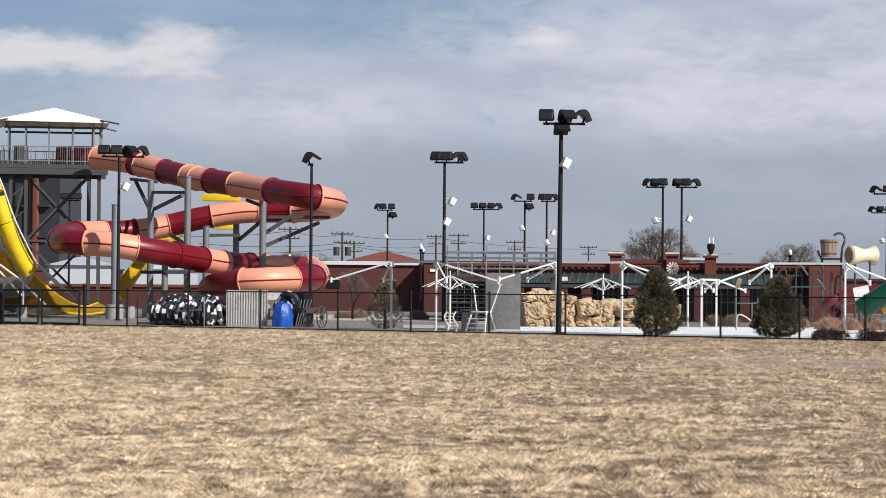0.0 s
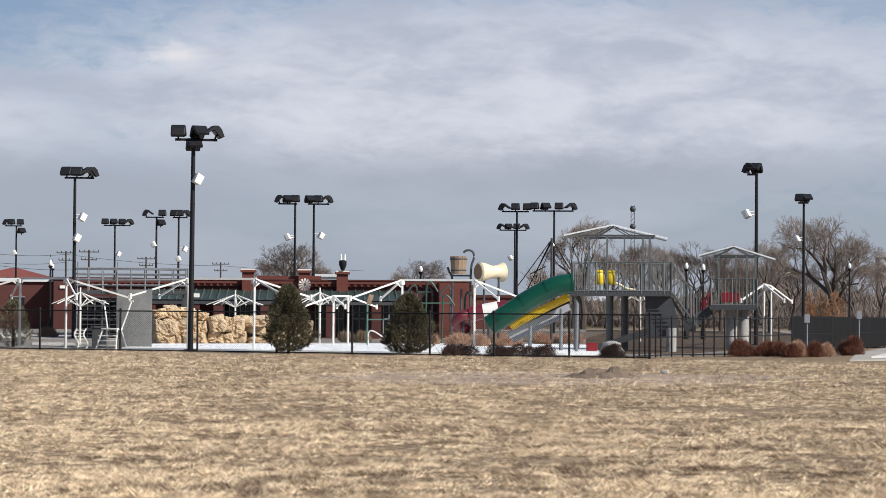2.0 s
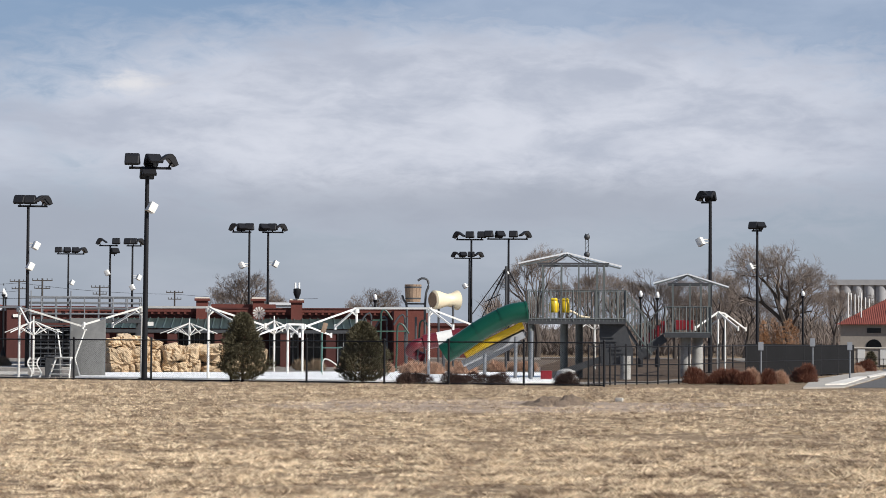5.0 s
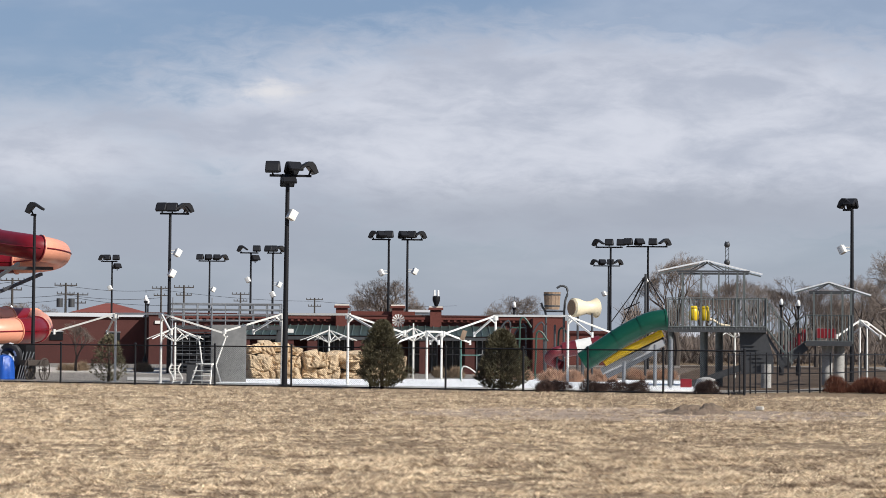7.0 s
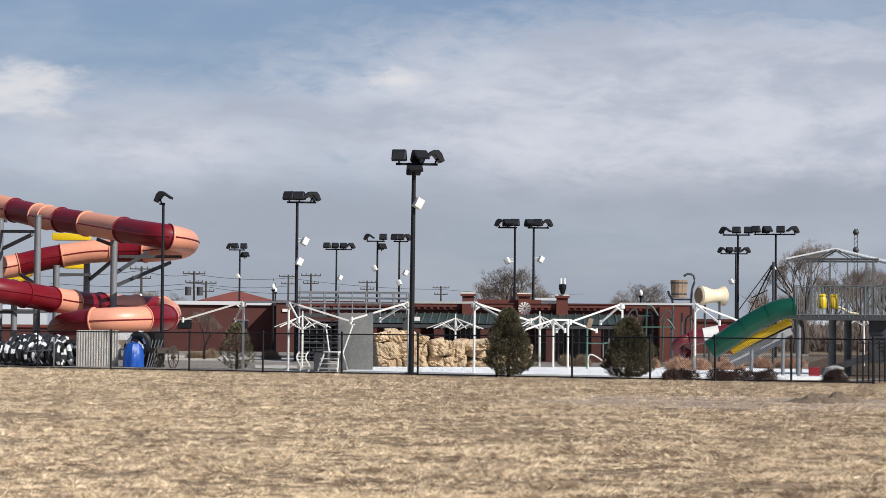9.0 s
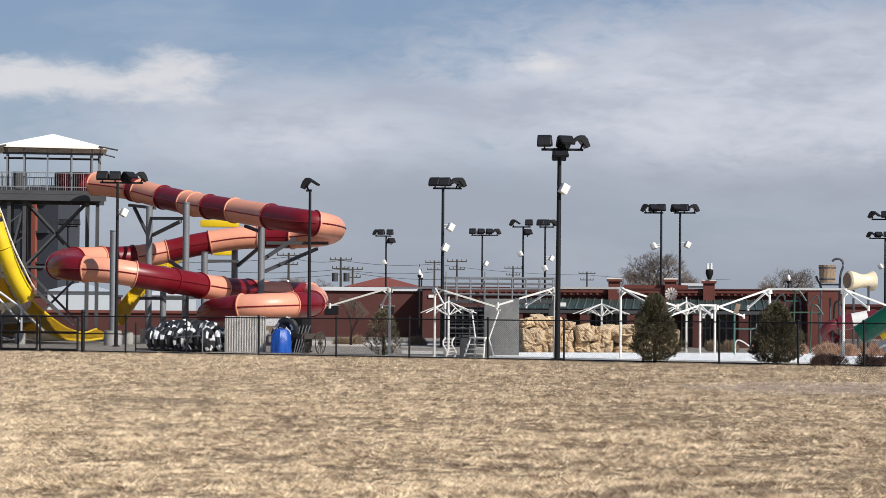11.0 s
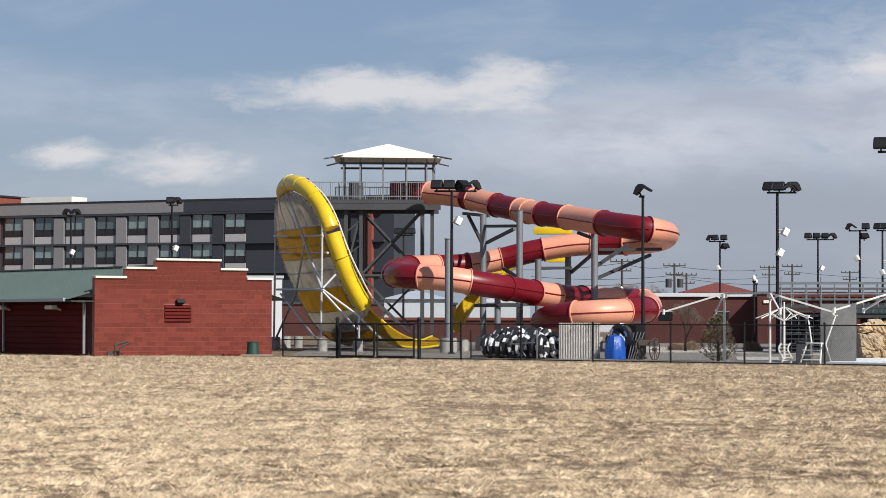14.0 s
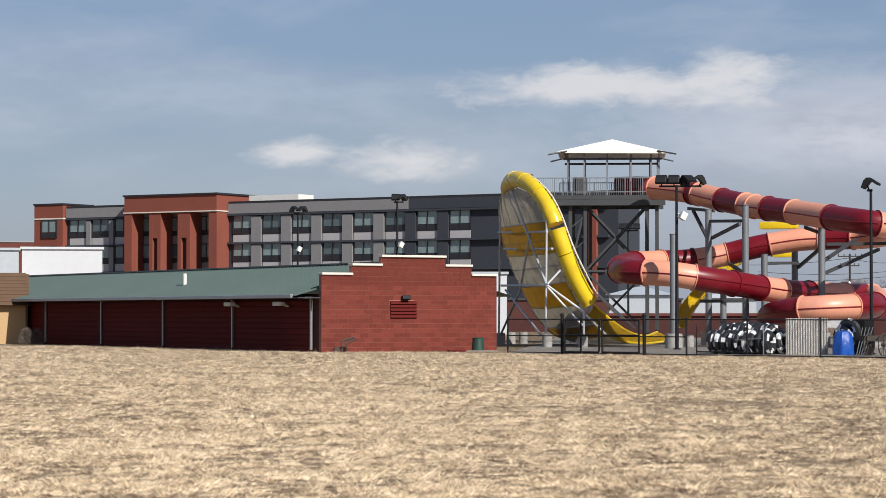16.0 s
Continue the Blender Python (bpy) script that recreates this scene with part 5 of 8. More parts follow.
for x, z, w, h in cells:
    bm = bmesh.new()
    bmesh.ops.create_cube(bm, size=1.0)
    bmesh.ops.subdivide_edges(bm, edges=bm.edges[:], cuts=9, use_grid_fill=True)
    ph = Vector((rnd.uniform(0, 50), rnd.uniform(0, 50), rnd.uniform(0, 50)))
    skew = Vector((rnd.uniform(-0.18, 0.18), 0, rnd.uniform(-0.12, 0.12)))
    for v in bm.verts:
        c = v.co.copy()
        k = (abs(c.x) ** 9 + abs(c.y) ** 9 + abs(c.z) ** 9) ** (1 / 9)
        c *= 0.5 / max(k, 0.3)
        # broken flat faces, and a few deep cracks
        face = round(noise.noise(c * 1.6 + ph) * 3) / 3 * 0.13
        crack = -0.2 * max(0.0, 1 - abs(noise.noise(c * 1.5 + ph * 1.7)) * 11)
        c *= 1 + face + crack
        c += Vector((noise.noise(c * 6 + ph), noise.noise(c * 6 - ph), noise.noise(c * 5 + ph * 2))) * 0.03
        c.x += skew.x * c.z
        c.z += skew.z * c.x
        v.co = Vector((c.x * w * 1.06, c.y * 1.5, c.z * h * 1.06))
    p = R0 + ru * (x + w / 2) + Vector((0, rnd.uniform(-0.15, 0.2) + (0.5 if z > 0.9 else 0), z + h / 2))
    bmesh.ops.rotate(bm, verts=bm.verts[:], cent=(0, 0, 0), matrix=Euler((rnd.gauss(0, 0.07), rnd.gauss(0, 0.09), rnd.gauss(0, 0.16))).to_matrix())
    bmesh.ops.translate(bm, verts=bm.verts[:], vec=rr(p))
    part("boulder", bm, M_ROCK, rocks, smooth=False)

# ---- concrete kiosk, chairs, viewing platform ----
kiosk_at = (-2.28, 93.47, 0.00)
bm = bmesh.new()
box(bm, (-0.03, 0.6, 1.14), (1.34, 1.3, 2.28), bevel=0.02)
# wall grey lowered to give the shaded look of the front
solid("concrete_kiosk", bm, mat("shade_darkened_block_wall", (0.155, 0.155, 0.152), 0.95, 0, 0.2, 2.0, stain=(0.11, 0.11, 0.11)), kiosk_at, bearing_of(kiosk_at), "plain grey concrete block kiosk by the pool", "kiosk")
kb = (-3.59, 92.93, 0.00)
bm = bmesh.new()
box(bm, (0, 0.4, 0.4), (0.62, 0.7, 0.8), bevel=0.02)
box(bm, (0, 0.4, 0.83), (0.72, 0.8, 0.06))
solid("utility_cabinet", bm, M_STEEL_DARK, kb, bearing_of(kb), "dark grey steel utility cabinet", "cabinet", smooth=False)


def guard_chair(loc, turn, h=1.9):
    t = thing("lifeguard_chair", loc, turn, "white tubular lifeguard chair", "chair", "lifeguard chairs")
    for sx in (-1, 1):
        bm = bmesh.new()
        rod(bm, (sx * 0.42, -0.45, 0), (sx * 0.3, -0.1, h * 0.42), 0.03)
        part("leg", bm, M_WHITE, t)
        bm = bmesh.new()
        rod(bm, (sx * 0.42, 0.5, 0), (sx * 0.3, 0.2, h * 0.42), 0.03)
        part("leg", bm, M_WHITE, t)
        bm = bmesh.new()
        rod(bm, (sx * 0.28, 0.25, h * 0.38), (sx * 0.58, 0.5, h * 0.98), 0.032)
        rod(bm, (sx * 0.50, 0.5, h * 0.98), (sx * 0.66, 0.5, h * 0.99), 0.028)
        part("back_post", bm, M_WHITE, t)
    for k in range(3):
        bm = bmesh.new()
        z = 0.16 + k * 0.18
        rod(bm, (-0.4 + k * 0.02, -0.48 + k * 0.07, z), (0.4 - k * 0.02, -0.48 + k * 0.07, z), 0.022)
        part("rung", bm, M_WHITE, t)
    bm = bmesh.new()
    box(bm, (0, 0.05, h * 0.42), (0.66, 0.5, 0.06), bevel=0.02)
    part("seat", bm, M_WHITE, t)


guard_chair((-3.13, 91.98, 0.00), 25, 1.85)

# curved handrails of the pool steps
steps_at = (-4.24, 91.54, 0.00)
handrail = thing("pool_handrail", steps_at, bearing_of(steps_at), "pair of curved white handrails with rungs by the pool", "handrail")
for sx in (-1, 1):
    bm = bmesh.new()
    sweep(bm, [Vector((sx * 0.17 + 0.08 * math.sin(k * 0.5), 0.02 * k, 0.06 * k + 0.001)) for k in range(14)], 0.03, 8, caps=True)
    part("rail", bm, M_WHITE, handrail)
for k in range(2, 13, 2):
    bm = bmesh.new()
    x = 0.08 * math.sin(k * 0.5)
    rod(bm, (x - 0.17, 0.02 * k, 0.06 * k), (x + 0.17, 0.02 * k, 0.06 * k), 0.016, n=6)
    part("rung", bm, M_WHITE, handrail)

plat_at = (-3.10, 117.96, 0.00)
pb = bearing_of(plat_at)
plat = thing("viewing_platform", plat_at, pb, "raised steel platform with grey railings", "platform")
PW, PD, PZ = 2.75, 4.0, 2.3
bm = bmesh.new()
box(bm, (0, PD / 2, PZ), (PW * 2, PD, 0.18))
part("deck", bm, M_STEEL_DARK, plat, smooth=False)
for y in (0.0, PD):
    bm = bmesh.new()
    for z in (0.35, 0.62, 0.89, 1.16):
        rod(bm, (-PW, y, PZ + z), (PW, y, PZ + z), 0.035, n=8)
    for i in range(9):
        x = -PW + i * PW / 4
        rod(bm, (x, y, PZ), (x, y, PZ + 1.16), 0.03, n=8)
    part("railing", bm, M_GALV, plat, "grey tubular railing")
for x, y in product((-PW + 0.1, -0.6, PW - 0.1), (0.1, PD - 0.1)):
    bm = bmesh.new()
    span(bm, (x, y, 0), (x, y, PZ), 0.14, 0.14, up=(0, 1, 0))
    part("leg", bm, M_STEEL_DARK, plat, smooth=False)
for i in range(9):
    bm = bmesh.new()
    z = 0.3 + i * 0.22
    box(bm, (-1.6, -0.2 - 1.6 * (1 - i / 9), z), (1.9, 0.28, 0.05))
    part("tread", bm, M_STEEL_DARK, plat, smooth=False)
for x in (-2.55, -0.65):
    bm = bmesh.new()
    span(bm, (x, -1.9, 0.2), (x, 0.0, PZ), 0.06, 0.22)
    for k in range(6):
        rod(bm, (x, -1.9 + k * 0.38, 0.2 + k * 0.51), (x, -1.9 + k * 0.38, 1.2 + k * 0.51), 0.025)
    rod(bm, (x, -1.9, 1.2), (x, 0, PZ + 1.0), 0.03)
    part("stringer", bm, M_GALV, plat)

# dark screen with a grid of bars under the platform
bm = bmesh.new()
box(bm, (-1.55, 0.45, 1.0), (1.75, 0.05, 2.0))
screen = part("screen", bm, M_SHADE_SCREEN, plat, "dark screen under the platform", smooth=False)
for i in range(6):
    bm = bmesh.new()
    box(bm, (-2.42 + i * 0.35, 0.40, 1.0), (0.045, 0.04, 2.0))
    part("bar", bm, M_GALV, screen, smooth=False)
for i in range(7):
    bm = bmesh.new()
    box(bm, (-1.55, 0.37, 0.12 + i * 0.3), (1.8, 0.02, 0.045))
    part("bar", bm, M_GALV, screen, smooth=False)

# ---- brick pool house ----
ph_at = (6.81, 127.82, 0.00)
pool_house = thing("pool_house", ph_at, bearing_of(ph_at), "long red brick pool house with green metal porch roof", "building")


def pbox(name, x0, x1, y0, y1, z0, z1, material, label="", parent=None):
    bm = bmesh.new()
    box(bm, ((x0 + x1) / 2, (y0 + y1) / 2, (z0 + z1) / 2), (x1 - x0, y1 - y0, z1 - z0))
    return part(name, bm, material, parent or pool_house, label, smooth=False)


K = 1 / 33.3    # metres a unit of the drawing in which the front was set out


def fx(u):
    return (u - 740) * K


pbox("front_wall", fx(300), fx(1000), 0, 12, 0, 3.02, M_BRICK_DARK, "dark red brick front wall")
pbox("cornice", fx(300), fx(1000), -0.14, 0.0, 2.72, 2.86, M_BRICK, "corbelled brick cornice")
pbox("cornice", fx(300), fx(1000), -0.24, 0.0, 2.86, 3.03, M_BRICK)
pbox("parapet_cap", fx(300) - 0.1, fx(1000) + 0.1, -0.28, 12.1, 3.03, 3.1, M_BRICK_DARK)
for i in range(60):
    pbox("dentil", fx(310 + i * 11.5), fx(314 + i * 11.5), -0.22, -0.14, 2.74, 2.85, M_BRICK)
pbox("raised_parapet", fx(622), fx(735), -0.1, 8, 3.1, 3.24, M_BRICK, "raised brick parapet")
pbox("cornice", fx(622), fx(735), -0.2, -0.1, 3.1, 3.28, M_BRICK)
for u, hh in ((606, 3.45), (705, 3.45), (772, 3.38)):
    pbox("brick_pier", fx(u - 10), fx(u + 10), -0.45, 0.6, 2.0, hh, M_BRICK, "square red brick pier")
    pbox("pier_cap", fx(u - 13), fx(u + 13), -0.55, 0.7, hh, hh + 0.12, M_BRICK)
    pbox("pier_cap", fx(u - 12), fx(u + 12), -0.5, 0.65, hh + 0.12, hh + 0.19, M_COPING)
pbox("end_wall", fx(940), fx(1000), -2.5, 0, 0, 2.95, M_BRICK, "red brick projecting end bay")
bm = bmesh.new()
x0, x1 = fx(432), fx(895)
vs = [bm.verts.new(v) for v in ((x0, -4.0, 1.98), (x1, -4.0, 1.98), (x1, -0.1, 2.52), (x0, -0.1, 2.52))]
bm.faces.new(vs)
bmesh.ops.solidify(bm, geom=bm.faces[:], thickness=0.1)
porch = part("porch_roof", bm, M_GREEN_ROOF, pool_house, "green standing-seam porch roof", smooth=False)
for i in range(int((x1 - x0) / 0.42) + 1):
    bm = bmesh.new()
    span(bm, (x0 + i * 0.42, -4.0, 2.01), (x0 + i * 0.42, -0.1, 2.55), 0.045, 0.06)
    part("seam", bm, M_GREEN_ROOF, porch, smooth=False)
pbox("porch_beam", x0, x1, -3.95, -3.75, 1.75, 1.93, M_STEEL_DARK)
# columns take the darker brick to stand in for the porch's deep shade
for u in (445, 520, 560, 640, 690, 752, 830, 885):
    pbox("porch_column", fx(u) - 0.25, fx(u) + 0.25, -3.9, -3.4, 0, 1.75, M_BRICK_DARK, "square brick porch column, darkened for porch shade")
for u0, u1 in ((470, 510), (565, 630), (725, 745), (757, 775), (790, 815), (845, 875)):
    g = pbox("glazed_door", fx(u0), fx(u1), -0.05, 0, 0.1, 1.8, M_DARK_PANE, "dark glazed doors in the porch")
    n = max(2, int((u1 - u0) / 9))
    for k in range(n + 1):
        xx = fx(u0 + (u1 - u0) * k / n)
        pbox("glazing_bar", xx - 0.03, xx + 0.03, -0.1, -0.05, 0.1, 1.8, M_GREY_PLASTIC, parent=g)
    pbox("glazing_bar", fx(u0), fx(u1), -0.1, -0.05, 1.0, 1.06, M_GREY_PLASTIC, parent=g)
pbox("sign_panel", fx(512), fx(528), -4.05, -4.0, 2.1, 2.3, M_WHITE)

# left wing, farther off
lw_at = (-12.73, 164.51, 0.00)
wing = thing("brick_annex", lw_at, bearing_of(lw_at), "low red brick annex with pale roof edge", "building")


def abox(name, x0, x1, y0, y1, z0, z1, material, label="", parent=None):
    bm = bmesh.new()
    box(bm, ((x0 + x1) / 2, (y0 + y1) / 2, (z0 + z1) / 2), (x1 - x0, y1 - y0, z1 - z0))
    return part(name, bm, material, parent or wing, label, smooth=False)


abox("front_wall", -5.5, 3.2, 0, 9, 0, 3.2, M_BRICK_DARK, "dark red brick wall")
abox("side_wall", 3.2, 9.0, -2, 9, 0, 3.4, M_BRICK_DARK, "dark red brick wall")
abox("roof_edge", -5.7, 3.3, -0.2, 9, 3.2, 3.45, M_FAR_WHITE, "pale metal roof edge")
abox("roof_edge", 3.1, 9.1, -2.15, 9, 3.4, 3.52, M_BRICK_DARK)
for x in (-3.4, 0.4, 5.6):
    w_ = abox("window", x, x + 0.9, -2.06 if x > 3 else -0.06, 0, 1.6, 2.15, M_DARK_PANE, "dark window")
    abox("window_frame", x - 0.05, x + 0.95, -2.1 if x > 3 else -0.1, 0, 2.15, 2.2, M_GREY_PLASTIC, parent=w_)
abox("wall_sign", 3.6, 4.1, -2.1, -2.0, 2.75, 2.95, M_WHITE)

# ---- far low buildings behind the park ----


def far_block(loc, w, d, h, material, label, roof=None, roof_h=0.0, overhang=0.3):
    b = bearing_of(loc)
    t = thing("far_building", loc, b, label, "building")
    bm = bmesh.new()
    box(bm, (0, d / 2, h / 2), (w, d, h))
    part("wall", bm, material, t, smooth=False)
    bm = bmesh.new()
    if roof_h:
        vs = [bm.verts.new(v) for v in ((-w / 2 - overhang, -overhang, h), (w / 2 + overhang, -overhang, h), (w / 2 + overhang, d + overhang, h), (-w / 2 - overhang, d + overhang, h))]
        i = min(w, d) * 0.45
        r0, r1 = (bm.verts.new((-w / 2 + i, d / 2, h + roof_h)), bm.verts.new((w / 2 - i, d / 2, h + roof_h)))
        bm.faces.new((vs[0], vs[1], r1, r0))
        bm.faces.new((vs[2], vs[3], r0, r1))
        bm.faces.new((vs[1], vs[2], r1))
        bm.faces.new((vs[3], vs[0], r0))
        bm.faces.new(vs[::-1])
    else:
        box(bm, (0, d / 2, h + 0.1), (w + 0.3, d + 0.3, 0.2))
    part("roof", bm, roof or material, t, smooth=False)
    return t


far_block((-19.16, 259.29, 0.00), 8.0, 12, 4.5, M_BRICK_DARK, "far brick house with red hip roof", M_TILE_ROOF, 1.1)
far_block((-27.94, 298.70, 0.00), 26, 12, 3.8, M_FAR_WHITE, "far long white metal building", M_FAR_GREY)
far_block((-36.33, 317.93, 0.00), 16, 12, 4.4, M_BRICK_DARK, "far low brick building", M_FAR_GREY)
far_block((-37.48, 186.27, 0.00), 5.0, 10, 3.2, M_FAR_GREY, "grey corrugated metal shed behind the slides", M_FAR_GREY, 0.7)
far_block((-32.6, 197.37, 0.00), 5.0, 10, 3.0, M_FAR_GREY, "grey metal shed behind the slides", M_FAR_WHITE, 0.5)
far_block((-51.37, 224.19, 0.00), 20.0, 10, 3.0, M_BRICK_DARK, "far dark brick wall building", M_STEEL_DARK)
far_block((-53.15, 192.81, 0.00), 6, 8, 5.0, M_FAR_WHITE, "white metal shed behind the half pipe", M_FAR_GREY)
far_block((-84.68, 181.19, 0.00), 6.5, 10, 7.0, M_FAR_WHITE, "white metal building behind the garages", M_FAR_WHITE)
far_block((-87.61, 175.33, 0.00), 3.4, 10, 6.8, M_FAR_GREY, "grey ribbed metal building behind the garages", M_FAR_GREY)
far_block((-185.17, 376.98, 0.00), 16, 10, 14.0, M_BRICK, "far brown brick building with grey roof", M_FAR_CONC)
far_block((20.92, 178.78, 0.00), 7.0, 8, 2.4, M_BRICK, "far red brick building", M_BRICK_DARK)
far_block((10.33, 189.72, 0.00), 1.6, 8, 4.0, M_FAR_GREY, "far grey plant room", M_FAR_WHITE)
far_block((43.41, 256.35, 0.00), 6.0, 8, 2.4, M_FAR_GREY, "far pale low building behind the trees", M_FAR_WHITE, 0.6)
far_block((63.01, 293.31, 0.00), 9.0, 8, 2.6, M_BRICK, "far brick building behind the trees", M_SHINGLE, 1.2)

far_block((-30.6, 168.0, 0.0), 13.0, 0.4, 1.55, M_BRICK_DARK, "low dark brick wall behind the slides", M_BRICK)

# ---- small ochre shed ----
shed_at = (-62.21, 124.86, 0.00)
shed = thing("garden_shed", shed_at, bearing_of(shed_at), "ochre painted shed with brown shingle roof", "shed")
bm = bmesh.new()
box(bm, (0, 1.5, 1.15), (3.1, 3.0, 2.3))
part("wall", bm, M_OCHRE, shed, smooth=False)
for k in range(9):
    bm = bmesh.new()
    y = -0.35 + k * 0.21
    box(bm, (0, y, 2.3 + k * 0.205), (3.4 - 0.06 * k, 0.34, 0.05), rx=40)
    part("shingle_course", bm, M_SHINGLE, shed, smooth=False)
bm = bmesh.new()
vs = [bm.verts.new(v) for v in ((-1.65, -0.3, 2.22), (1.65, -0.3, 2.22), (1.65, 1.5, 4.0), (-1.65, 1.5, 4.0))]
ws = [bm.verts.new(v) for v in ((-1.65, 3.3, 2.22), (1.65, 3.3, 2.22))]
bm.faces.new(vs)
bm.faces.new((vs[3], vs[2], ws[1], ws[0]))
bm.faces.new((vs[0], vs[3], ws[0]))
bm.faces.new((vs[1], ws[1], vs[2]))
part("roof", bm, M_SHINGLE, shed, smooth=False)
for x in (-0.55, 1.48):
    bm = bmesh.new()
    box(bm, (x, -0.03, 1.1), (0.07, 0.05, 2.2))
    part("trim_board", bm, M_SHINGLE, shed, smooth=False)

# ---- play structure with green slide ----
PT = ((16.19, 90.56, 0.00))
ptb = bearing_of(PT)
play = thing("play_tower", PT, ptb, "galvanised play tower with gable roof frame and railings", "play structure")
u = 92 / 4267.0
DZ = 2.25
RZ = 3.44
BZ = 4.45
XL, XR = (845 - 932) * u, (1018 - 932) * u


def rail_run(parent, a, b, z_low, z_top, step=0.14, material=None, slope=0.0):
    """One railing between two plan points, with balusters; slope lifts its far end."""
    bm = bmesh.new()
    a, b = Vector((a[0], a[1], 0)), Vector((b[0], b[1], 0))
    up = Vector((0, 0, slope))
    bars = []
    rod(bm, a + Vector((0, 0, z_top)), b + Vector((0, 0, z_top)) + up, 0.017, n=6)
    n = max(2, int((b - a).length / step))
    for i in range(n + 1):
        p = a.lerp(b, i / n) + up * (i / n)
        w = 0.026 if i % 6 == 0 else 0.013
        bars.append((p + Vector((0, 0, z_low)), p + Vector((0, 0, z_top)), w))
    run = part("railing", bm, material or M_PLAY, parent, "galvanised baluster railing")
    bm = bmesh.new()
    rod(bm, a + Vector((0, 0, z_low + 0.1)), b + Vector((0, 0, z_low + 0.1)) + up, 0.024, n=6)
    part("bottom_rail", bm, material or M_PLAY, run)
    for low, high, w in bars:
        bm = bmesh.new()
        rod(bm, low, high, w, n=5)
        part("post" if w > 0.02 else "baluster", bm, material or M_PLAY, run)
    return run


# pale steel for the front rafters, with their sunlight in the base colour
M_RAFTER_SUNLIT = mat("sunlit_galvanised_steel", (0.75, 0.76, 0.77), 0.5, 0.2, 0.2, 2.0)


def gable_frame(parent, x0, x1, y0, y1, eave, peak_x, peak, over_l, over_r, drop_l, drop_r):
    for y in (y0, y1):
        bm = bmesh.new()
        span(bm, (x0 - 0.1, y, eave), (x1 + 0.1, y, eave), 0.06, 0.075)
        part("tie_beam", bm, M_STEEL_DARK, parent, smooth=False)
        for e in ((over_l, drop_l), (over_r, drop_r)):
            bm = bmesh.new()
            span(bm, (peak_x, y, peak), (e[0], y, e[1]), 0.045, 0.055)
            # front pair coloured as sunlit, rear pair left dim
            part("rafter", bm, M_RAFTER_SUNLIT if y == y0 else M_PLAY, parent, smooth=False)
        bm = bmesh.new()
        rod(bm, (peak_x, y, peak), (peak_x - 0.7, y, eave), 0.02)
        rod(bm, (peak_x, y, peak), (peak_x + 0.7, y, eave), 0.02)
        part("king_strut", bm, M_STEEL_DARK, parent)
    bm = bmesh.new()
    span(bm, (peak_x, y0, peak), (peak_x, y1, peak), 0.07, 0.08)
    part("ridge_beam", bm, M_PLAY, parent, smooth=False)


bm = bmesh.new()
box(bm, ((XL + XR) / 2, 1.5, DZ), (XR - XL, 3.2, 0.2))
part("deck", bm, M_STEEL_DARK, play, smooth=False)
rail_run(play, (XL, -0.1), (XR, -0.1), DZ, RZ)
rail_run(play, (XL, 3.1), (XR, 3.1), DZ, RZ)
rail_run(play, (XR, -0.1), (XR, 3.1), DZ, RZ)
for x, y in product([(v - 932) * u for v in (871, 904, 935, 968, 980)], (0.0, 3.0)):
    bm = bmesh.new()
    span(bm, (x, y, DZ), (x, y, BZ), 0.055, 0.055, up=(0, 1, 0))
    part("roof_post", bm, M_PLAY, play, smooth=False)
gable_frame(play, (866 - 932) * u, (984 - 932) * u, 0.0, 3.0, BZ, (914 - 932) * u, 4.86, (828 - 932) * u, (1011 - 932) * u, 4.46, 4.35)
for x, y in ((850, 0.1), (909, 1.2), (936, 2.4), (850, 2.9)):
    bm = bmesh.new()
    rod(bm, ((x - 932) * u, y, 0), ((x - 932) * u, y, DZ - 0.1), 0.15 if x > 860 else 0.09, n=14)
    part("column", bm, M_PLAY, play, "round grey steel column")
bm = bmesh.new()
rod(bm, ((1018 - 932) * u, 0.2, 0), ((1018 - 932) * u, 0.2, 0.95), 0.2, n=18)
part("footing", bm, M_CONC, play, "round concrete footing")
# boxed stair flight: dark side plates round the steps
bm = bmesh.new()
prof = [((972 - 932) * u, DZ - 0.1), ((1018 - 932) * u, DZ - 0.1), ((1031 - 932) * u, DZ - 1.05), ((1031 - 932) * u, 0.59), ((975 - 932) * u, 0.58)]
fa = [bm.verts.new((x, 0.25, z)) for x, z in prof]
fb = [bm.verts.new((x, 1.75, z)) for x, z in prof]
bm.faces.new(fa)
bm.faces.new(fb[::-1])
for k in range(5):
    bm.faces.new((fa[(k + 1) % 5], fa[k], fb[k], fb[(k + 1) % 5]))
part("stair_flight", bm, M_STEEL_DARK, play, "dark boxed steel stair flight", smooth=False)
for k in range(10):
    bm = bmesh.new()
    box(bm, ((978 - 932) * u + 0.1 * k, 0.22, DZ - 0.3 - 0.15 * k), (0.5, 0.05, 0.03))
    part("tread_edge", bm, M_STEEL_DARK, play, smooth=False)
rail_run(play, (XR, 0.2), (XR + 1.0, 0.2), DZ, RZ, 0.12, slope=-1.35)
rail_run(play, (XR, 1.8), (XR + 1.0, 1.8), DZ, RZ, 0.12, slope=-1.35)
bm = bmesh.new()
span(bm, (XR, 0.3, DZ - 0.2), (XR + 0.7, 0.3, DZ - 1.3), 0.05, 0.12)
span(bm, ((880 - 932) * u, 0.3, 0.1), ((1000 - 932) * u, 0.3, 1.0), 0.06, 0.25)
part("stringer", bm, M_STEEL_DARK, play, smooth=False)
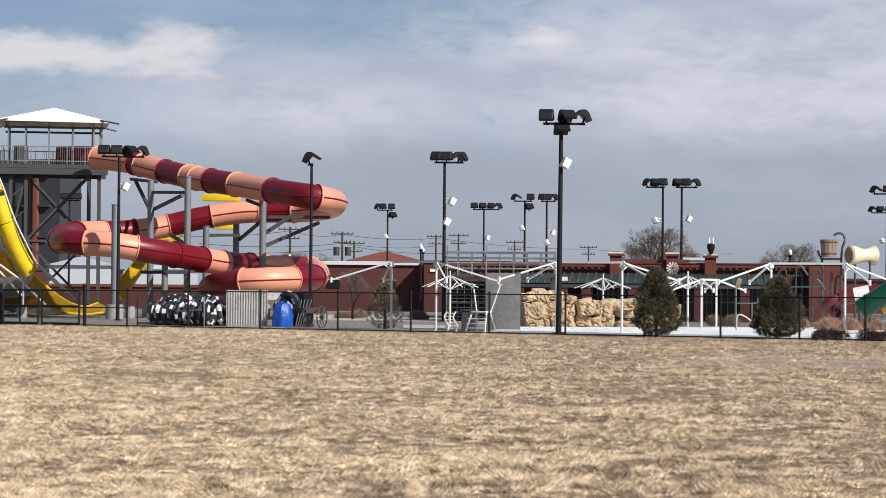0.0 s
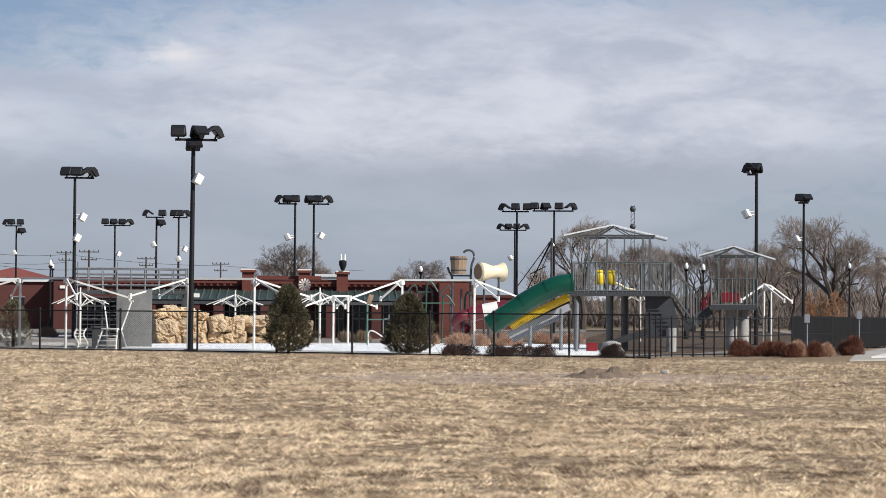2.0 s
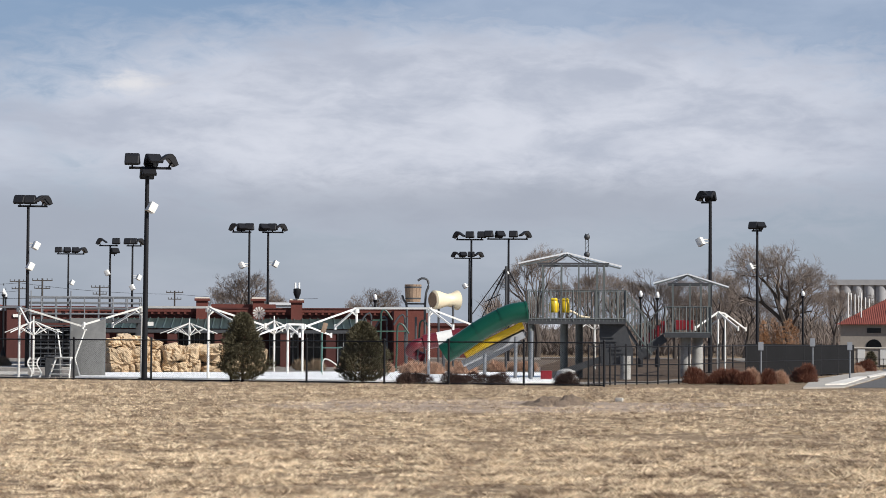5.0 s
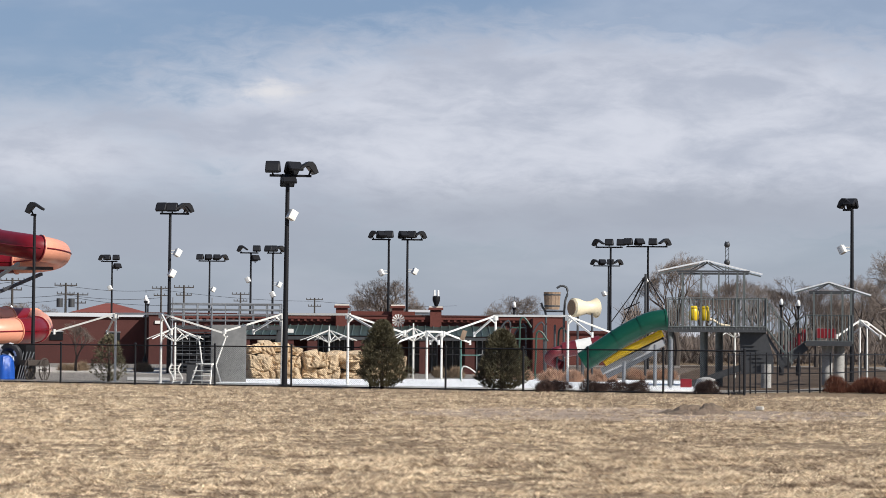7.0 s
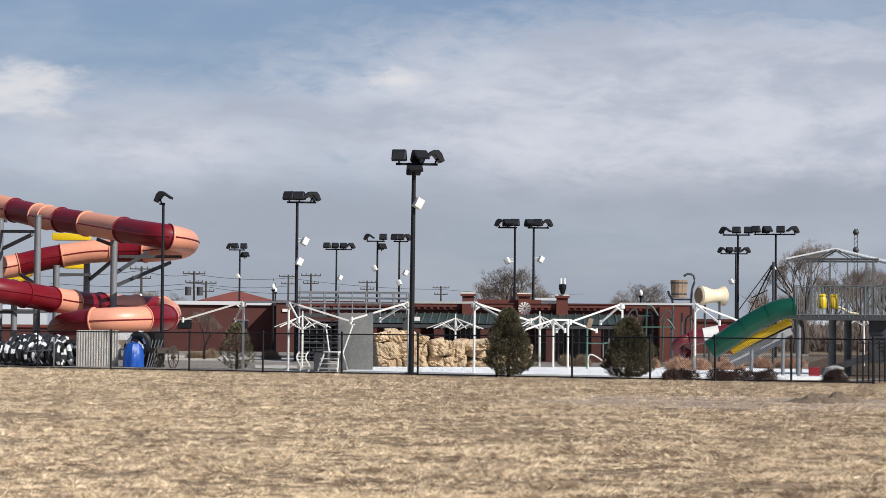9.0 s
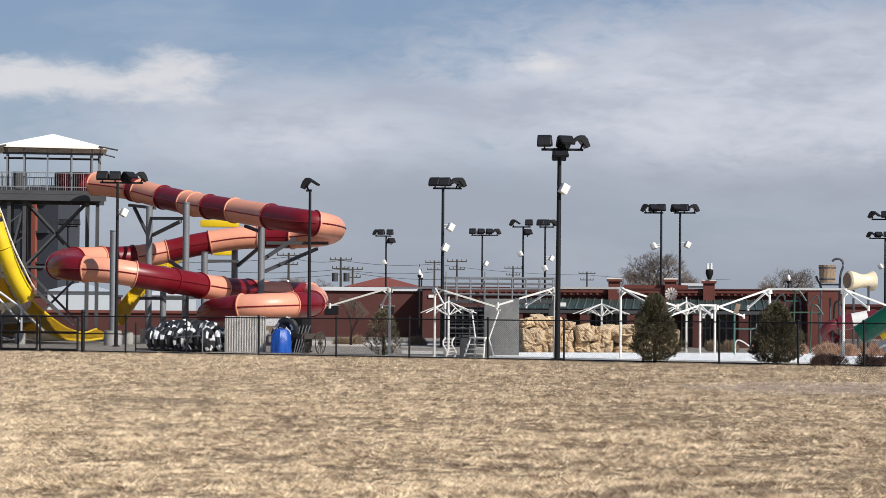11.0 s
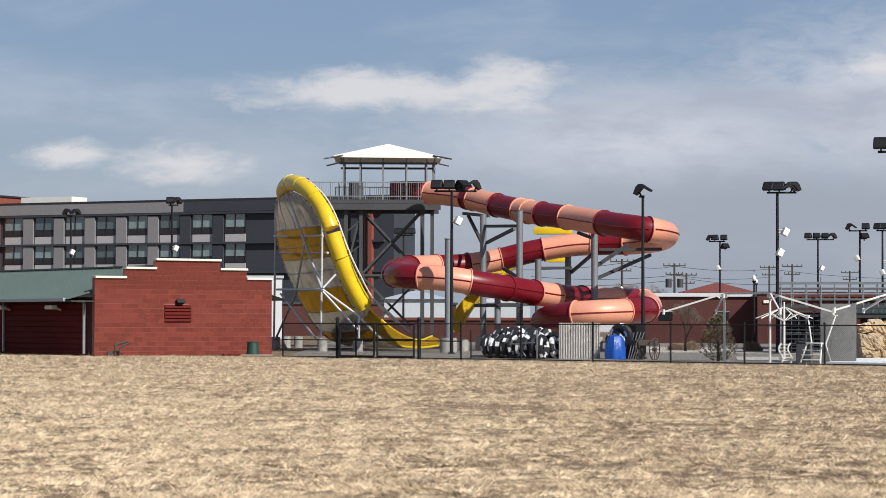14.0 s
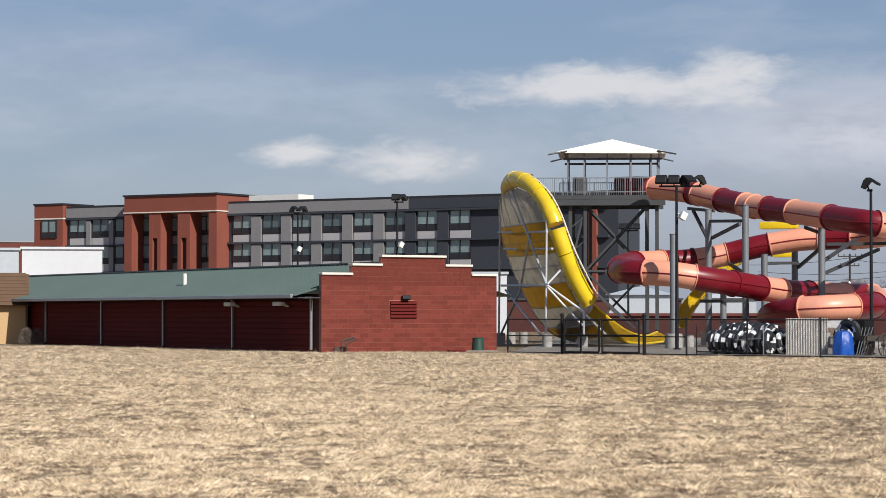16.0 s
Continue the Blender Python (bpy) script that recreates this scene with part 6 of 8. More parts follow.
for x in (891, 911):
    bm = bmesh.new()
    lathe(bm, [(0.15, 0), (0.19, 0.06), (0.19, 0.34), (0.15, 0.44), (0.17, 0.5), (0.1, 0.56)], 18, ((x - 932) * u, 0.8, DZ + 0.34))
    part("water_toy", bm, M_YELLOW, play, "yellow water toy")
bm = bmesh.new()
sweep(bm, [q for q, _ in smooth_path([Vector(((x - 932) * u, 0.9, z)) for x, z in ((914, DZ + 0.42), (925, DZ + 0.36), (938, DZ + 0.2), (955, DZ + 0.14))], 0.1)], 0.05, 8)
part("toy_arm", bm, M_CREAM, play, "bent pale yellow arm")

T2 = ((21.84, 96.56, 0.00))
play2 = thing("play_tower", T2, bearing_of(T2), "smaller galvanised play tower with red panels on concrete piers", "play structure")
u2 = 99 / 4267.0
D2, R2, B2 = 1.75, 2.91, 3.85
XL2, XR2 = (1088 - 1127) * u2, (1168 - 1127) * u2
bm = bmesh.new()
box(bm, (0, 1.2, D2), (XR2 - XL2, 2.6, 0.2))
part("deck", bm, M_STEEL_DARK, play2, smooth=False)
rail_run(play2, (XL2, 0), (XR2, 0), D2, R2)
rail_run(play2, (XL2, 2.4), (XR2, 2.4), D2, R2)
rail_run(play2, (XR2, 0), (XR2, 2.4), D2, R2)
for x, y in product((XL2 + 0.3, 0.1, XR2 - 0.4, XR2 - 0.05), (0.05, 2.3)):
    bm = bmesh.new()
    span(bm, (x, y, D2), (x, y, B2), 0.07, 0.07, up=(0, 1, 0))
    part("roof_post", bm, M_PLAY, play2, smooth=False)
gable_frame(play2, XL2 + 0.2, XR2, 0.05, 2.3, B2, 0.0, 4.25, (1067 - 1127) * u2, (1200 - 1127) * u2, 3.87, 3.72)
bm = bmesh.new()
box(bm, ((1122 - 1127) * u2, 0.9, D2 + 0.42), (0.78, 0.08, 0.4), bevel=0.02)
part("red_panel", bm, M_RED_PLASTIC, play2, smooth=False)
for k in range(5):
    bm = bmesh.new()
    box(bm, ((1050 + k * 8.5 - 1127) * u2, 0.5, D2 + 0.32 - 0.16 * (4 - k)), (0.15, 0.06, 0.5), bevel=0.01)
    part("red_panel", bm, M_RED_PLASTIC, play2, smooth=False)
rail_run(play2, (XL2, 0.2), (XL2 - 1.1, 0.2), D2, R2, 0.12, slope=-0.75)
bm = bmesh.new()
span(bm, (XL2, 0.2, D2 - 0.1), (XL2 - 1.1, 0.2, D2 - 0.9), 0.08, 0.35)
part("stringer", bm, M_STEEL_DARK, play2, smooth=False)
for x in ((1124 - 1127) * u2, (1145 - 1127) * u2):
    bm = bmesh.new()
    rod(bm, (x, 0.8 + x, 0), (x, 0.8 + x, D2 - 0.1), 0.22, n=20)
    part("pier", bm, M_CONC, play2, "round concrete pier")

SL = ((12.47, 88.63, 0.00))
slide_g = thing("open_slide", SL, 0, "green tube slide with yellow and grey chutes beside it", "slide")
sr_ = rel(SL)
pts = [p for p, _ in smooth_path([sr_((14.16, 90.00, 2.60)), sr_((13.68, 90.00, 2.54)), sr_((13.25, 90.05, 2.37)), sr_((12.54, 90.15, 1.98)), sr_((11.82, 90.25, 1.49)), sr_((11.07, 90.40, 0.99))], 0.2)]
bm = bmesh.new()
sweep(bm, pts, 0.385, 28)
part("tube", bm, M_GREEN_SLIDE, slide_g, "glossy green slide tube")
for f in (0.0, 0.28, 0.62, 0.99):
    i = int(f * (len(pts) - 2))
    bm = bmesh.new()
    sweep(bm, [pts[i], pts[i].lerp(pts[i + 1], 0.3)], 0.41, 28, caps=False)
    part("flange", bm, M_GREEN_SLIDE, slide_g)
for name, m, a in (("yellow_chute", M_YELLOW, (sr_((14.04, 90.40, 2.18)), sr_((13.02, 90.50, 1.67)), sr_((11.85, 90.60, 1.03)))),
                   ("grey_chute", M_GREY_PLASTIC, (sr_((14.21, 91.20, 1.90)), sr_((13.12, 91.20, 1.32)), sr_((11.99, 91.20, 0.76))))):
    bm = bmesh.new()
    sweep(bm, [p for p, _ in smooth_path(a, 0.3)], 0.24, 10, arc=(170, 370))
    bmesh.ops.solidify(bm, geom=bm.faces[:], thickness=0.03)
    part(name, bm, m, slide_g)
for k, (y, z) in enumerate(((90.95, -0.12), (91.9, -0.35))):
    bm = bmesh.new()
    span(bm, sr_((14.21, y, 1.86 + z)), sr_((11.85 + 0.3 * k, y, 0.70 + z * 0.7)), 0.05, 0.26)
    part("side_board", bm, M_GREY_PLASTIC, slide_g, "grey side board", smooth=False)
for a, b in (((12.46, 89.13, 1.02), (12.44, 89.14, 0.00)), ((13.75, 89.96, 1.66), (13.73, 89.96, 0.00)), ((14.02, 87.89, 1.88), (14.00, 87.89, 0.00))):
    bm = bmesh.new()
    rod(bm, sr_(a), sr_(b), 0.07, n=10)
    part("leg", bm, M_GALV, slide_g)

# ---- tipping barrel, bone shape, striped tube ----
BK = ((11.87, 107.35, 0.00))
bucket = thing("tipping_barrel", BK, bearing_of(BK), "wooden tipping water barrel on a dark bent frame", "water toy")
zb = 3.18
for i in range(14):
    bm = bmesh.new()
    a = 2 * math.pi * i / 14
    span(bm, (-0.13 + 0.31 * math.cos(a), 0.31 * math.sin(a), zb), (-0.13 + 0.36 * math.cos(a), 0.36 * math.sin(a), zb + 0.78), 0.15, 0.04, up=(math.cos(a), math.sin(a), 0))
    part("stave", bm, M_BARREL, bucket, smooth=False)
for z, r in ((0.12, 0.345), (0.62, 0.375)):
    bm = bmesh.new()
    lathe(bm, [(r, z), (r + 0.01, z + 0.01), (r + 0.01, z + 0.06), (r, z + 0.07)], 24, (-0.13, 0, zb))
    part("hoop", bm, M_STEEL_DARK, bucket)
bm = bmesh.new()
sweep(bm, [p for p, _ in smooth_path([Vector(v) for v in ((0.42, 0, 0.3), (0.42, 0, zb), (0.55, 0, zb + 0.7), (0.5, 0, zb + 1.0), (0.25, 0, zb + 1.06), (0.08, 0, zb + 0.95))], 0.1)], 0.05, 8)
sweep(bm, [p for p, _ in smooth_path([Vector(v) for v in ((-0.45, 0, 0.3), (-0.4, 0, zb - 0.4), (-0.55, 0, zb + 0.1), (-0.62, 0, zb + 0.3))], 0.1)], 0.05, 8)
span(bm, (-0.5, 0, zb - 0.08), (0.45, 0, zb - 0.08), 0.08, 0.08)
part("frame", bm, M_STEEL_DARK, bucket)
for k in range(3):
    bm = bmesh.new()
    lathe(bm, [(0.3 - k * 0.05, 0), (0.3 - k * 0.05, 0.3)], 14, (-0.2 + 0.3 * k, 0.3 * k, 0))
    rod(bm, (-0.4 + 0.4 * k, 0.1, 0), (-0.4 + 0.4 * k, 0.1, 2.2 + 0.3 * k), 0.05)
    part("base_post", bm, M_STEEL_DARK, bucket)

BN = ((13.18, 107.19, 0.00))
bone = thing("spool_sign", BN, bearing_of(BN), "cream spool-shaped fibreglass play feature", "water toy")
zc = 3.27
bm = bmesh.new()
prof = [(0.0, -0.72), (0.36, -0.72), (0.43, -0.66), (0.41, -0.4), (0.32, -0.1), (0.285, 0.12), (0.32, 0.36), (0.41, 0.58), (0.45, 0.66), (0.36, 0.62), (0.25, 0.5)]
lathe(bm, [(max(r * 1.0, 0.01), z * 0.85) for r, z in prof], 24)
SPOOL_TURN = Matrix.Rotation(radians(33), 3, "Z") @ Matrix.Rotation(radians(90), 3, "Y")
bmesh.ops.scale(bm, verts=bm.verts[:], vec=(1, 1, 1.1))
bmesh.ops.rotate(bm, verts=bm.verts[:], cent=(0, 0, 0), matrix=SPOOL_TURN)
bmesh.ops.translate(bm, verts=bm.verts[:], vec=(0, 0, zc))
part("spool", bm, M_CREAM, bone)
bm = bmesh.new()
lathe(bm, [(0.34, -0.70), (0.34, -0.67)], 24)
bmesh.ops.rotate(bm, verts=bm.verts[:], cent=(0, 0, 0), matrix=SPOOL_TURN)
bmesh.ops.translate(bm, verts=bm.verts[:], vec=(0, 0, zc))
part("end_cap", bm, M_BARREL, bone, "brown end disc")
for x in (-0.3, 0.35):
    bm = bmesh.new()
    rod(bm, (x, 0, 0), (x, 0, zc - 0.25), 0.05)
    part("post", bm, M_STEEL_DARK, bone)

ST = ((12.62, 103.23, 0.00))
st = thing("striped_tube", ST, bearing_of(ST), "short red and white striped play tube", "water toy")
zs = 1.61
for x0, x1, m in ((-0.85, -0.25, M_MAROON), (-0.25, 0.4, M_WHITE), (0.4, 0.75, M_MAROON)):
    bm = bmesh.new()
    rod(bm, (x0, 0, zs - 0.06 + x0 * 0.2), (x1, 0, zs - 0.06 + x1 * 0.2), 0.33, n=20)
    part("tube_length", bm, m, st)
bm = bmesh.new()
sweep(bm, [p for p, _ in smooth_path([Vector(v) for v in ((-0.8, 0, zs - 0.2), (-1.25, -0.2, zs - 0.35), (-1.45, 0.0, zs - 0.6), (-1.2, 0.3, zs - 0.75), (-0.9, 0.2, zs - 0.9))], 0.1)], 0.22, 14)
part("spiral", bm, M_MAROON, st)
bm = bmesh.new()
rod(bm, (0, 0.1, 0), (0, 0.1, zs - 0.2), 0.07)
rod(bm, (-1.1, 0.1, 0), (-1.1, 0.1, zs - 0.5), 0.06)
part("post", bm, M_STEEL_DARK, st)

# rope net mast and its stays
RM = ((16.17, 108.81, 0.00))
net = thing("rope_net", RM, 0, "dark ropes stayed from a mast beside the slide", "climbing net")
nr = rel(RM)
for a, b in (((16.17, 108.80, 4.81), (14.37, 107.04, 2.65)), ((16.17, 108.80, 4.81), (15.37, 110.94, 2.56)), ((16.18, 108.80, 4.73), (15.68, 110.90, 3.21)), ((16.23, 108.80, 4.68), (15.58, 107.88, 3.43)),
             ((16.17, 108.80, 4.81), (17.30, 110.66, 3.49)), ((15.50, 110.92, 3.26), (16.05, 109.83, 3.59))):
    bm = bmesh.new()
    rod(bm, nr(a), nr(b), 0.025, n=5)
    part("rope", bm, M_BLACK, net)
bm = bmesh.new()
rod(bm, (0, 0, 0), nr((16.17, 108.80, 4.86)), 0.06, n=8)
part("mast", bm, M_STEEL_DARK, net)

# bent pipes of the spray play area
SPR = ((10.54, 107.48, 0.00))
spray = thing("spray_pipes", SPR, 0, "cluster of grey-green bent spray pipes", "water toy")
sp = rel(SPR)
for k, (a, top) in enumerate((((9.69, 106.56, 0.00), (9.79, 106.55, 2.55)), ((10.24, 107.51, 0.00), (10.34, 107.50, 2.72)), ((10.71, 108.47, 0.00), (10.66, 108.48, 2.42)), ((10.89, 106.44, 0.00), (10.97, 106.44, 2.11)),
                              ((11.42, 107.39, 0.00), (11.37, 107.40, 2.50)), ((12.03, 108.33, 0.00), (12.18, 108.32, 2.26)))):
    bm = bmesh.new()
    a, top = sp(a), sp(top)
    bend = Vector((0.35 if k % 2 else -0.35, 0, -0.25))
    sweep(bm, [q for q, _ in smooth_path([a, a.lerp(top, 0.6), top, top + bend * 0.6 + Vector((0, 0, 0.2)), top + bend * 1.4], 0.15)], 0.045, 7)
    part("pipe", bm, M_BIN if k % 2 else M_STEEL_DARK, spray)
bm = bmesh.new()
span(bm, sp((9.72, 106.56, 1.85)), sp((11.45, 107.39, 1.87)), 0.06, 0.06)
span(bm, sp((9.84, 106.55, 2.35)), sp((10.66, 108.48, 2.37)), 0.06, 0.06)
part("crossbar", bm, M_BIN, spray, smooth=False)

# white wind wheel, paddle post and pool handrail before the porch
WW = (5.07, 112.0, 0.0)
wheel = thing("wind_wheel", WW, bearing_of(WW), "white many-bladed wind wheel on a slim post", "wind wheel")
bm = bmesh.new()
rod(bm, (0, 0.08, 0), (0, 0.08, 2.7), 0.035, n=8)
part("post", bm, M_STEEL_DARK, wheel)
bm = bmesh.new()
rod(bm, (0, -0.03, 2.68), (0, 0.1, 2.68), 0.05, n=10)
part("hub", bm, M_STEEL_DARK, wheel)
for k in range(12):
    a = 2 * math.pi * k / 12
    d, e = Vector((math.cos(a), 0, math.sin(a))), Vector((-math.sin(a), 0, math.cos(a)))
    bm = bmesh.new()
    o = Vector((0, -0.02, 2.68))
    q = [o + d * 0.06 - e * 0.012, o + d * 0.29 - e * 0.055 + Vector((0, 0.03, 0)), o + d * 0.29 + e * 0.045 - Vector((0, 0.03, 0)), o + d * 0.06 + e * 0.012]
    bm.faces.new([bm.verts.new(v) for v in q])
    bmesh.ops.solidify(bm, geom=bm.faces[:], thickness=0.006)
    part("blade", bm, M_WHITE, wheel, smooth=False)
PP = (7.14, 100.0, 0.0)
paddle = thing("paddle_post", PP, bearing_of(PP), "faded teal post with a brown paddle on top", "water toy")
bm = bmesh.new()
rod(bm, (0, 0, 0), (0, 0, 1.75), 0.035, n=8)
rod(bm, (0, 0, 1.15), (0.8, 0, 1.15), 0.025, n=6)
part("post", bm, M_TEAL, paddle)
bm = bmesh.new()
box(bm, (0.1, 0, 1.98), (0.2, 0.05, 0.42), ry=18, bevel=0.02)
part("paddle", bm, M_BARREL, paddle)
PR = (7.1, 96.0, 0.0)
grab = thing("pool_handrail", PR, bearing_of(PR), "pair of bent white handrails at the pool edge", "handrail")
for y in (0.0, 0.5):
    bm = bmesh.new()
    sweep(bm, [q for q, _ in smooth_path([Vector((-0.2, y, 0)), Vector((-0.2, y, 0.6)), Vector((-0.05, y, 0.72)), Vector((0.3, y, 0.52)), Vector((0.45, y, 0.3)), Vector((0.45, y, 0))], 0.06)], 0.024, 8)
    part("rail", bm, M_WHITE, grab)

# small red bin and rock under the play tower
bm = bmesh.new()
box(bm, (0, 0, 0.2), (0.42, 0.4, 0.4), bevel=0.03)
solid("red_bin", bm, M_RED_PLASTIC, (14.71, 88.71, 0.00), 9, "small red plastic bin under the play tower", "bin")
bm = bmesh.new()
lathe(bm, [(0.55, 0), (0.5, 0.12), (0.34, 0.3), (0.3, 0.42), (0.1, 0.5)], 14)
for v in bm.verts:
    v.co += Vector((noise.noise(v.co * 3), noise.noise(v.co * 3 + Vector((9, 0, 0))), 0)) * 0.08
solid("pale_boulder", bm, M_CONC, (15.14, 86.85, 0.00), 0, "pale rounded boulder under the play tower", "rock")

# ---- trees in winter ----


def bare_tree(seed, h, spread, levels=7, trunk_r=0.26):
    """Trunk and limbs as tapered tubes, and a crown of many fine twigs."""
    rnd = random.Random(seed)
    t = thing("bare_tree", (0, 0, 0), 0, "bare spreading winter tree", "tree", "bare winter trees")
    lv, lf, tv, tf = [], [], [], []

    def tube(a, b, r0, r1, n, V, F):
        d = (b - a).normalized()
        x = d.orthogonal().normalized()
        y = d.cross(x)
        i = len(V)
        for p, r in ((a, r0), (b, r1)):
            for k in range(n):
                q = 2 * math.pi * k / n
                V.append(tuple(p + x * (r * math.cos(q)) + y * (r * math.sin(q))))
        for k in range(n):
            F.append((i + k, i + (k + 1) % n, i + n + (k + 1) % n, i + n + k))

    def grow(p, d, L, r, lev):
        bend = Vector((rnd.gauss(0, 0.16), rnd.gauss(0, 0.16), rnd.gauss(0.05, 0.1)))
        m = p + d * L * 0.5
        d2 = (d + bend).normalized()
        e = m + d2 * L * 0.5
        big = lev < 3
        V, F = (lv, lf) if big else (tv, tf)
        n = 7 if lev == 0 else 5 if big else 3
        if lev < 5:
            tube(p, m, r, r * 0.86, n, V, F)
            tube(m, e, r * 0.86, r * 0.7, n, V, F)
        else:
            tube(p, e, r, r * 0.6, 3, V, F)
        if lev == levels:
            return
        kids = rnd.choice((3, 4)) if lev < 2 else 3 if lev < levels - 2 else 4 if lev < levels - 1 else 5
        for k in range(kids):
            a = 2 * math.pi * (k + rnd.random() * 0.7) / kids
            x = d2.orthogonal().normalized()
            y = d2.cross(x)
            tilt = rnd.uniform(0.35, 0.85) * spread
            nd = (d2 * math.cos(tilt) + (x * math.cos(a) + y * math.sin(a)) * math.sin(tilt) + Vector((0, 0, 0.13))).normalized()
            start = e if k < 2 else p.lerp(e, rnd.uniform(0.55, 0.95))
            grow(start, nd, L * rnd.uniform(0.6, 0.8), max(r * rnd.uniform(0.46, 0.64), 0.005), lev + 1)

    grow(Vector((0, 0, -0.1)), Vector((rnd.gauss(0, 0.05), rnd.gauss(0, 0.05), 1)).normalized(), h * 0.26, trunk_r, 0)
    me = mesh_from("trunk", lv, lf, M_BARK)
    ob = new("trunk", me)
    ob.parent = t
    me = mesh_from("crown", tv, tf, M_TWIG)
    ob = new("crown", me)
    ob.parent = t
    return t


KINDS = [bare_tree(3, 9.0, 1.15), bare_tree(11, 9.0, 0.8, trunk_r=0.22), bare_tree(23, 9.0, 1.0, trunk_r=0.26)]
TREES = (((43.2, 159.46, 0.00), 0, 0.95, 40), ((35.73, 171.31, 0.00), 2, 0.72, 10), ((35.44, 181.57, 0.00), 1, 0.68, 80), ((29.56, 182.62, 0.00), 1, 0.92, 200), ((33.94, 197.10, 0.00), 2, 0.78, 33),
         ((38.30, 206.48, 0.00), 1, 0.80, 150), ((38.81, 175.77, 0.00), 1, 0.66, 100), ((40.20, 173.40, 0.00), 2, 0.62, 260), ((40.48, 167.17, 0.00), 1, 0.70, 300), ((46.25, 184.28, 0.00), 2, 0.66, 12),
         ((55.69, 192.09, 0.00), 1, 0.62, 77), ((56.62, 202.22, 0.00), 2, 0.7, 170), ((8.12, 204.84, 0.00), 0, 0.84, 140), ((7.06, 219.89, 0.00), 2, 0.72, 20), ((10.43, 214.75, 0.00), 2, 0.66, 90), ((19.78, 219.11, 0.00), 0, 0.72, 240), ((19.76, 229.15, 0.00), 2, 0.6, 40),
         ((47.08, 235.34, 0.00), 0, 0.7, 55), ((50.90, 224.30, 0.00), 0, 0.75, 199), ((59.61, 232.48, 0.00), 0, 0.7, 18), ((95.16, 315.98, 0.00), 2, 0.9, 18), ((43.9, 162.49, 0.00), 0, 0.8, 160), ((30.39, 192.62, 0.00), 2, 0.6, 80),
         ((-10.6, 121.5, 0.0), 1, 0.27, 33), ((-218.70, 449.63, 0.00), 0, 1.5, 61), ((-44.84, 417.60, 0.00), 0, 0.95, 61), ((-40.43, 397.95, 0.00), 2, 0.8, 161), ((-48.16, 417.23, 0.00), 2, 0.8, 16))
for i, (p, k, s, turn) in enumerate(TREES):
    s = s * (1.3 if i == 0 else 1.28)
    if i in (0, 1, 2):
        t = KINDS[k]
        t.matrix_world = pose(p[0], p[1], 0, 0, 0, turn)
    else:
        t = copy_thing(KINDS[k], pose(p[0], p[1], 0, 0, 0, turn))
    t.scale = (s, s, s)

# undergrowth behind the play towers, too fine to count
rnd = random.Random(77)
pts, nrm = [], []
for _ in range(6000):
    b = radians(rnd.uniform(8.0, 16.9))
    d = rnd.uniform(205, 250)
    z = rnd.random() ** 1.6 * (2.9 + 1.2 * math.sin(b * 60) + 0.8 * math.sin(b * 143))
    pts.append(Vector((d * math.sin(b), d * math.cos(b), max(0.0, z))))
    nrm.append(Vector((rnd.gauss(0, 0.3), rnd.gauss(0, 0.3), 1.2)))
tagged(new("thicket", tuft_mesh("thicket", pts, nrm, 1.5, rnd, M_TWIG, 4, 0.025)), "grey-brown bare undergrowth under the far trees", "undergrowth", kind="stuff")
p = (38.37, 145.01, 0.00)
shrub(p, 3.6, 3.4, 90, mat("russet_oak_leaves", (0.33, 0.17, 0.08), 0.9, 0, 0.4, 3.0), "low tree that keeps its russet dead leaves", 2600, 0.22, d=1.5)

# ---- utility poles and wires ----
UP = (((-22.87, 248.95, 7.41)), ((-23.37, 268.99, 6.80)), ((-15.82, 299.58, 8.26)), ((3.46, 329.98, 7.55)), ((-26.54, 233.50, 7.48)), ((-12.15, 279.74, 7.97)), ((-6.44, 319.94, 8.00)))
for top in UP:
    b = bearing_of(top)
    t = thing("utility_pole", (top[0], top[1], 0), b, "wooden utility pole with crossarms", "utility pole", "utility poles")
    bm = bmesh.new()
    rod(bm, (0, 0, 0), (0, 0, top[2]), 0.14, 0.1, 8)
    part("mast", bm, M_WOOD_POLE, t)
    for dz, w in ((0.25, 1.15), (1.15, 0.9)):
        bm = bmesh.new()
        box(bm, (0, 0, top[2] - dz), (w * 2, 0.1, 0.11))
        for k in (-1, -0.5, 0.5, 1):
            rod(bm, (k * w * 0.95, 0, top[2] - dz), (k * w * 0.95, 0, top[2] - dz + 0.25), 0.05, n=6)
        part("crossarm", bm, M_WOOD_POLE, t, smooth=False)
    if top == UP[0]:
        for k in (-0.6, 0.6):
            bm = bmesh.new()
            rod(bm, (k, -0.2, top[2] - 2.5), (k, -0.2, top[2] - 1.6), 0.32, n=12)
            part("transformer", bm, M_STEEL_DARK, t)
WIRES = (((-39.61, 231.64, 6.56), (-26.54, 233.50, 7.09)), ((-26.54, 233.50, 7.09), (-22.87, 248.95, 7.12)), ((-22.87, 248.95, 7.12), (-15.82, 299.58, 7.84)),
         ((-15.82, 299.58, 7.84), (3.46, 329.98, 7.09)), ((-22.86, 248.95, 6.18), (-15.81, 299.58, 6.86)), ((-35.26, 232.34, 5.77), (-22.86, 248.95, 6.18)),
         ((3.46, 329.98, 7.09), (27.79, 399.03, 7.68)), ((-37.80, 257.24, 5.29), (-23.37, 268.99, 6.17)), ((-23.37, 268.99, 6.17), (-12.14, 279.74, 5.74)))
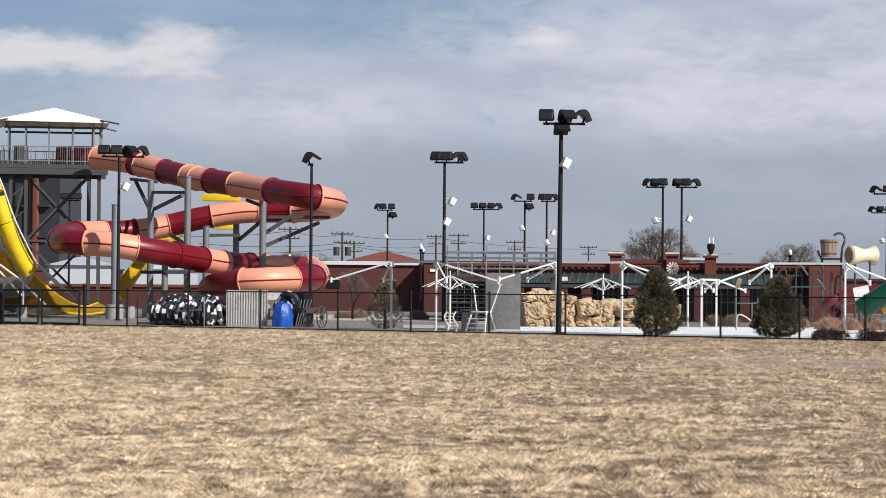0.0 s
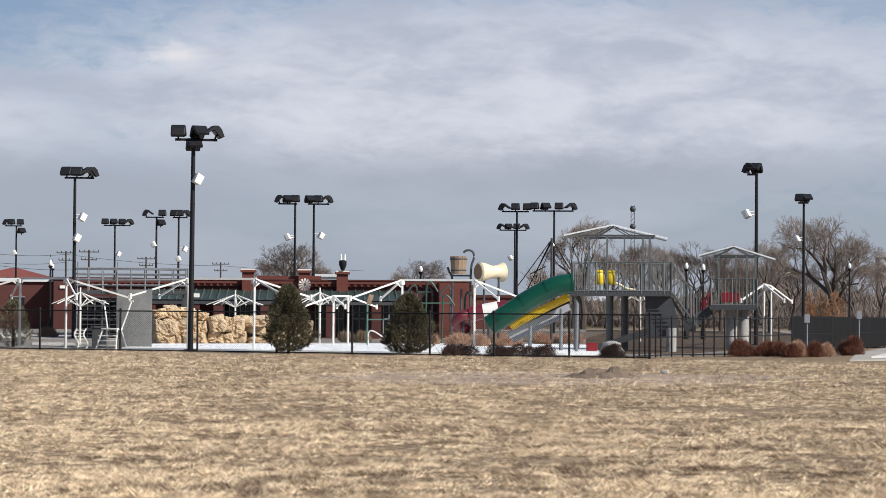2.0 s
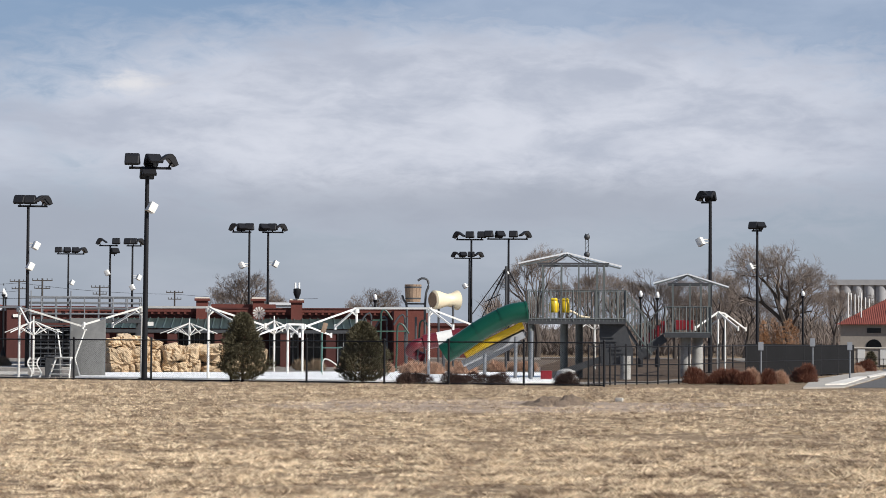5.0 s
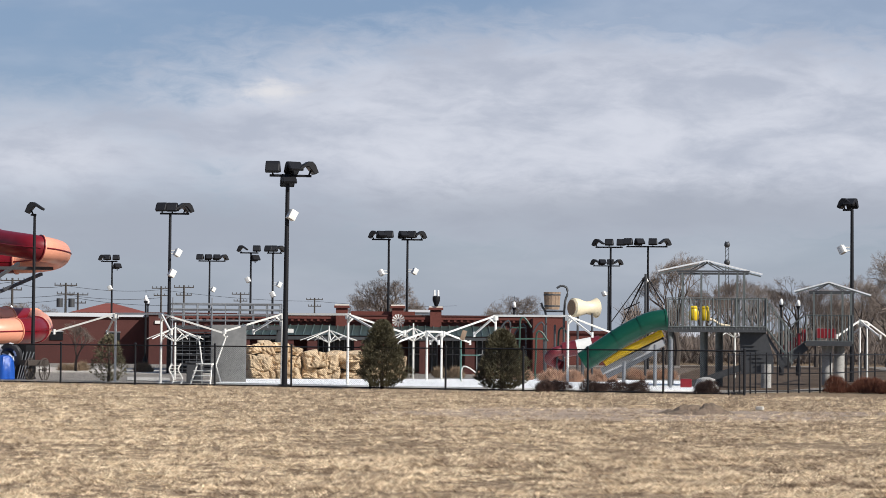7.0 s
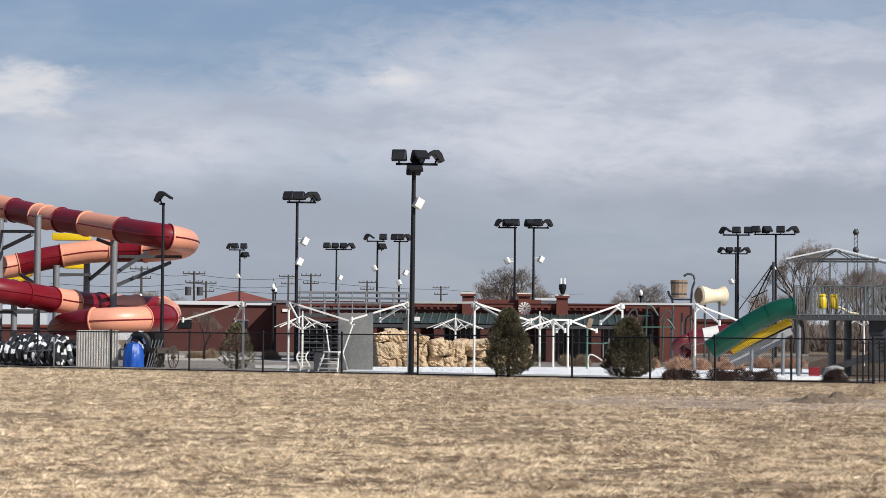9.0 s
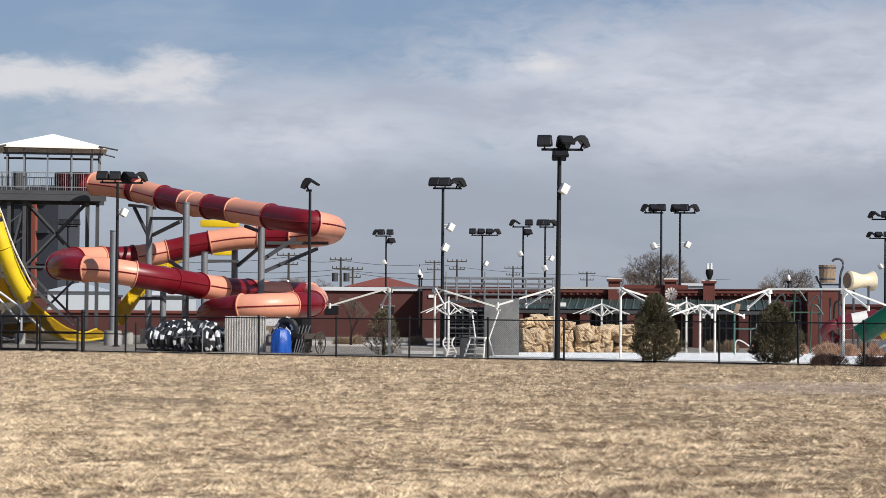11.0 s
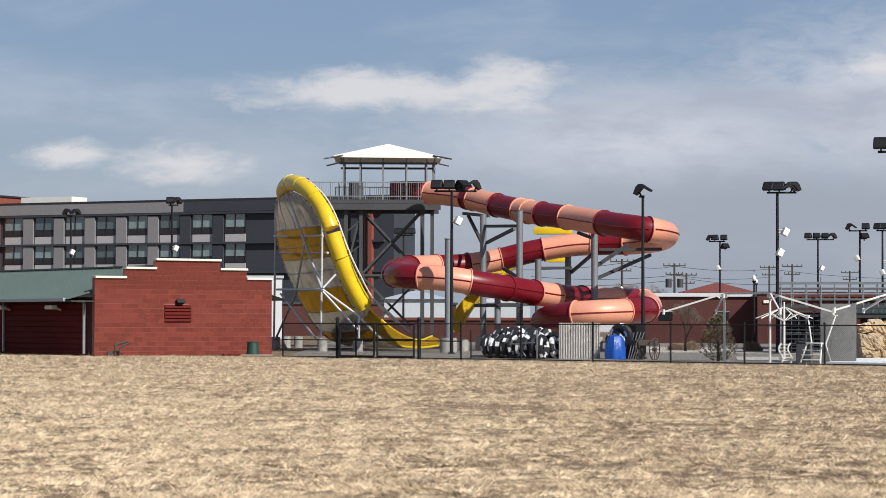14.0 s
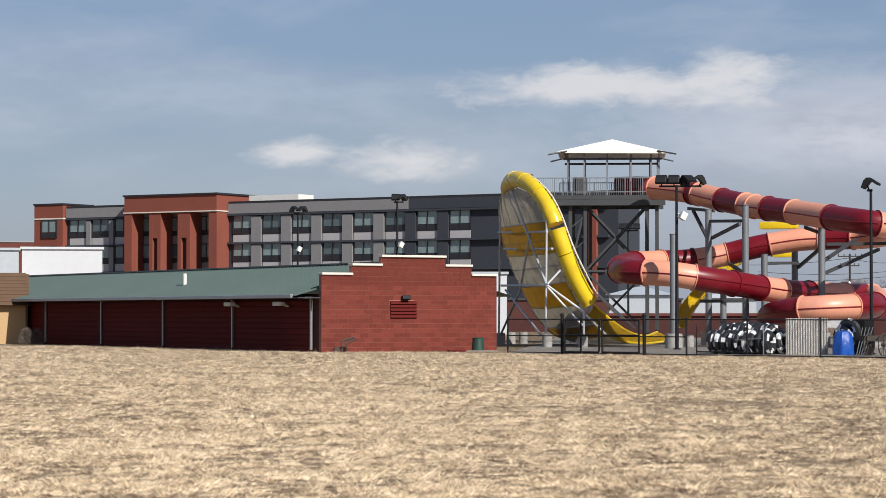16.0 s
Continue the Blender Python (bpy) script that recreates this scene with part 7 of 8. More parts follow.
for a, b in WIRES:
    a, b = Vector(a), Vector(b)
    bm = bmesh.new()
    pts = [a.lerp(b, i / 16) - a - Vector((0, 0, 4 * 0.35 * (i / 16) * (1 - i / 16))) for i in range(17)]
    sweep(bm, pts, 0.022, 4)
    ob = solid("power_line", bm, M_BLACK, a, 0, "thin dark overhead power line between the poles", "power line", "power lines")

# ---- lamp posts ----


def lamp_post(loc, h, twin=False):
    t = thing("lamp_post", loc, bearing_of(loc), "dark lamp post with a white globe", "street lamp", "lamp posts")
    bm = bmesh.new()
    rod(bm, (0, 0, 0), (0, 0, h - 0.4), 0.075, 0.055, 10)
    lathe(bm, [(0.14, 0), (0.14, 0.5), (0.08, 0.7)], 12)
    lathe(bm, [(0.06, 0), (0.12, 0.08), (0.12, 0.14)], 12, (0, 0, h - 0.5))
    part("post", bm, M_BLACK, t)
    bm = bmesh.new()
    lathe(bm, [(0.06, 0), (0.1, 0.06), (0.11, 0.16), (0.07, 0.27), (0.03, 0.33)], 14, (0, 0, h - 0.36))
    part("globe", bm, M_GLOBE, t)
    bm = bmesh.new()
    rod(bm, (0, 0, h + 0.14), (0, 0, h + 0.3), 0.03, 0.01, 6)
    part("finial", bm, M_BLACK, t)


for p, top in (((-8.25, 139.76, 4.26), 0), ((26.23, 127.33, 4.18), 0), ((27.11, 127.14, 4.12), 0), ((39.95, 144.58, 4.58), 0), ((12.57, 134.41, 4.01), 0), ((-18.11, 158.97, 3.87), 0),
               ((-9.87, 169.71, 4.54), 0)):
    lamp_post((p[0], p[1], 0), p[2])
# two lanterns on the brick pier
p = (7.76, 127.26, 3.58)
t = thing("twin_lantern", p, bearing_of(p), "dark twin lantern on the brick pier", "lamp")
bm = bmesh.new()
lathe(bm, [(0.09, 0), (0.2, 0.3), (0.2, 0.5), (0.12, 0.55)], 12)
part("body", bm, M_BLACK, t)
for x in (-0.1, 0.1):
    bm = bmesh.new()
    rod(bm, (x, 0, 0.5), (x, 0, 0.85), 0.06, 0.05, 8)
    part("globe", bm, M_GLOBE, t)
# mast with two drums, far off
p = (46.79, 255.76, 12.74)
t = thing("radio_mast", (p[0], p[1], 0), bearing_of(p), "thin lattice radio mast with dark drum aerials", "mast")
bm = bmesh.new()
for x in (-0.18, 0.18):
    rod(bm, (x, 0, 0), (x, 0, p[2]), 0.035, n=5)
for k in range(int(p[2] / 0.5)):
    rod(bm, (-0.18, 0, k * 0.5), (0.18, 0, k * 0.5 + 0.5), 0.02, n=4)
part("lattice", bm, M_STEEL_DARK, t)
for z in (p[2] - 0.4, p[2] - 2.3):
    bm = bmesh.new()
    bmesh.ops.create_uvsphere(bm, u_segments=14, v_segments=8, radius=0.33, matrix=Matrix.Translation((0, -0.2, z)))
    part("aerial", bm, M_STEEL_DARK, t)

# ---- right side: screened fence, tiled building, silos ----
SF = [Vector((14.62, 79.58, 0.00)), Vector((16.09, 82.44, 0.00)), Vector((19.25, 84.84, 0.00)), Vector((23.66, 94.07, 0.00)), Vector((32.05, 107.32, 0.00))]
sf = thing("iron_fence", SF[0], 0, "dark iron fence that turns away behind the shrubs", "fence", kind="structure")
for i, (a, b) in enumerate(zip(SF, SF[1:])):
    L = (b - a).length
    n = max(2, int(L / (0.55 if i < 2 else 2.4)))
    for k in range(n):
        q = a.lerp(b, k / n) - SF[0]
        bm = bmesh.new()
        rod(bm, q, q + Vector((0, 0, 1.42)), 0.03, n=8)
        part("post", bm, M_BLACK, sf)
    bm = bmesh.new()
    for z in (0.08, 0.7, 1.34):
        rod(bm, a - SF[0] + Vector((0, 0, z)), b - SF[0] + Vector((0, 0, z)), 0.02, n=6)
    part("rail", bm, M_BLACK, sf)
    if i == 3:
        bm = bmesh.new()
        span(bm, a - SF[0] + Vector((0, 0, 0.78)), b - SF[0] + Vector((0, 0, 0.7)), 0.02, 1.28)
        part("screen", bm, M_SHADE_SCREEN, sf, "dark grey privacy screen", smooth=False)
    else:
        bm = bmesh.new()
        chain_panel(bm, a - SF[0], b - SF[0], 1.4, 0.08, 0.0025)
        part("wire_mesh", bm, M_BLACK, sf, smooth=False)

TB = ((91.09, 285.84, 0.00))
tb_ = thing("tiled_building", TB, bearing_of(TB) + 4, "cream stucco building with arches and red tile roof", "building")
TBS = 140 / 300
TB = (42.51, 133.39, 0.00)
tb_.matrix_world = Matrix.Translation((TB[0], TB[1], 1.7 * (1 - TBS))) @ tb_.matrix_world.to_3x3().to_4x4() @ Matrix.Scale(TBS, 4)
T0 = -1.7 * (1 - TBS) / TBS
u3 = 300 / 4267.0
EZ, TZ = 3.27, 6.48
w0, w1 = (1398 - 1500) * u3, (1700 - 1500) * u3
bm = bmesh.new()
box(bm, ((w0 + w1) / 2, 5, (EZ + T0) / 2), (w1 - w0, 10, EZ - T0))
part("wall", bm, M_STUCCO, tb_, smooth=False)
bm = bmesh.new()
vs = [bm.verts.new(v) for v in ((w0 - 0.5, -0.6, EZ), (w1, -0.6, EZ), (w1, 10.6, EZ), (w0 - 0.5, 10.6, EZ), (w0 + 5.2, 5, TZ), (w1, 5, TZ))]
for f in ((0, 1, 5, 4), (2, 3, 4, 5), (3, 0, 4), (1, 2, 5), (3, 2, 1, 0)):
    bm.faces.new([vs[k] for k in f])
for k in range(88):
    x = w0 + 0.1 + k * 0.23
    f = min(1.0, max(0.0, (x - (w0 - 0.5)) / 5.7))
    rod(bm, (x, -0.6, EZ + 0.03), (x, -0.6 + 5.6 * f, EZ + (TZ - EZ) * f + 0.03), 0.05, n=5)
part("roof", bm, M_TILE_ROOF, tb_, "red clay tile roof", smooth=False)
for i in range(5):
    x = (1456 + i * 44 - 1500) * u3
    bm = bmesh.new()
    box(bm, (x, 0.0, EZ - 0.72), (1.7, 0.12, 0.6))
    part("window", bm, M_DARK_PANE, tb_, "dark rectangular window", smooth=False)
    bm = bmesh.new()
    ring = [bm.verts.new((x + 0.95 * math.cos(math.pi * k / 12), -0.06, EZ - 2.75 + 0.95 * math.sin(math.pi * k / 12))) for k in range(13)]
    bm.faces.new(ring[::-1])
    bmesh.ops.solidify(bm, geom=bm.faces[:], thickness=0.1)
    part("arch_window", bm, M_DARK_PANE, tb_, "dark arched window", smooth=False)
bm = bmesh.new()
box(bm, ((w0 + w1) / 2, -0.08, EZ - 2.85), (w1 - w0, 0.12, 0.14))
part("band", bm, M_COPING, tb_, smooth=False)


def z_of(row):
    """Height on the building's own scale for a row counted downwards."""
    return 3.27 + (556 - row) * u3


PIPES = ((1410, 500, 540), (1415, 501, 538), (1421, 503, 535), (1427, 505, 533), (1433, 500, 542), (1438, 508, 527), (1444, 510, 523), (1518, 500, 542))
for x, top, low in PIPES:
    z1, z0 = z_of(top), z_of(low)
    f = (z0 - EZ) / (TZ - EZ)
    bm = bmesh.new()
    rod(bm, ((x - 1500) * u3, -0.75 + 5.6 * f, z0 - 0.3), ((x - 1500) * u3, -0.75 + 5.6 * f, z1), 0.075, n=8)
    part("roof_pipe", bm, M_WHITE, tb_, "plain white pipe on the tile roof")
for x0, x1 in ((1417, 1422), (1428, 1441), (1467, 1482), (1501, 1524), (1527, 1550), (1556, 1590)):
    bm = bmesh.new()
    box(bm, (((x0 + x1) / 2 - 1500) * u3, -0.03, T0 + 1.25), ((x1 - x0) * u3, 0.1, 1.95))
    part("panel", bm, M_WHITE, tb_, "white panel at the foot of the wall", smooth=False)
RA, RB = Vector((38.32, 128.41, 0.00)), Vector((44.72, 126.32, 0.00))
rail_ = thing("iron_railing", RA, 0, "low black iron railing before the stucco building", "railing")
for z in (0.1, 0.52):
    bm = bmesh.new()
    rod(bm, (0, 0, z), RB - RA + Vector((0, 0, z)), 0.018, n=6)
    part("rail", bm, M_BLACK, rail_)
for k in range(30):
    bm = bmesh.new()
    q = (RB - RA) * (k / 29)
    rod(bm, q, q + Vector((0, 0, 0.55)), 0.022 if k % 4 == 0 else 0.012, n=6)
    part("post", bm, M_BLACK, rail_)
for x in (1454, 1498):
    evergreen(tuple(tb_.matrix_world @ Vector(((x - 1500) * u3, -3.0, T0))), 0.85, 0.36, x, 900, label="round dark hedge bush by the stucco wall")

SI = ((448.94, 1431.24, 0.00))
silo = thing("grain_elevator", SI, bearing_of(SI), "distant grey concrete grain elevator", "silo")
u4 = 1500 / 4267.0
zt = 37.00
for i in range(9):
    bm = bmesh.new()
    rod(bm, ((1388 + i * 20 - 1480) * u4, 0, 0), ((1388 + i * 20 - 1480) * u4, 0, zt - 3.4), 3.7, n=20)
    part("bin", bm, M_FAR_CONC, silo, "round concrete storage bin")
bm = bmesh.new()
box(bm, ((1450 - 1480) * u4, 0, zt - 1.7), (150 * u4, 8, 3.4))
part("gallery", bm, M_FAR_CONC, silo, smooth=False)
bm = bmesh.new()
box(bm, ((1556 - 1480) * u4, 0, 44.71 / 2), (30 * u4, 9, 44.71))
box(bm, ((1580 - 1480) * u4, 2, 34.32 / 2), (70 * u4, 9, 34.32))
part("headhouse", bm, M_FAR_CONC, silo, smooth=False)
for z in (460, 470):
    for x in (1549, 1560):
        bm = bmesh.new()
        box(bm, ((x - 1480) * u4, -4.6, zt + 1 + (470 - z) * 0.33), (1.6, 0.4, 2.0))
        part("window", bm, M_HOTEL_CAP, silo, smooth=False)

for p, h in (((23.23, 90.05, 0.00), 1.5), ((26.20, 93.39, 0.00), 1.65), ((28.17, 94.91, 0.00), 1.5)):
    t = thing("sign_post", p, bearing_of(p), "grey steel post with a small blank sign plate", "sign", "sign posts beside the drive")
    bm = bmesh.new()
    rod(bm, (0, 0, 0), (0, 0, h), 0.035, n=8)
    part("post", bm, M_GALV, t)
    bm = bmesh.new()
    box(bm, (0, -0.05, h - 0.16), (0.2, 0.02, 0.32), bevel=0.008)
    part("plate", bm, M_GREY_PLASTIC, t, smooth=False)

# ---- the store of rafts by the fence ----


def raft(loc, turn, tilt, seed):
    """A black inner tube with white chequers."""
    t = thing("inner_tube", loc, 0, "black and white chequered inner tube in the stack", "inner tube", "stacked inner tubes")
    t.rotation_euler = (radians(tilt), 0, radians(turn))
    rnd = random.Random(seed)
    R, r = 0.36, 0.17
    blk, wht = bmesh.new(), bmesh.new()
    n, m = 16, 8
    for i in range(n):
        for j in range(m):
            white = ((i // 2) + (j // 2)) % 2 == 0 and rnd.random() < 0.5
            tgt = wht if white else blk
            q = []
            for di, dj in ((0, 0), (1, 0), (1, 1), (0, 1)):
                a, b = 2 * math.pi * (i + di) / n, 2 * math.pi * (j + dj) / m
                q.append(tgt.verts.new(((R + r * math.cos(b)) * math.cos(a), r * math.sin(b), (R + r * math.cos(b)) * math.sin(a))))
            tgt.faces.new(q)
    for b in (blk, wht):
        bmesh.ops.remove_doubles(b, verts=b.verts[:], dist=0.001)
    part("tube", blk, M_RUBBER, t)
    part("white_patch", wht, M_TUBE_WHITE, t)
    return t


base = Vector((-15.63, 99.78, 0.00))
ub = Vector((1, FSLOPE, 0)).normalized()
wb = Vector((-ub.y, ub.x, 0))
rnd = random.Random(31)
first = {}
for row, (n, z, depth) in enumerate(((9, 0.53, -0.3), (9, 0.53, 0.7), (8, 0.88, 0.2))):
    for i in range(n):
        p = base + ub * ((i - (n - 1) / 2) * 0.345) + wb * depth + Vector((0, 0, z - (0.22 * abs(i - (n - 1) / 2) / n if row > 1 else 0)))
        key = (i + row) % 4
        if key not in first:
            first[key] = raft(p, 62, rnd.uniform(-6, 6), key)
        else:
            q = copy_thing(first[key], Matrix.Translation(p) @ pose(0, 0, 0, rnd.uniform(-8, 8), rnd.uniform(0, 360), 62 + rnd.uniform(-14, 14)))
rack = thing("raft_rack", base - wb * 0.9, 0, "dark steel rack that holds the inner tubes", "rack")
for a, b in (((-1.9, 0, 0), (-1.9, 0, 1.2)), ((1.55, 0, 0), (1.55, 0, 1.2)), ((-1.9, 0, 0.12), (1.55, 0, 0.12)), ((0.55, 0, 0.1), (1.0, 0, 0.65)), ((1.0, 0, 0.1), (0.55, 0, 0.65)),
             ((0.2, -0.1, 0.62), (1.5, -0.1, 0.7))):
    bm = bmesh.new()
    f = lambda v: ub * v[0] + wb * v[1] + Vector((0, 0, v[2]))
    rod(bm, f(a), f(b), 0.03, n=6)
    part("bar", bm, M_GALV if a[0] > 0.1 else M_BLACK, rack)
# corrugated sheets
cs_ = Vector((-13.04, 99.15, 0.00))
bm = bmesh.new()
wave = []
for i in range(97):
    s = (i / 96 - 0.5) * 1.75
    q = Vector((s * 0.985, -s * 0.05, 0)) + Vector((0, 0.02 * math.sin(i * math.pi / 3), 0))
    wave.append((bm.verts.new(q + Vector((0, 0, 0.02))), bm.verts.new(q + Vector((0, 0, 1.52)))))
for a, b in zip(wave, wave[1:]):
    bm.faces.new((a[0], b[0], b[1], a[1]))
bmesh.ops.solidify(bm, geom=bm.faces[:], thickness=0.006)
solid("corrugated_sheet", bm, M_CORR, cs_, 0, "upright weathered corrugated zinc sheets", "metal sheet", smooth=False)
# blue tarpaulin over a heap
p = Vector((-11.52, 98.83, 0.00))
bm = bmesh.new()
lathe(bm, [(0.42, 0), (0.42, 0.35), (0.38, 0.8), (0.25, 0.98), (0.06, 1.03)], 28)
for v in bm.verts:
    a = math.atan2(v.co.y, v.co.x)
    k = 1 + 0.07 * math.sin(7 * a) * (1 - v.co.z * 0.6) + 0.05 * math.sin(13 * a + 4 * v.co.z)
    v.co.x, v.co.y = v.co.x * k, v.co.y * k
solid("blue_tarpaulin", bm, M_TARP, p, 0, "bright blue tarpaulin draped over stored tubes", "tarpaulin")
for i, (dx, dz) in enumerate(((0.0, 1.0), (-0.25, 0.75))):
    copy_thing(first[i], Matrix.Translation(p + ub * dx + wb * 0.45 + Vector((0, 0, dz))) @ pose(0, 0, 0, 10, 40 * i, -20))
p = Vector((-10.90, 99.40, 0.00))
bm = bmesh.new()
box(bm, (0, 0.3, 0.72), (0.85, 0.7, 1.44), rz=-28, bevel=0.06)
solid("covered_crate", bm, M_SHADE_SCREEN, p, 0, "tall crate under a black cover", "crate")
for i in range(4):
    bm = bmesh.new()
    rod(bm, (0, 0, 0), (0.22 + 0.05 * i, 0.3, 1.15), 0.02, n=6)
    solid("leaning_pole", bm, M_GALV, p + Vector((-0.1 + i * 0.09, -0.45, 0)), 0, "thin grey pole leaning on the crate", "pole", "leaning poles")
# old cart with spoked wheels
p = Vector((-9.86, 97.30, 0.00))
cart = thing("old_cart", p, bearing_of(p), "old dark wooden cart with spoked wheels", "cart")
for x, turn in ((0.12, 62), (-0.45, 62)):
    bm = bmesh.new()
    m = pose(x, 0, 0.46, 0, 0, turn)
    R = 0.44
    ring = [m @ Vector((R * math.cos(2 * math.pi * k / 28), 0, R * math.sin(2 * math.pi * k / 28))) for k in range(29)]
    sweep(bm, ring, 0.028, 6)
    for k in range(12):
        a = 2 * math.pi * k / 12
        rod(bm, m @ Vector((0, 0, 0)), m @ Vector((R * math.cos(a), 0, R * math.sin(a))), 0.014, n=5)
    rod(bm, m @ Vector((0, -0.08, 0)), m @ Vector((0, 0.08, 0)), 0.07, n=10)
    part("wheel", bm, M_BARK, cart)
bm = bmesh.new()
box(bm, (-0.3, 0.2, 0.72), (0.9, 0.7, 0.22), rz=28, bevel=0.02)
part("bed", bm, M_BARK, cart, smooth=False)

# ---- things by the pump house ----
hx = house.matrix_world
p = hx @ Vector((0.9, -0.5, 0))
bm = bmesh.new()
sweep(bm, [q for q, _ in smooth_path([Vector(v) for v in ((-0.15, 0, 0), (-0.15, 0, 0.35), (-0.12, 0, 0.5), (0.1, 0, 0.58), (0.4, 0, 0.66))], 0.05)], 0.05, 8)
sweep(bm, [q for q, _ in smooth_path([Vector(v) for v in ((0.05, 0, 0), (0.06, 0, 0.3), (0.2, 0, 0.46), (0.5, 0, 0.6))], 0.05)], 0.04, 8)
rod(bm, (-0.38, -0.1, 0.12), (-0.38, 0.1, 0.12), 0.13, n=14)
solid("standpipe", bm, M_BARK, p, -30, "dark bent water standpipe by the wall", "pipe")
p = hx @ Vector((7.35, -1.2, 0))
bm = bmesh.new()
lathe(bm, [(0.30, 0), (0.25, 0.56), (0.27, 0.58), (0.27, 0.62), (0.14, 0.64)], 18)
solid("rubbish_bin", bm, M_BIN, p, 0, "dark green tapered rubbish bin", "bin")
p = hx @ Vector((6.0, -1.6, 0))
bm = bmesh.new()
box(bm, (0, 0, 0.04), (0.8, 0.6, 0.08), bevel=0.02)
solid("valve_cover", bm, M_GARAGE, p, -25, "flat dark red valve cover in the grass", "cover", smooth=False)
p = hx @ Vector((6.9, -1.5, 0))
bm = bmesh.new()
box(bm, (0, 0, 0.02), (2.2, 0.7, 0.06), bevel=0.01)
solid("concrete_pad", bm, M_DECK, p, -40, "pale concrete pad by the pump house", "pad", smooth=False)
# dirt heap and stone in the field
bm = bmesh.new()
bmesh.ops.create_grid(bm, x_segments=40, y_segments=24, size=1.0)
for v in bm.verts:
    x, y = v.co.x, v.co.y
    k = max(0.0, 1 - x * x - y * y)
    v.co.z = 0.26 * k * k * (0.7 + 0.9 * noise.noise(Vector((x * 3, y * 3, 1)))) + 0.16 * math.exp(-((x - 0.35) ** 2 + y * y) * 14) + 0.09 * noise.noise(Vector((x * 9, y * 9, 4))) * k - 0.01
    v.co.x, v.co.y = x * 1.15, y * 1.1
solid("soil_mound", bm, M_DIRT, (9.84, 57.80, 0.00), 0, "low mound of bare brown dirt in the grass", "mound")
bm = bmesh.new()
box(bm, (0, 0, 0.05), (0.2, 0.14, 0.11), rz=-28, bevel=0.03)
solid("stone", bm, M_WALK, (12.11, 61.47, 0.00), 0, "small pale stone in the grass", "stone")

# ---- blocks of the gable wall ----
CH, CW, GAP = 0.2115, 0.43, 0.014


def block_mesh(w):
    bm = bmesh.new()
    box(bm, (0, 0, 0), (w, 0.024, CH - GAP), bevel=0.004)
    me = bpy.data.meshes.new("block")
    bm.to_mesh(me)
    bm.free()
    me.materials.append(M_BLOCK)
    return me


meshes = {}
placed = 0
upper = bmesh.new()
row = 0
while row * CH < 4.4:
    z = (row + 0.5) * CH
    cover = [(x0, x1) for x0, x1, h in STEPS if h >= z + CH * 0.42]
    if not cover:
        break
    x0, x1 = cover[0][0], cover[-1][1]
    x = x0 - (CW / 2 if row % 2 else 0)
    while x < x1 - 0.02:
        a, b = max(x, x0), min(x + CW, x1)
        x += CW
        w = round(b - a - GAP, 2)
        if w < 0.06 or (3.5 < (a + b) / 2 < 4.62 and 1.5 < z < 2.25):
            continue
        if placed < 300:
            if w not in meshes:
                meshes[w] = block_mesh(w)
            ob = new("block", meshes[w])
            ob.parent = gable
            ob.location = ((a + b) / 2, 0.04, z)
            placed += 1
        else:
            box(upper, ((a + b) / 2, 0.04, z), (w, 0.024, CH - GAP))
    row += 1
part("upper_blocks", upper, M_BLOCK, gable, "red split-face blocks near the wall top", smooth=False, kind="stuff")


# bare soil round the mound, with an uneven edge
soil_c = (8.32, 57.40, 0.00)
bm = bmesh.new()
edge = []
for k in range(72):
    a = 2 * math.pi * k / 72
    r = 1.0 + 0.45 * noise.noise(Vector((math.cos(a) * 1.6, math.sin(a) * 1.6, 2.0))) + 0.22 * noise.noise(Vector((math.cos(a) * 6, math.sin(a) * 6, 5.0)))
    edge.append(bm.verts.new((6.0 * r * math.cos(a), 5.0 * r * math.sin(a), 0.004)))
mid = bm.verts.new((0, 0, 0.004))
for k in range(72):
    bm.faces.new((mid, edge[k], edge[(k + 1) % 72]))
solid("bare_soil", bm, mat("dry_grey_soil", (0.30, 0.228, 0.172), 0.95, 0, 0.45, 4.0, 1.0, 7, stain=(0.15, 0.112, 0.085)), soil_c, 0, "bare patch of dry grey-brown soil in the grass", "ground", kind="structure")

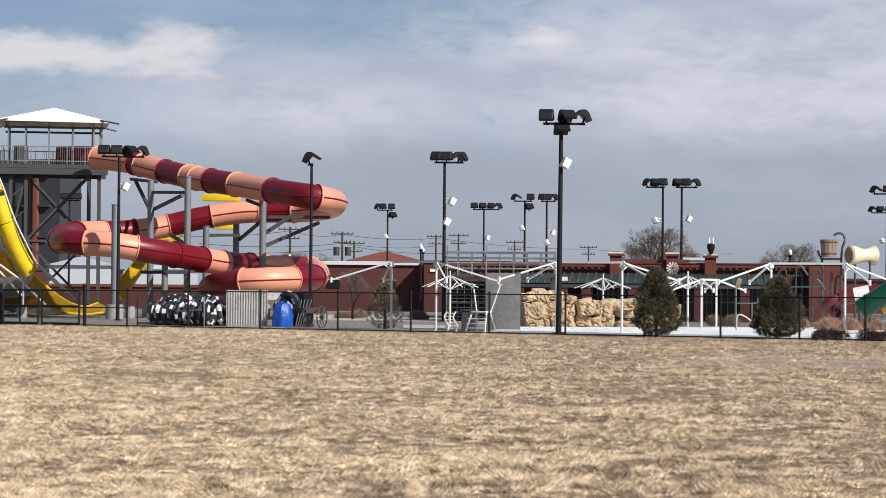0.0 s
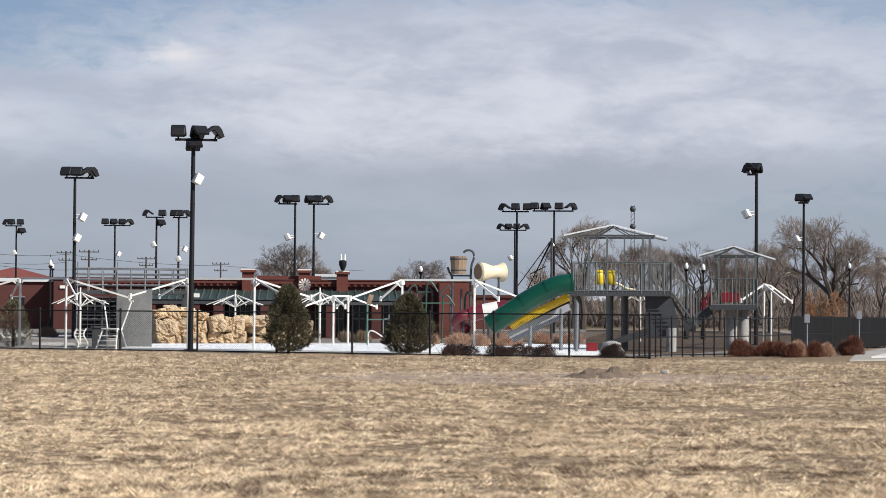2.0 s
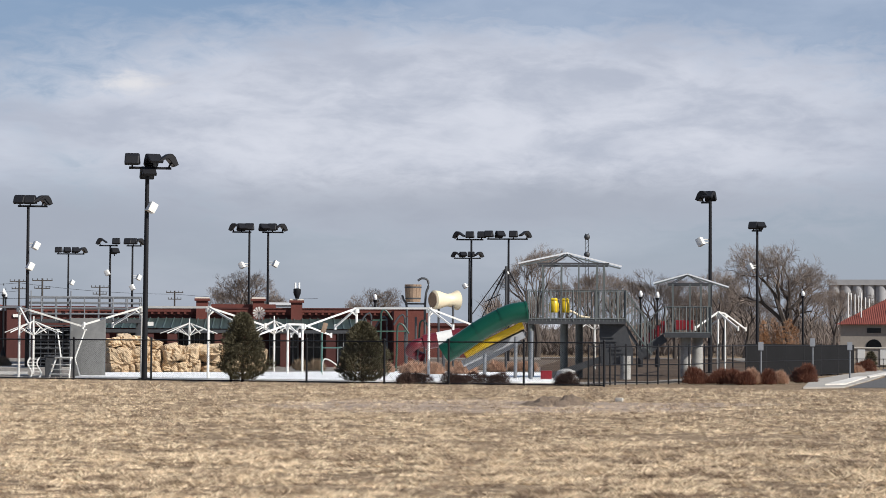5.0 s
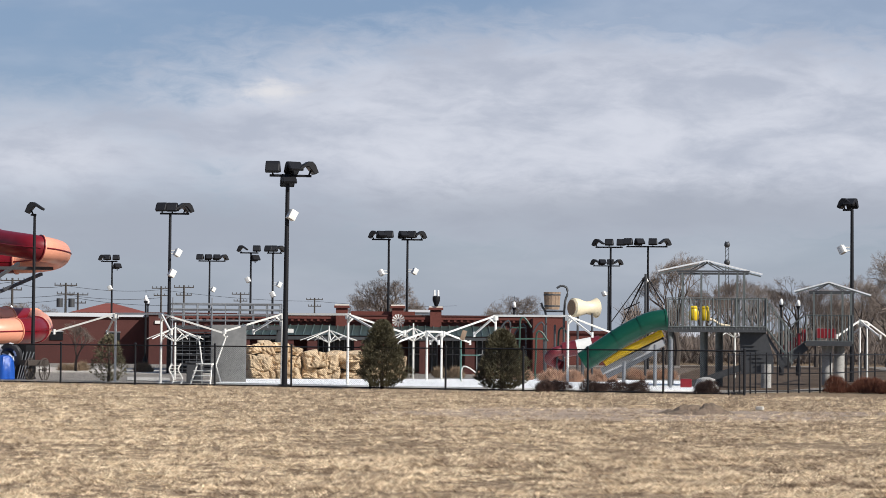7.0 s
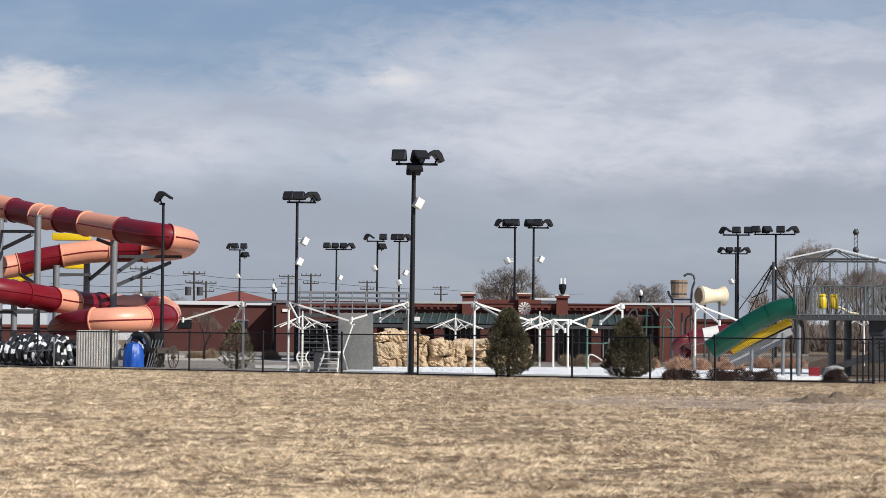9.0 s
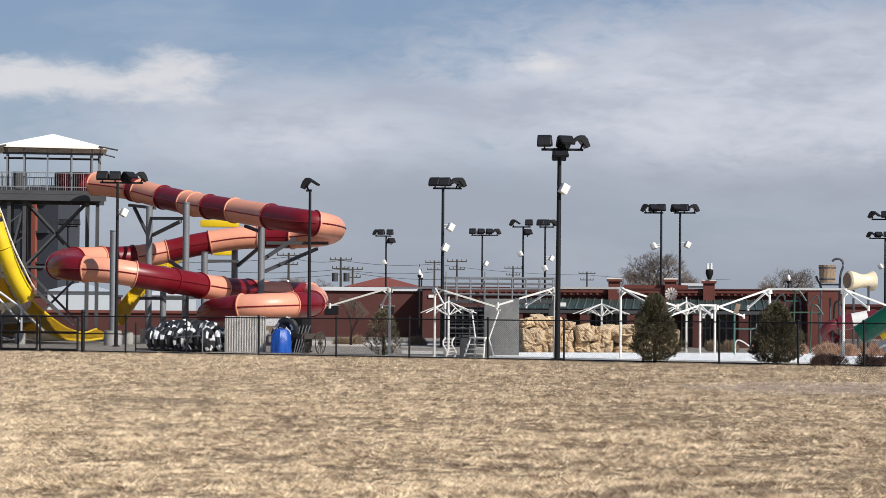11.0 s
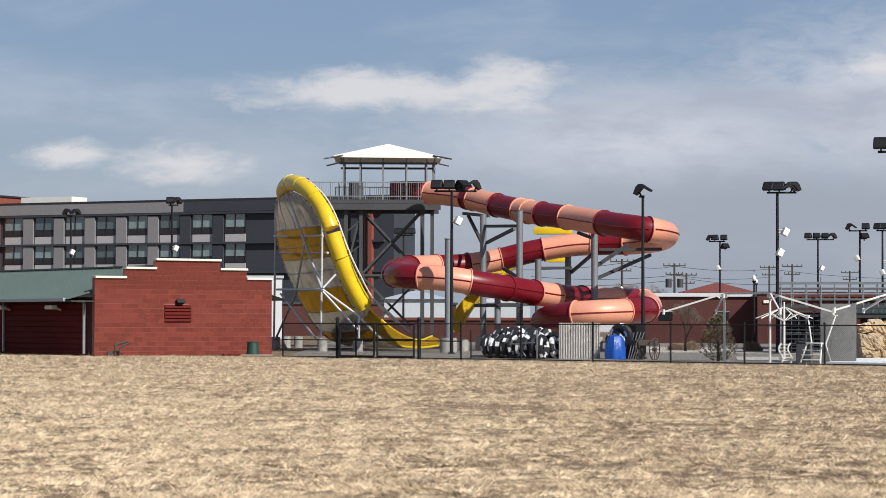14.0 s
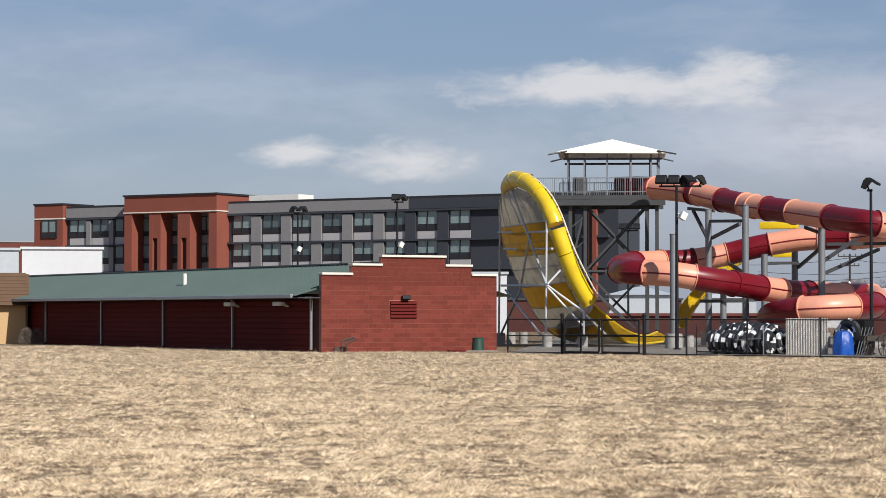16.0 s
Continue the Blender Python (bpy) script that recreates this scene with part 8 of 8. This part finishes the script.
# ---- dry grass ----
def grass_blades():
    m = bpy.data.materials.new("dry_grass_blades")
    m.use_nodes = True
    n, l = m.node_tree.nodes, m.node_tree.links
    p = n["Principled BSDF"]
    p.inputs["Roughness"].default_value = 0.8
    p.inputs["Specular IOR Level"].default_value = 0.2
    g = n.new("ShaderNodeNewGeometry")
    r = n.new("ShaderNodeValToRGB")
    e = r.color_ramp.elements
    e[0].position, e[0].color = 0.0, (0.40, 0.285, 0.185, 1)
    e[1].position, e[1].color = 1.0, (1.0, 0.86, 0.60, 1)
    mid = e.new(0.42)
    mid.color = (0.82, 0.625, 0.42, 1)
    # patches of grey-brown among the straw: thatch, plus shade between tufts as colour
    tc = n.new("ShaderNodeTexCoord")
    fac = None
    for sc, w in ((0.35, 0.16), (1.1, 0.20), (3.0, 0.34), (8.0, 0.30)):
        t = n.new("ShaderNodeTexNoise")
        t.inputs["Scale"].default_value, t.inputs["Detail"].default_value = sc, 2.0
        l.new(tc.outputs["Object"], t.inputs["Vector"])
        k = n.new("ShaderNodeMath")
        k.operation = "MULTIPLY"
        k.inputs[1].default_value = w
        l.new(t.outputs["Fac"], k.inputs[0])
        if fac is None:
            fac = k.outputs[0]
        else:
            a = n.new("ShaderNodeMath")
            l.new(fac, a.inputs[0])
            l.new(k.outputs[0], a.inputs[1])
            fac = a.outputs[0]
    mr = n.new("ShaderNodeMapRange")
    mr.inputs[1].default_value, mr.inputs[2].default_value = 0.464, 0.540
    mr.inputs[3].default_value, mr.inputs[4].default_value = 0.0, 0.92
    # less brown in the west of the field, more towards the east
    sep = n.new("ShaderNodeSeparateXYZ")
    l.new(tc.outputs["Object"], sep.inputs[0])
    thin = n.new("ShaderNodeMapRange")
    for k, v in enumerate((-14.0, 2.0, -0.045, -0.006)):
        thin.inputs[k + 1].default_value = v
    l.new(sep.outputs[0], thin.inputs[0])
    total = n.new("ShaderNodeMath")
    l.new(fac, total.inputs[0])
    l.new(thin.outputs[0], total.inputs[1])
    l.new(total.outputs[0], mr.inputs[0])
    mix = n.new("ShaderNodeMix")
    mix.data_type = "RGBA"
    l.new(mr.outputs[0], mix.inputs[0])
    l.new(g.outputs["Random Per Island"], r.inputs[0])
    l.new(r.outputs[0], mix.inputs[6])
    mix.inputs[7].default_value = (0.17, 0.115, 0.08, 1)
    l.new(mix.outputs[2], p.inputs["Base Color"])
    return m


rs = np.random.RandomState(12)


def lattice_noise(x, y, scale, seed):
    """Smooth noise between 0 and 1 over the plan, scale in bumps a metre."""
    table = np.random.RandomState(seed).random_sample((256, 256))
    c0, s0 = math.cos(0.7 + 1.9 * seed), math.sin(0.7 + 1.9 * seed)
    u, v = (x * c0 - y * s0) * scale, (x * s0 + y * c0) * scale
    i, j = np.floor(u).astype(int), np.floor(v).astype(int)
    fu, fv = u - i, v - j
    fu, fv = fu * fu * (3 - 2 * fu), fv * fv * (3 - 2 * fv)
    a, b = table[i % 256, j % 256], table[(i + 1) % 256, j % 256]
    c, d = table[i % 256, (j + 1) % 256], table[(i + 1) % 256, (j + 1) % 256]
    return (a * (1 - fu) + b * fu) * (1 - fv) + (c * (1 - fu) + d * fu) * fv


# worn spots in the turf: place, half width and half depth
WORN = ((1.5, 26.8, 0.7, 0.5), (2.1, 26.6, 0.6, 0.7), (2.5, 28.7, 0.7, 0.9), (2.2, 23.4, 0.9, 0.5), (3.6, 26.4, 0.6, 0.6), (2.6, 22.1, 0.5, 0.4), (-3.6, 27.7, 0.6, 0.5),
        (-7.8, 45.3, 1.6, 1.4), (-8.1, 29.7, 0.8, 0.6), (9.5, 40.0, 2.0, 1.2))
N = 415000
az = np.radians(rs.uniform(-28.0, 20.0, N))
q = rs.random_sample(N)
dist = 18.3 * (130.0 / 18.3) ** (q ** 1.25)
gx, gy = dist * np.sin(az), dist * np.cos(az)
clump = 0.34 * lattice_noise(gx, gy, 7.0, 1) + 0.36 * lattice_noise(gx, gy, 3.2, 2) + 0.18 * lattice_noise(gx, gy, 0.9, 3) + 0.12 * lattice_noise(gx, gy, 0.3, 4)
for wx, wy, wa, wb_ in WORN:
    clump = clump - 0.27 * np.exp(-(((gx - wx) / wa) ** 2 + ((gy - wy) / wb_) ** 2) ** 2)
keep = (clump > 0.42 - 0.1 * np.clip((dist - 45) / 40, 0, 1) + rs.normal(0, 0.05, N)) | (rs.random_sample(N) < 0.3)
keep &= ((gy < 86.2 - 0.535 * gx) | ((gx < -34.7) & (-0.69 * (gx + 34.7) - 0.724 * (gy - 101.1) > 0.4))) & ~((np.abs(gx - 10.2) < 1.3) & (np.abs(gy - 59) < 1.2))
soil_at = np.array((8.32, 57.40, 0.00))
keep &= (np.hypot((gx - soil_at[0]) / 6.2, (gy - soil_at[1]) / 5.2) > 0.9) | (rs.random_sample(N) < 0.6)
gx, gy, dist, clump = gx[keep], gy[keep], dist[keep], clump[keep]
BL = 4
gx, gy, dist, clump = (np.repeat(v, BL) for v in (gx, gy, dist, clump))
M = len(gx)
# blades of one tuft share the way in which they were flattened
comb = 12.0 * lattice_noise(gx, gy, 4.5, 5) + 5.0 * lattice_noise(gx, gy, 0.8, 6)
rad = 0.022 * (1 + dist / 60)
gx = gx + rs.normal(0, 1, M) * rad
gy = gy + rs.normal(0, 1, M) * rad
lng = rs.uniform(0.02, 0.075, M) * np.clip(0.25 + 4.6 * (clump - 0.38), 0.25, 2.1) * (1 + dist / 110)
ang = comb + rs.normal(0, 0.9, M)
lean = np.clip(rs.normal(1.12, 0.26, M), 0.35, 1.53)
wid = 0.00145 * (1 + dist / 28)
turn = ang + rs.normal(0, 0.9, M) + np.pi / 2
V = np.zeros((M, 3, 3))
root = rs.uniform(0.0, 0.012, M)
V[:, 0] = np.stack([gx - wid * np.cos(turn), gy - wid * np.sin(turn), root * 0], 1)
V[:, 1] = np.stack([gx + wid * np.cos(turn), gy + wid * np.sin(turn), root], 1)
V[:, 2] = np.stack([gx + lng * np.sin(lean) * np.cos(ang), gy + lng * np.sin(lean) * np.sin(ang), lng * np.cos(lean) + 0.008], 1)
me = bpy.data.meshes.new("dry_grass")
me.vertices.add(M * 3)
me.vertices.foreach_set("co", V.reshape(-1).astype(np.float32))
me.loops.add(M * 3)
me.loops.foreach_set("vertex_index", np.arange(M * 3, dtype=np.int32))
me.polygons.add(M)
me.polygons.foreach_set("loop_start", np.arange(0, M * 3, 3, dtype=np.int32))
me.update(calc_edges=True)
me.materials.append(grass_blades())
tagged(new("dry_grass", me), "short dry straw-coloured winter grass in tufts", "grass", kind="stuff")
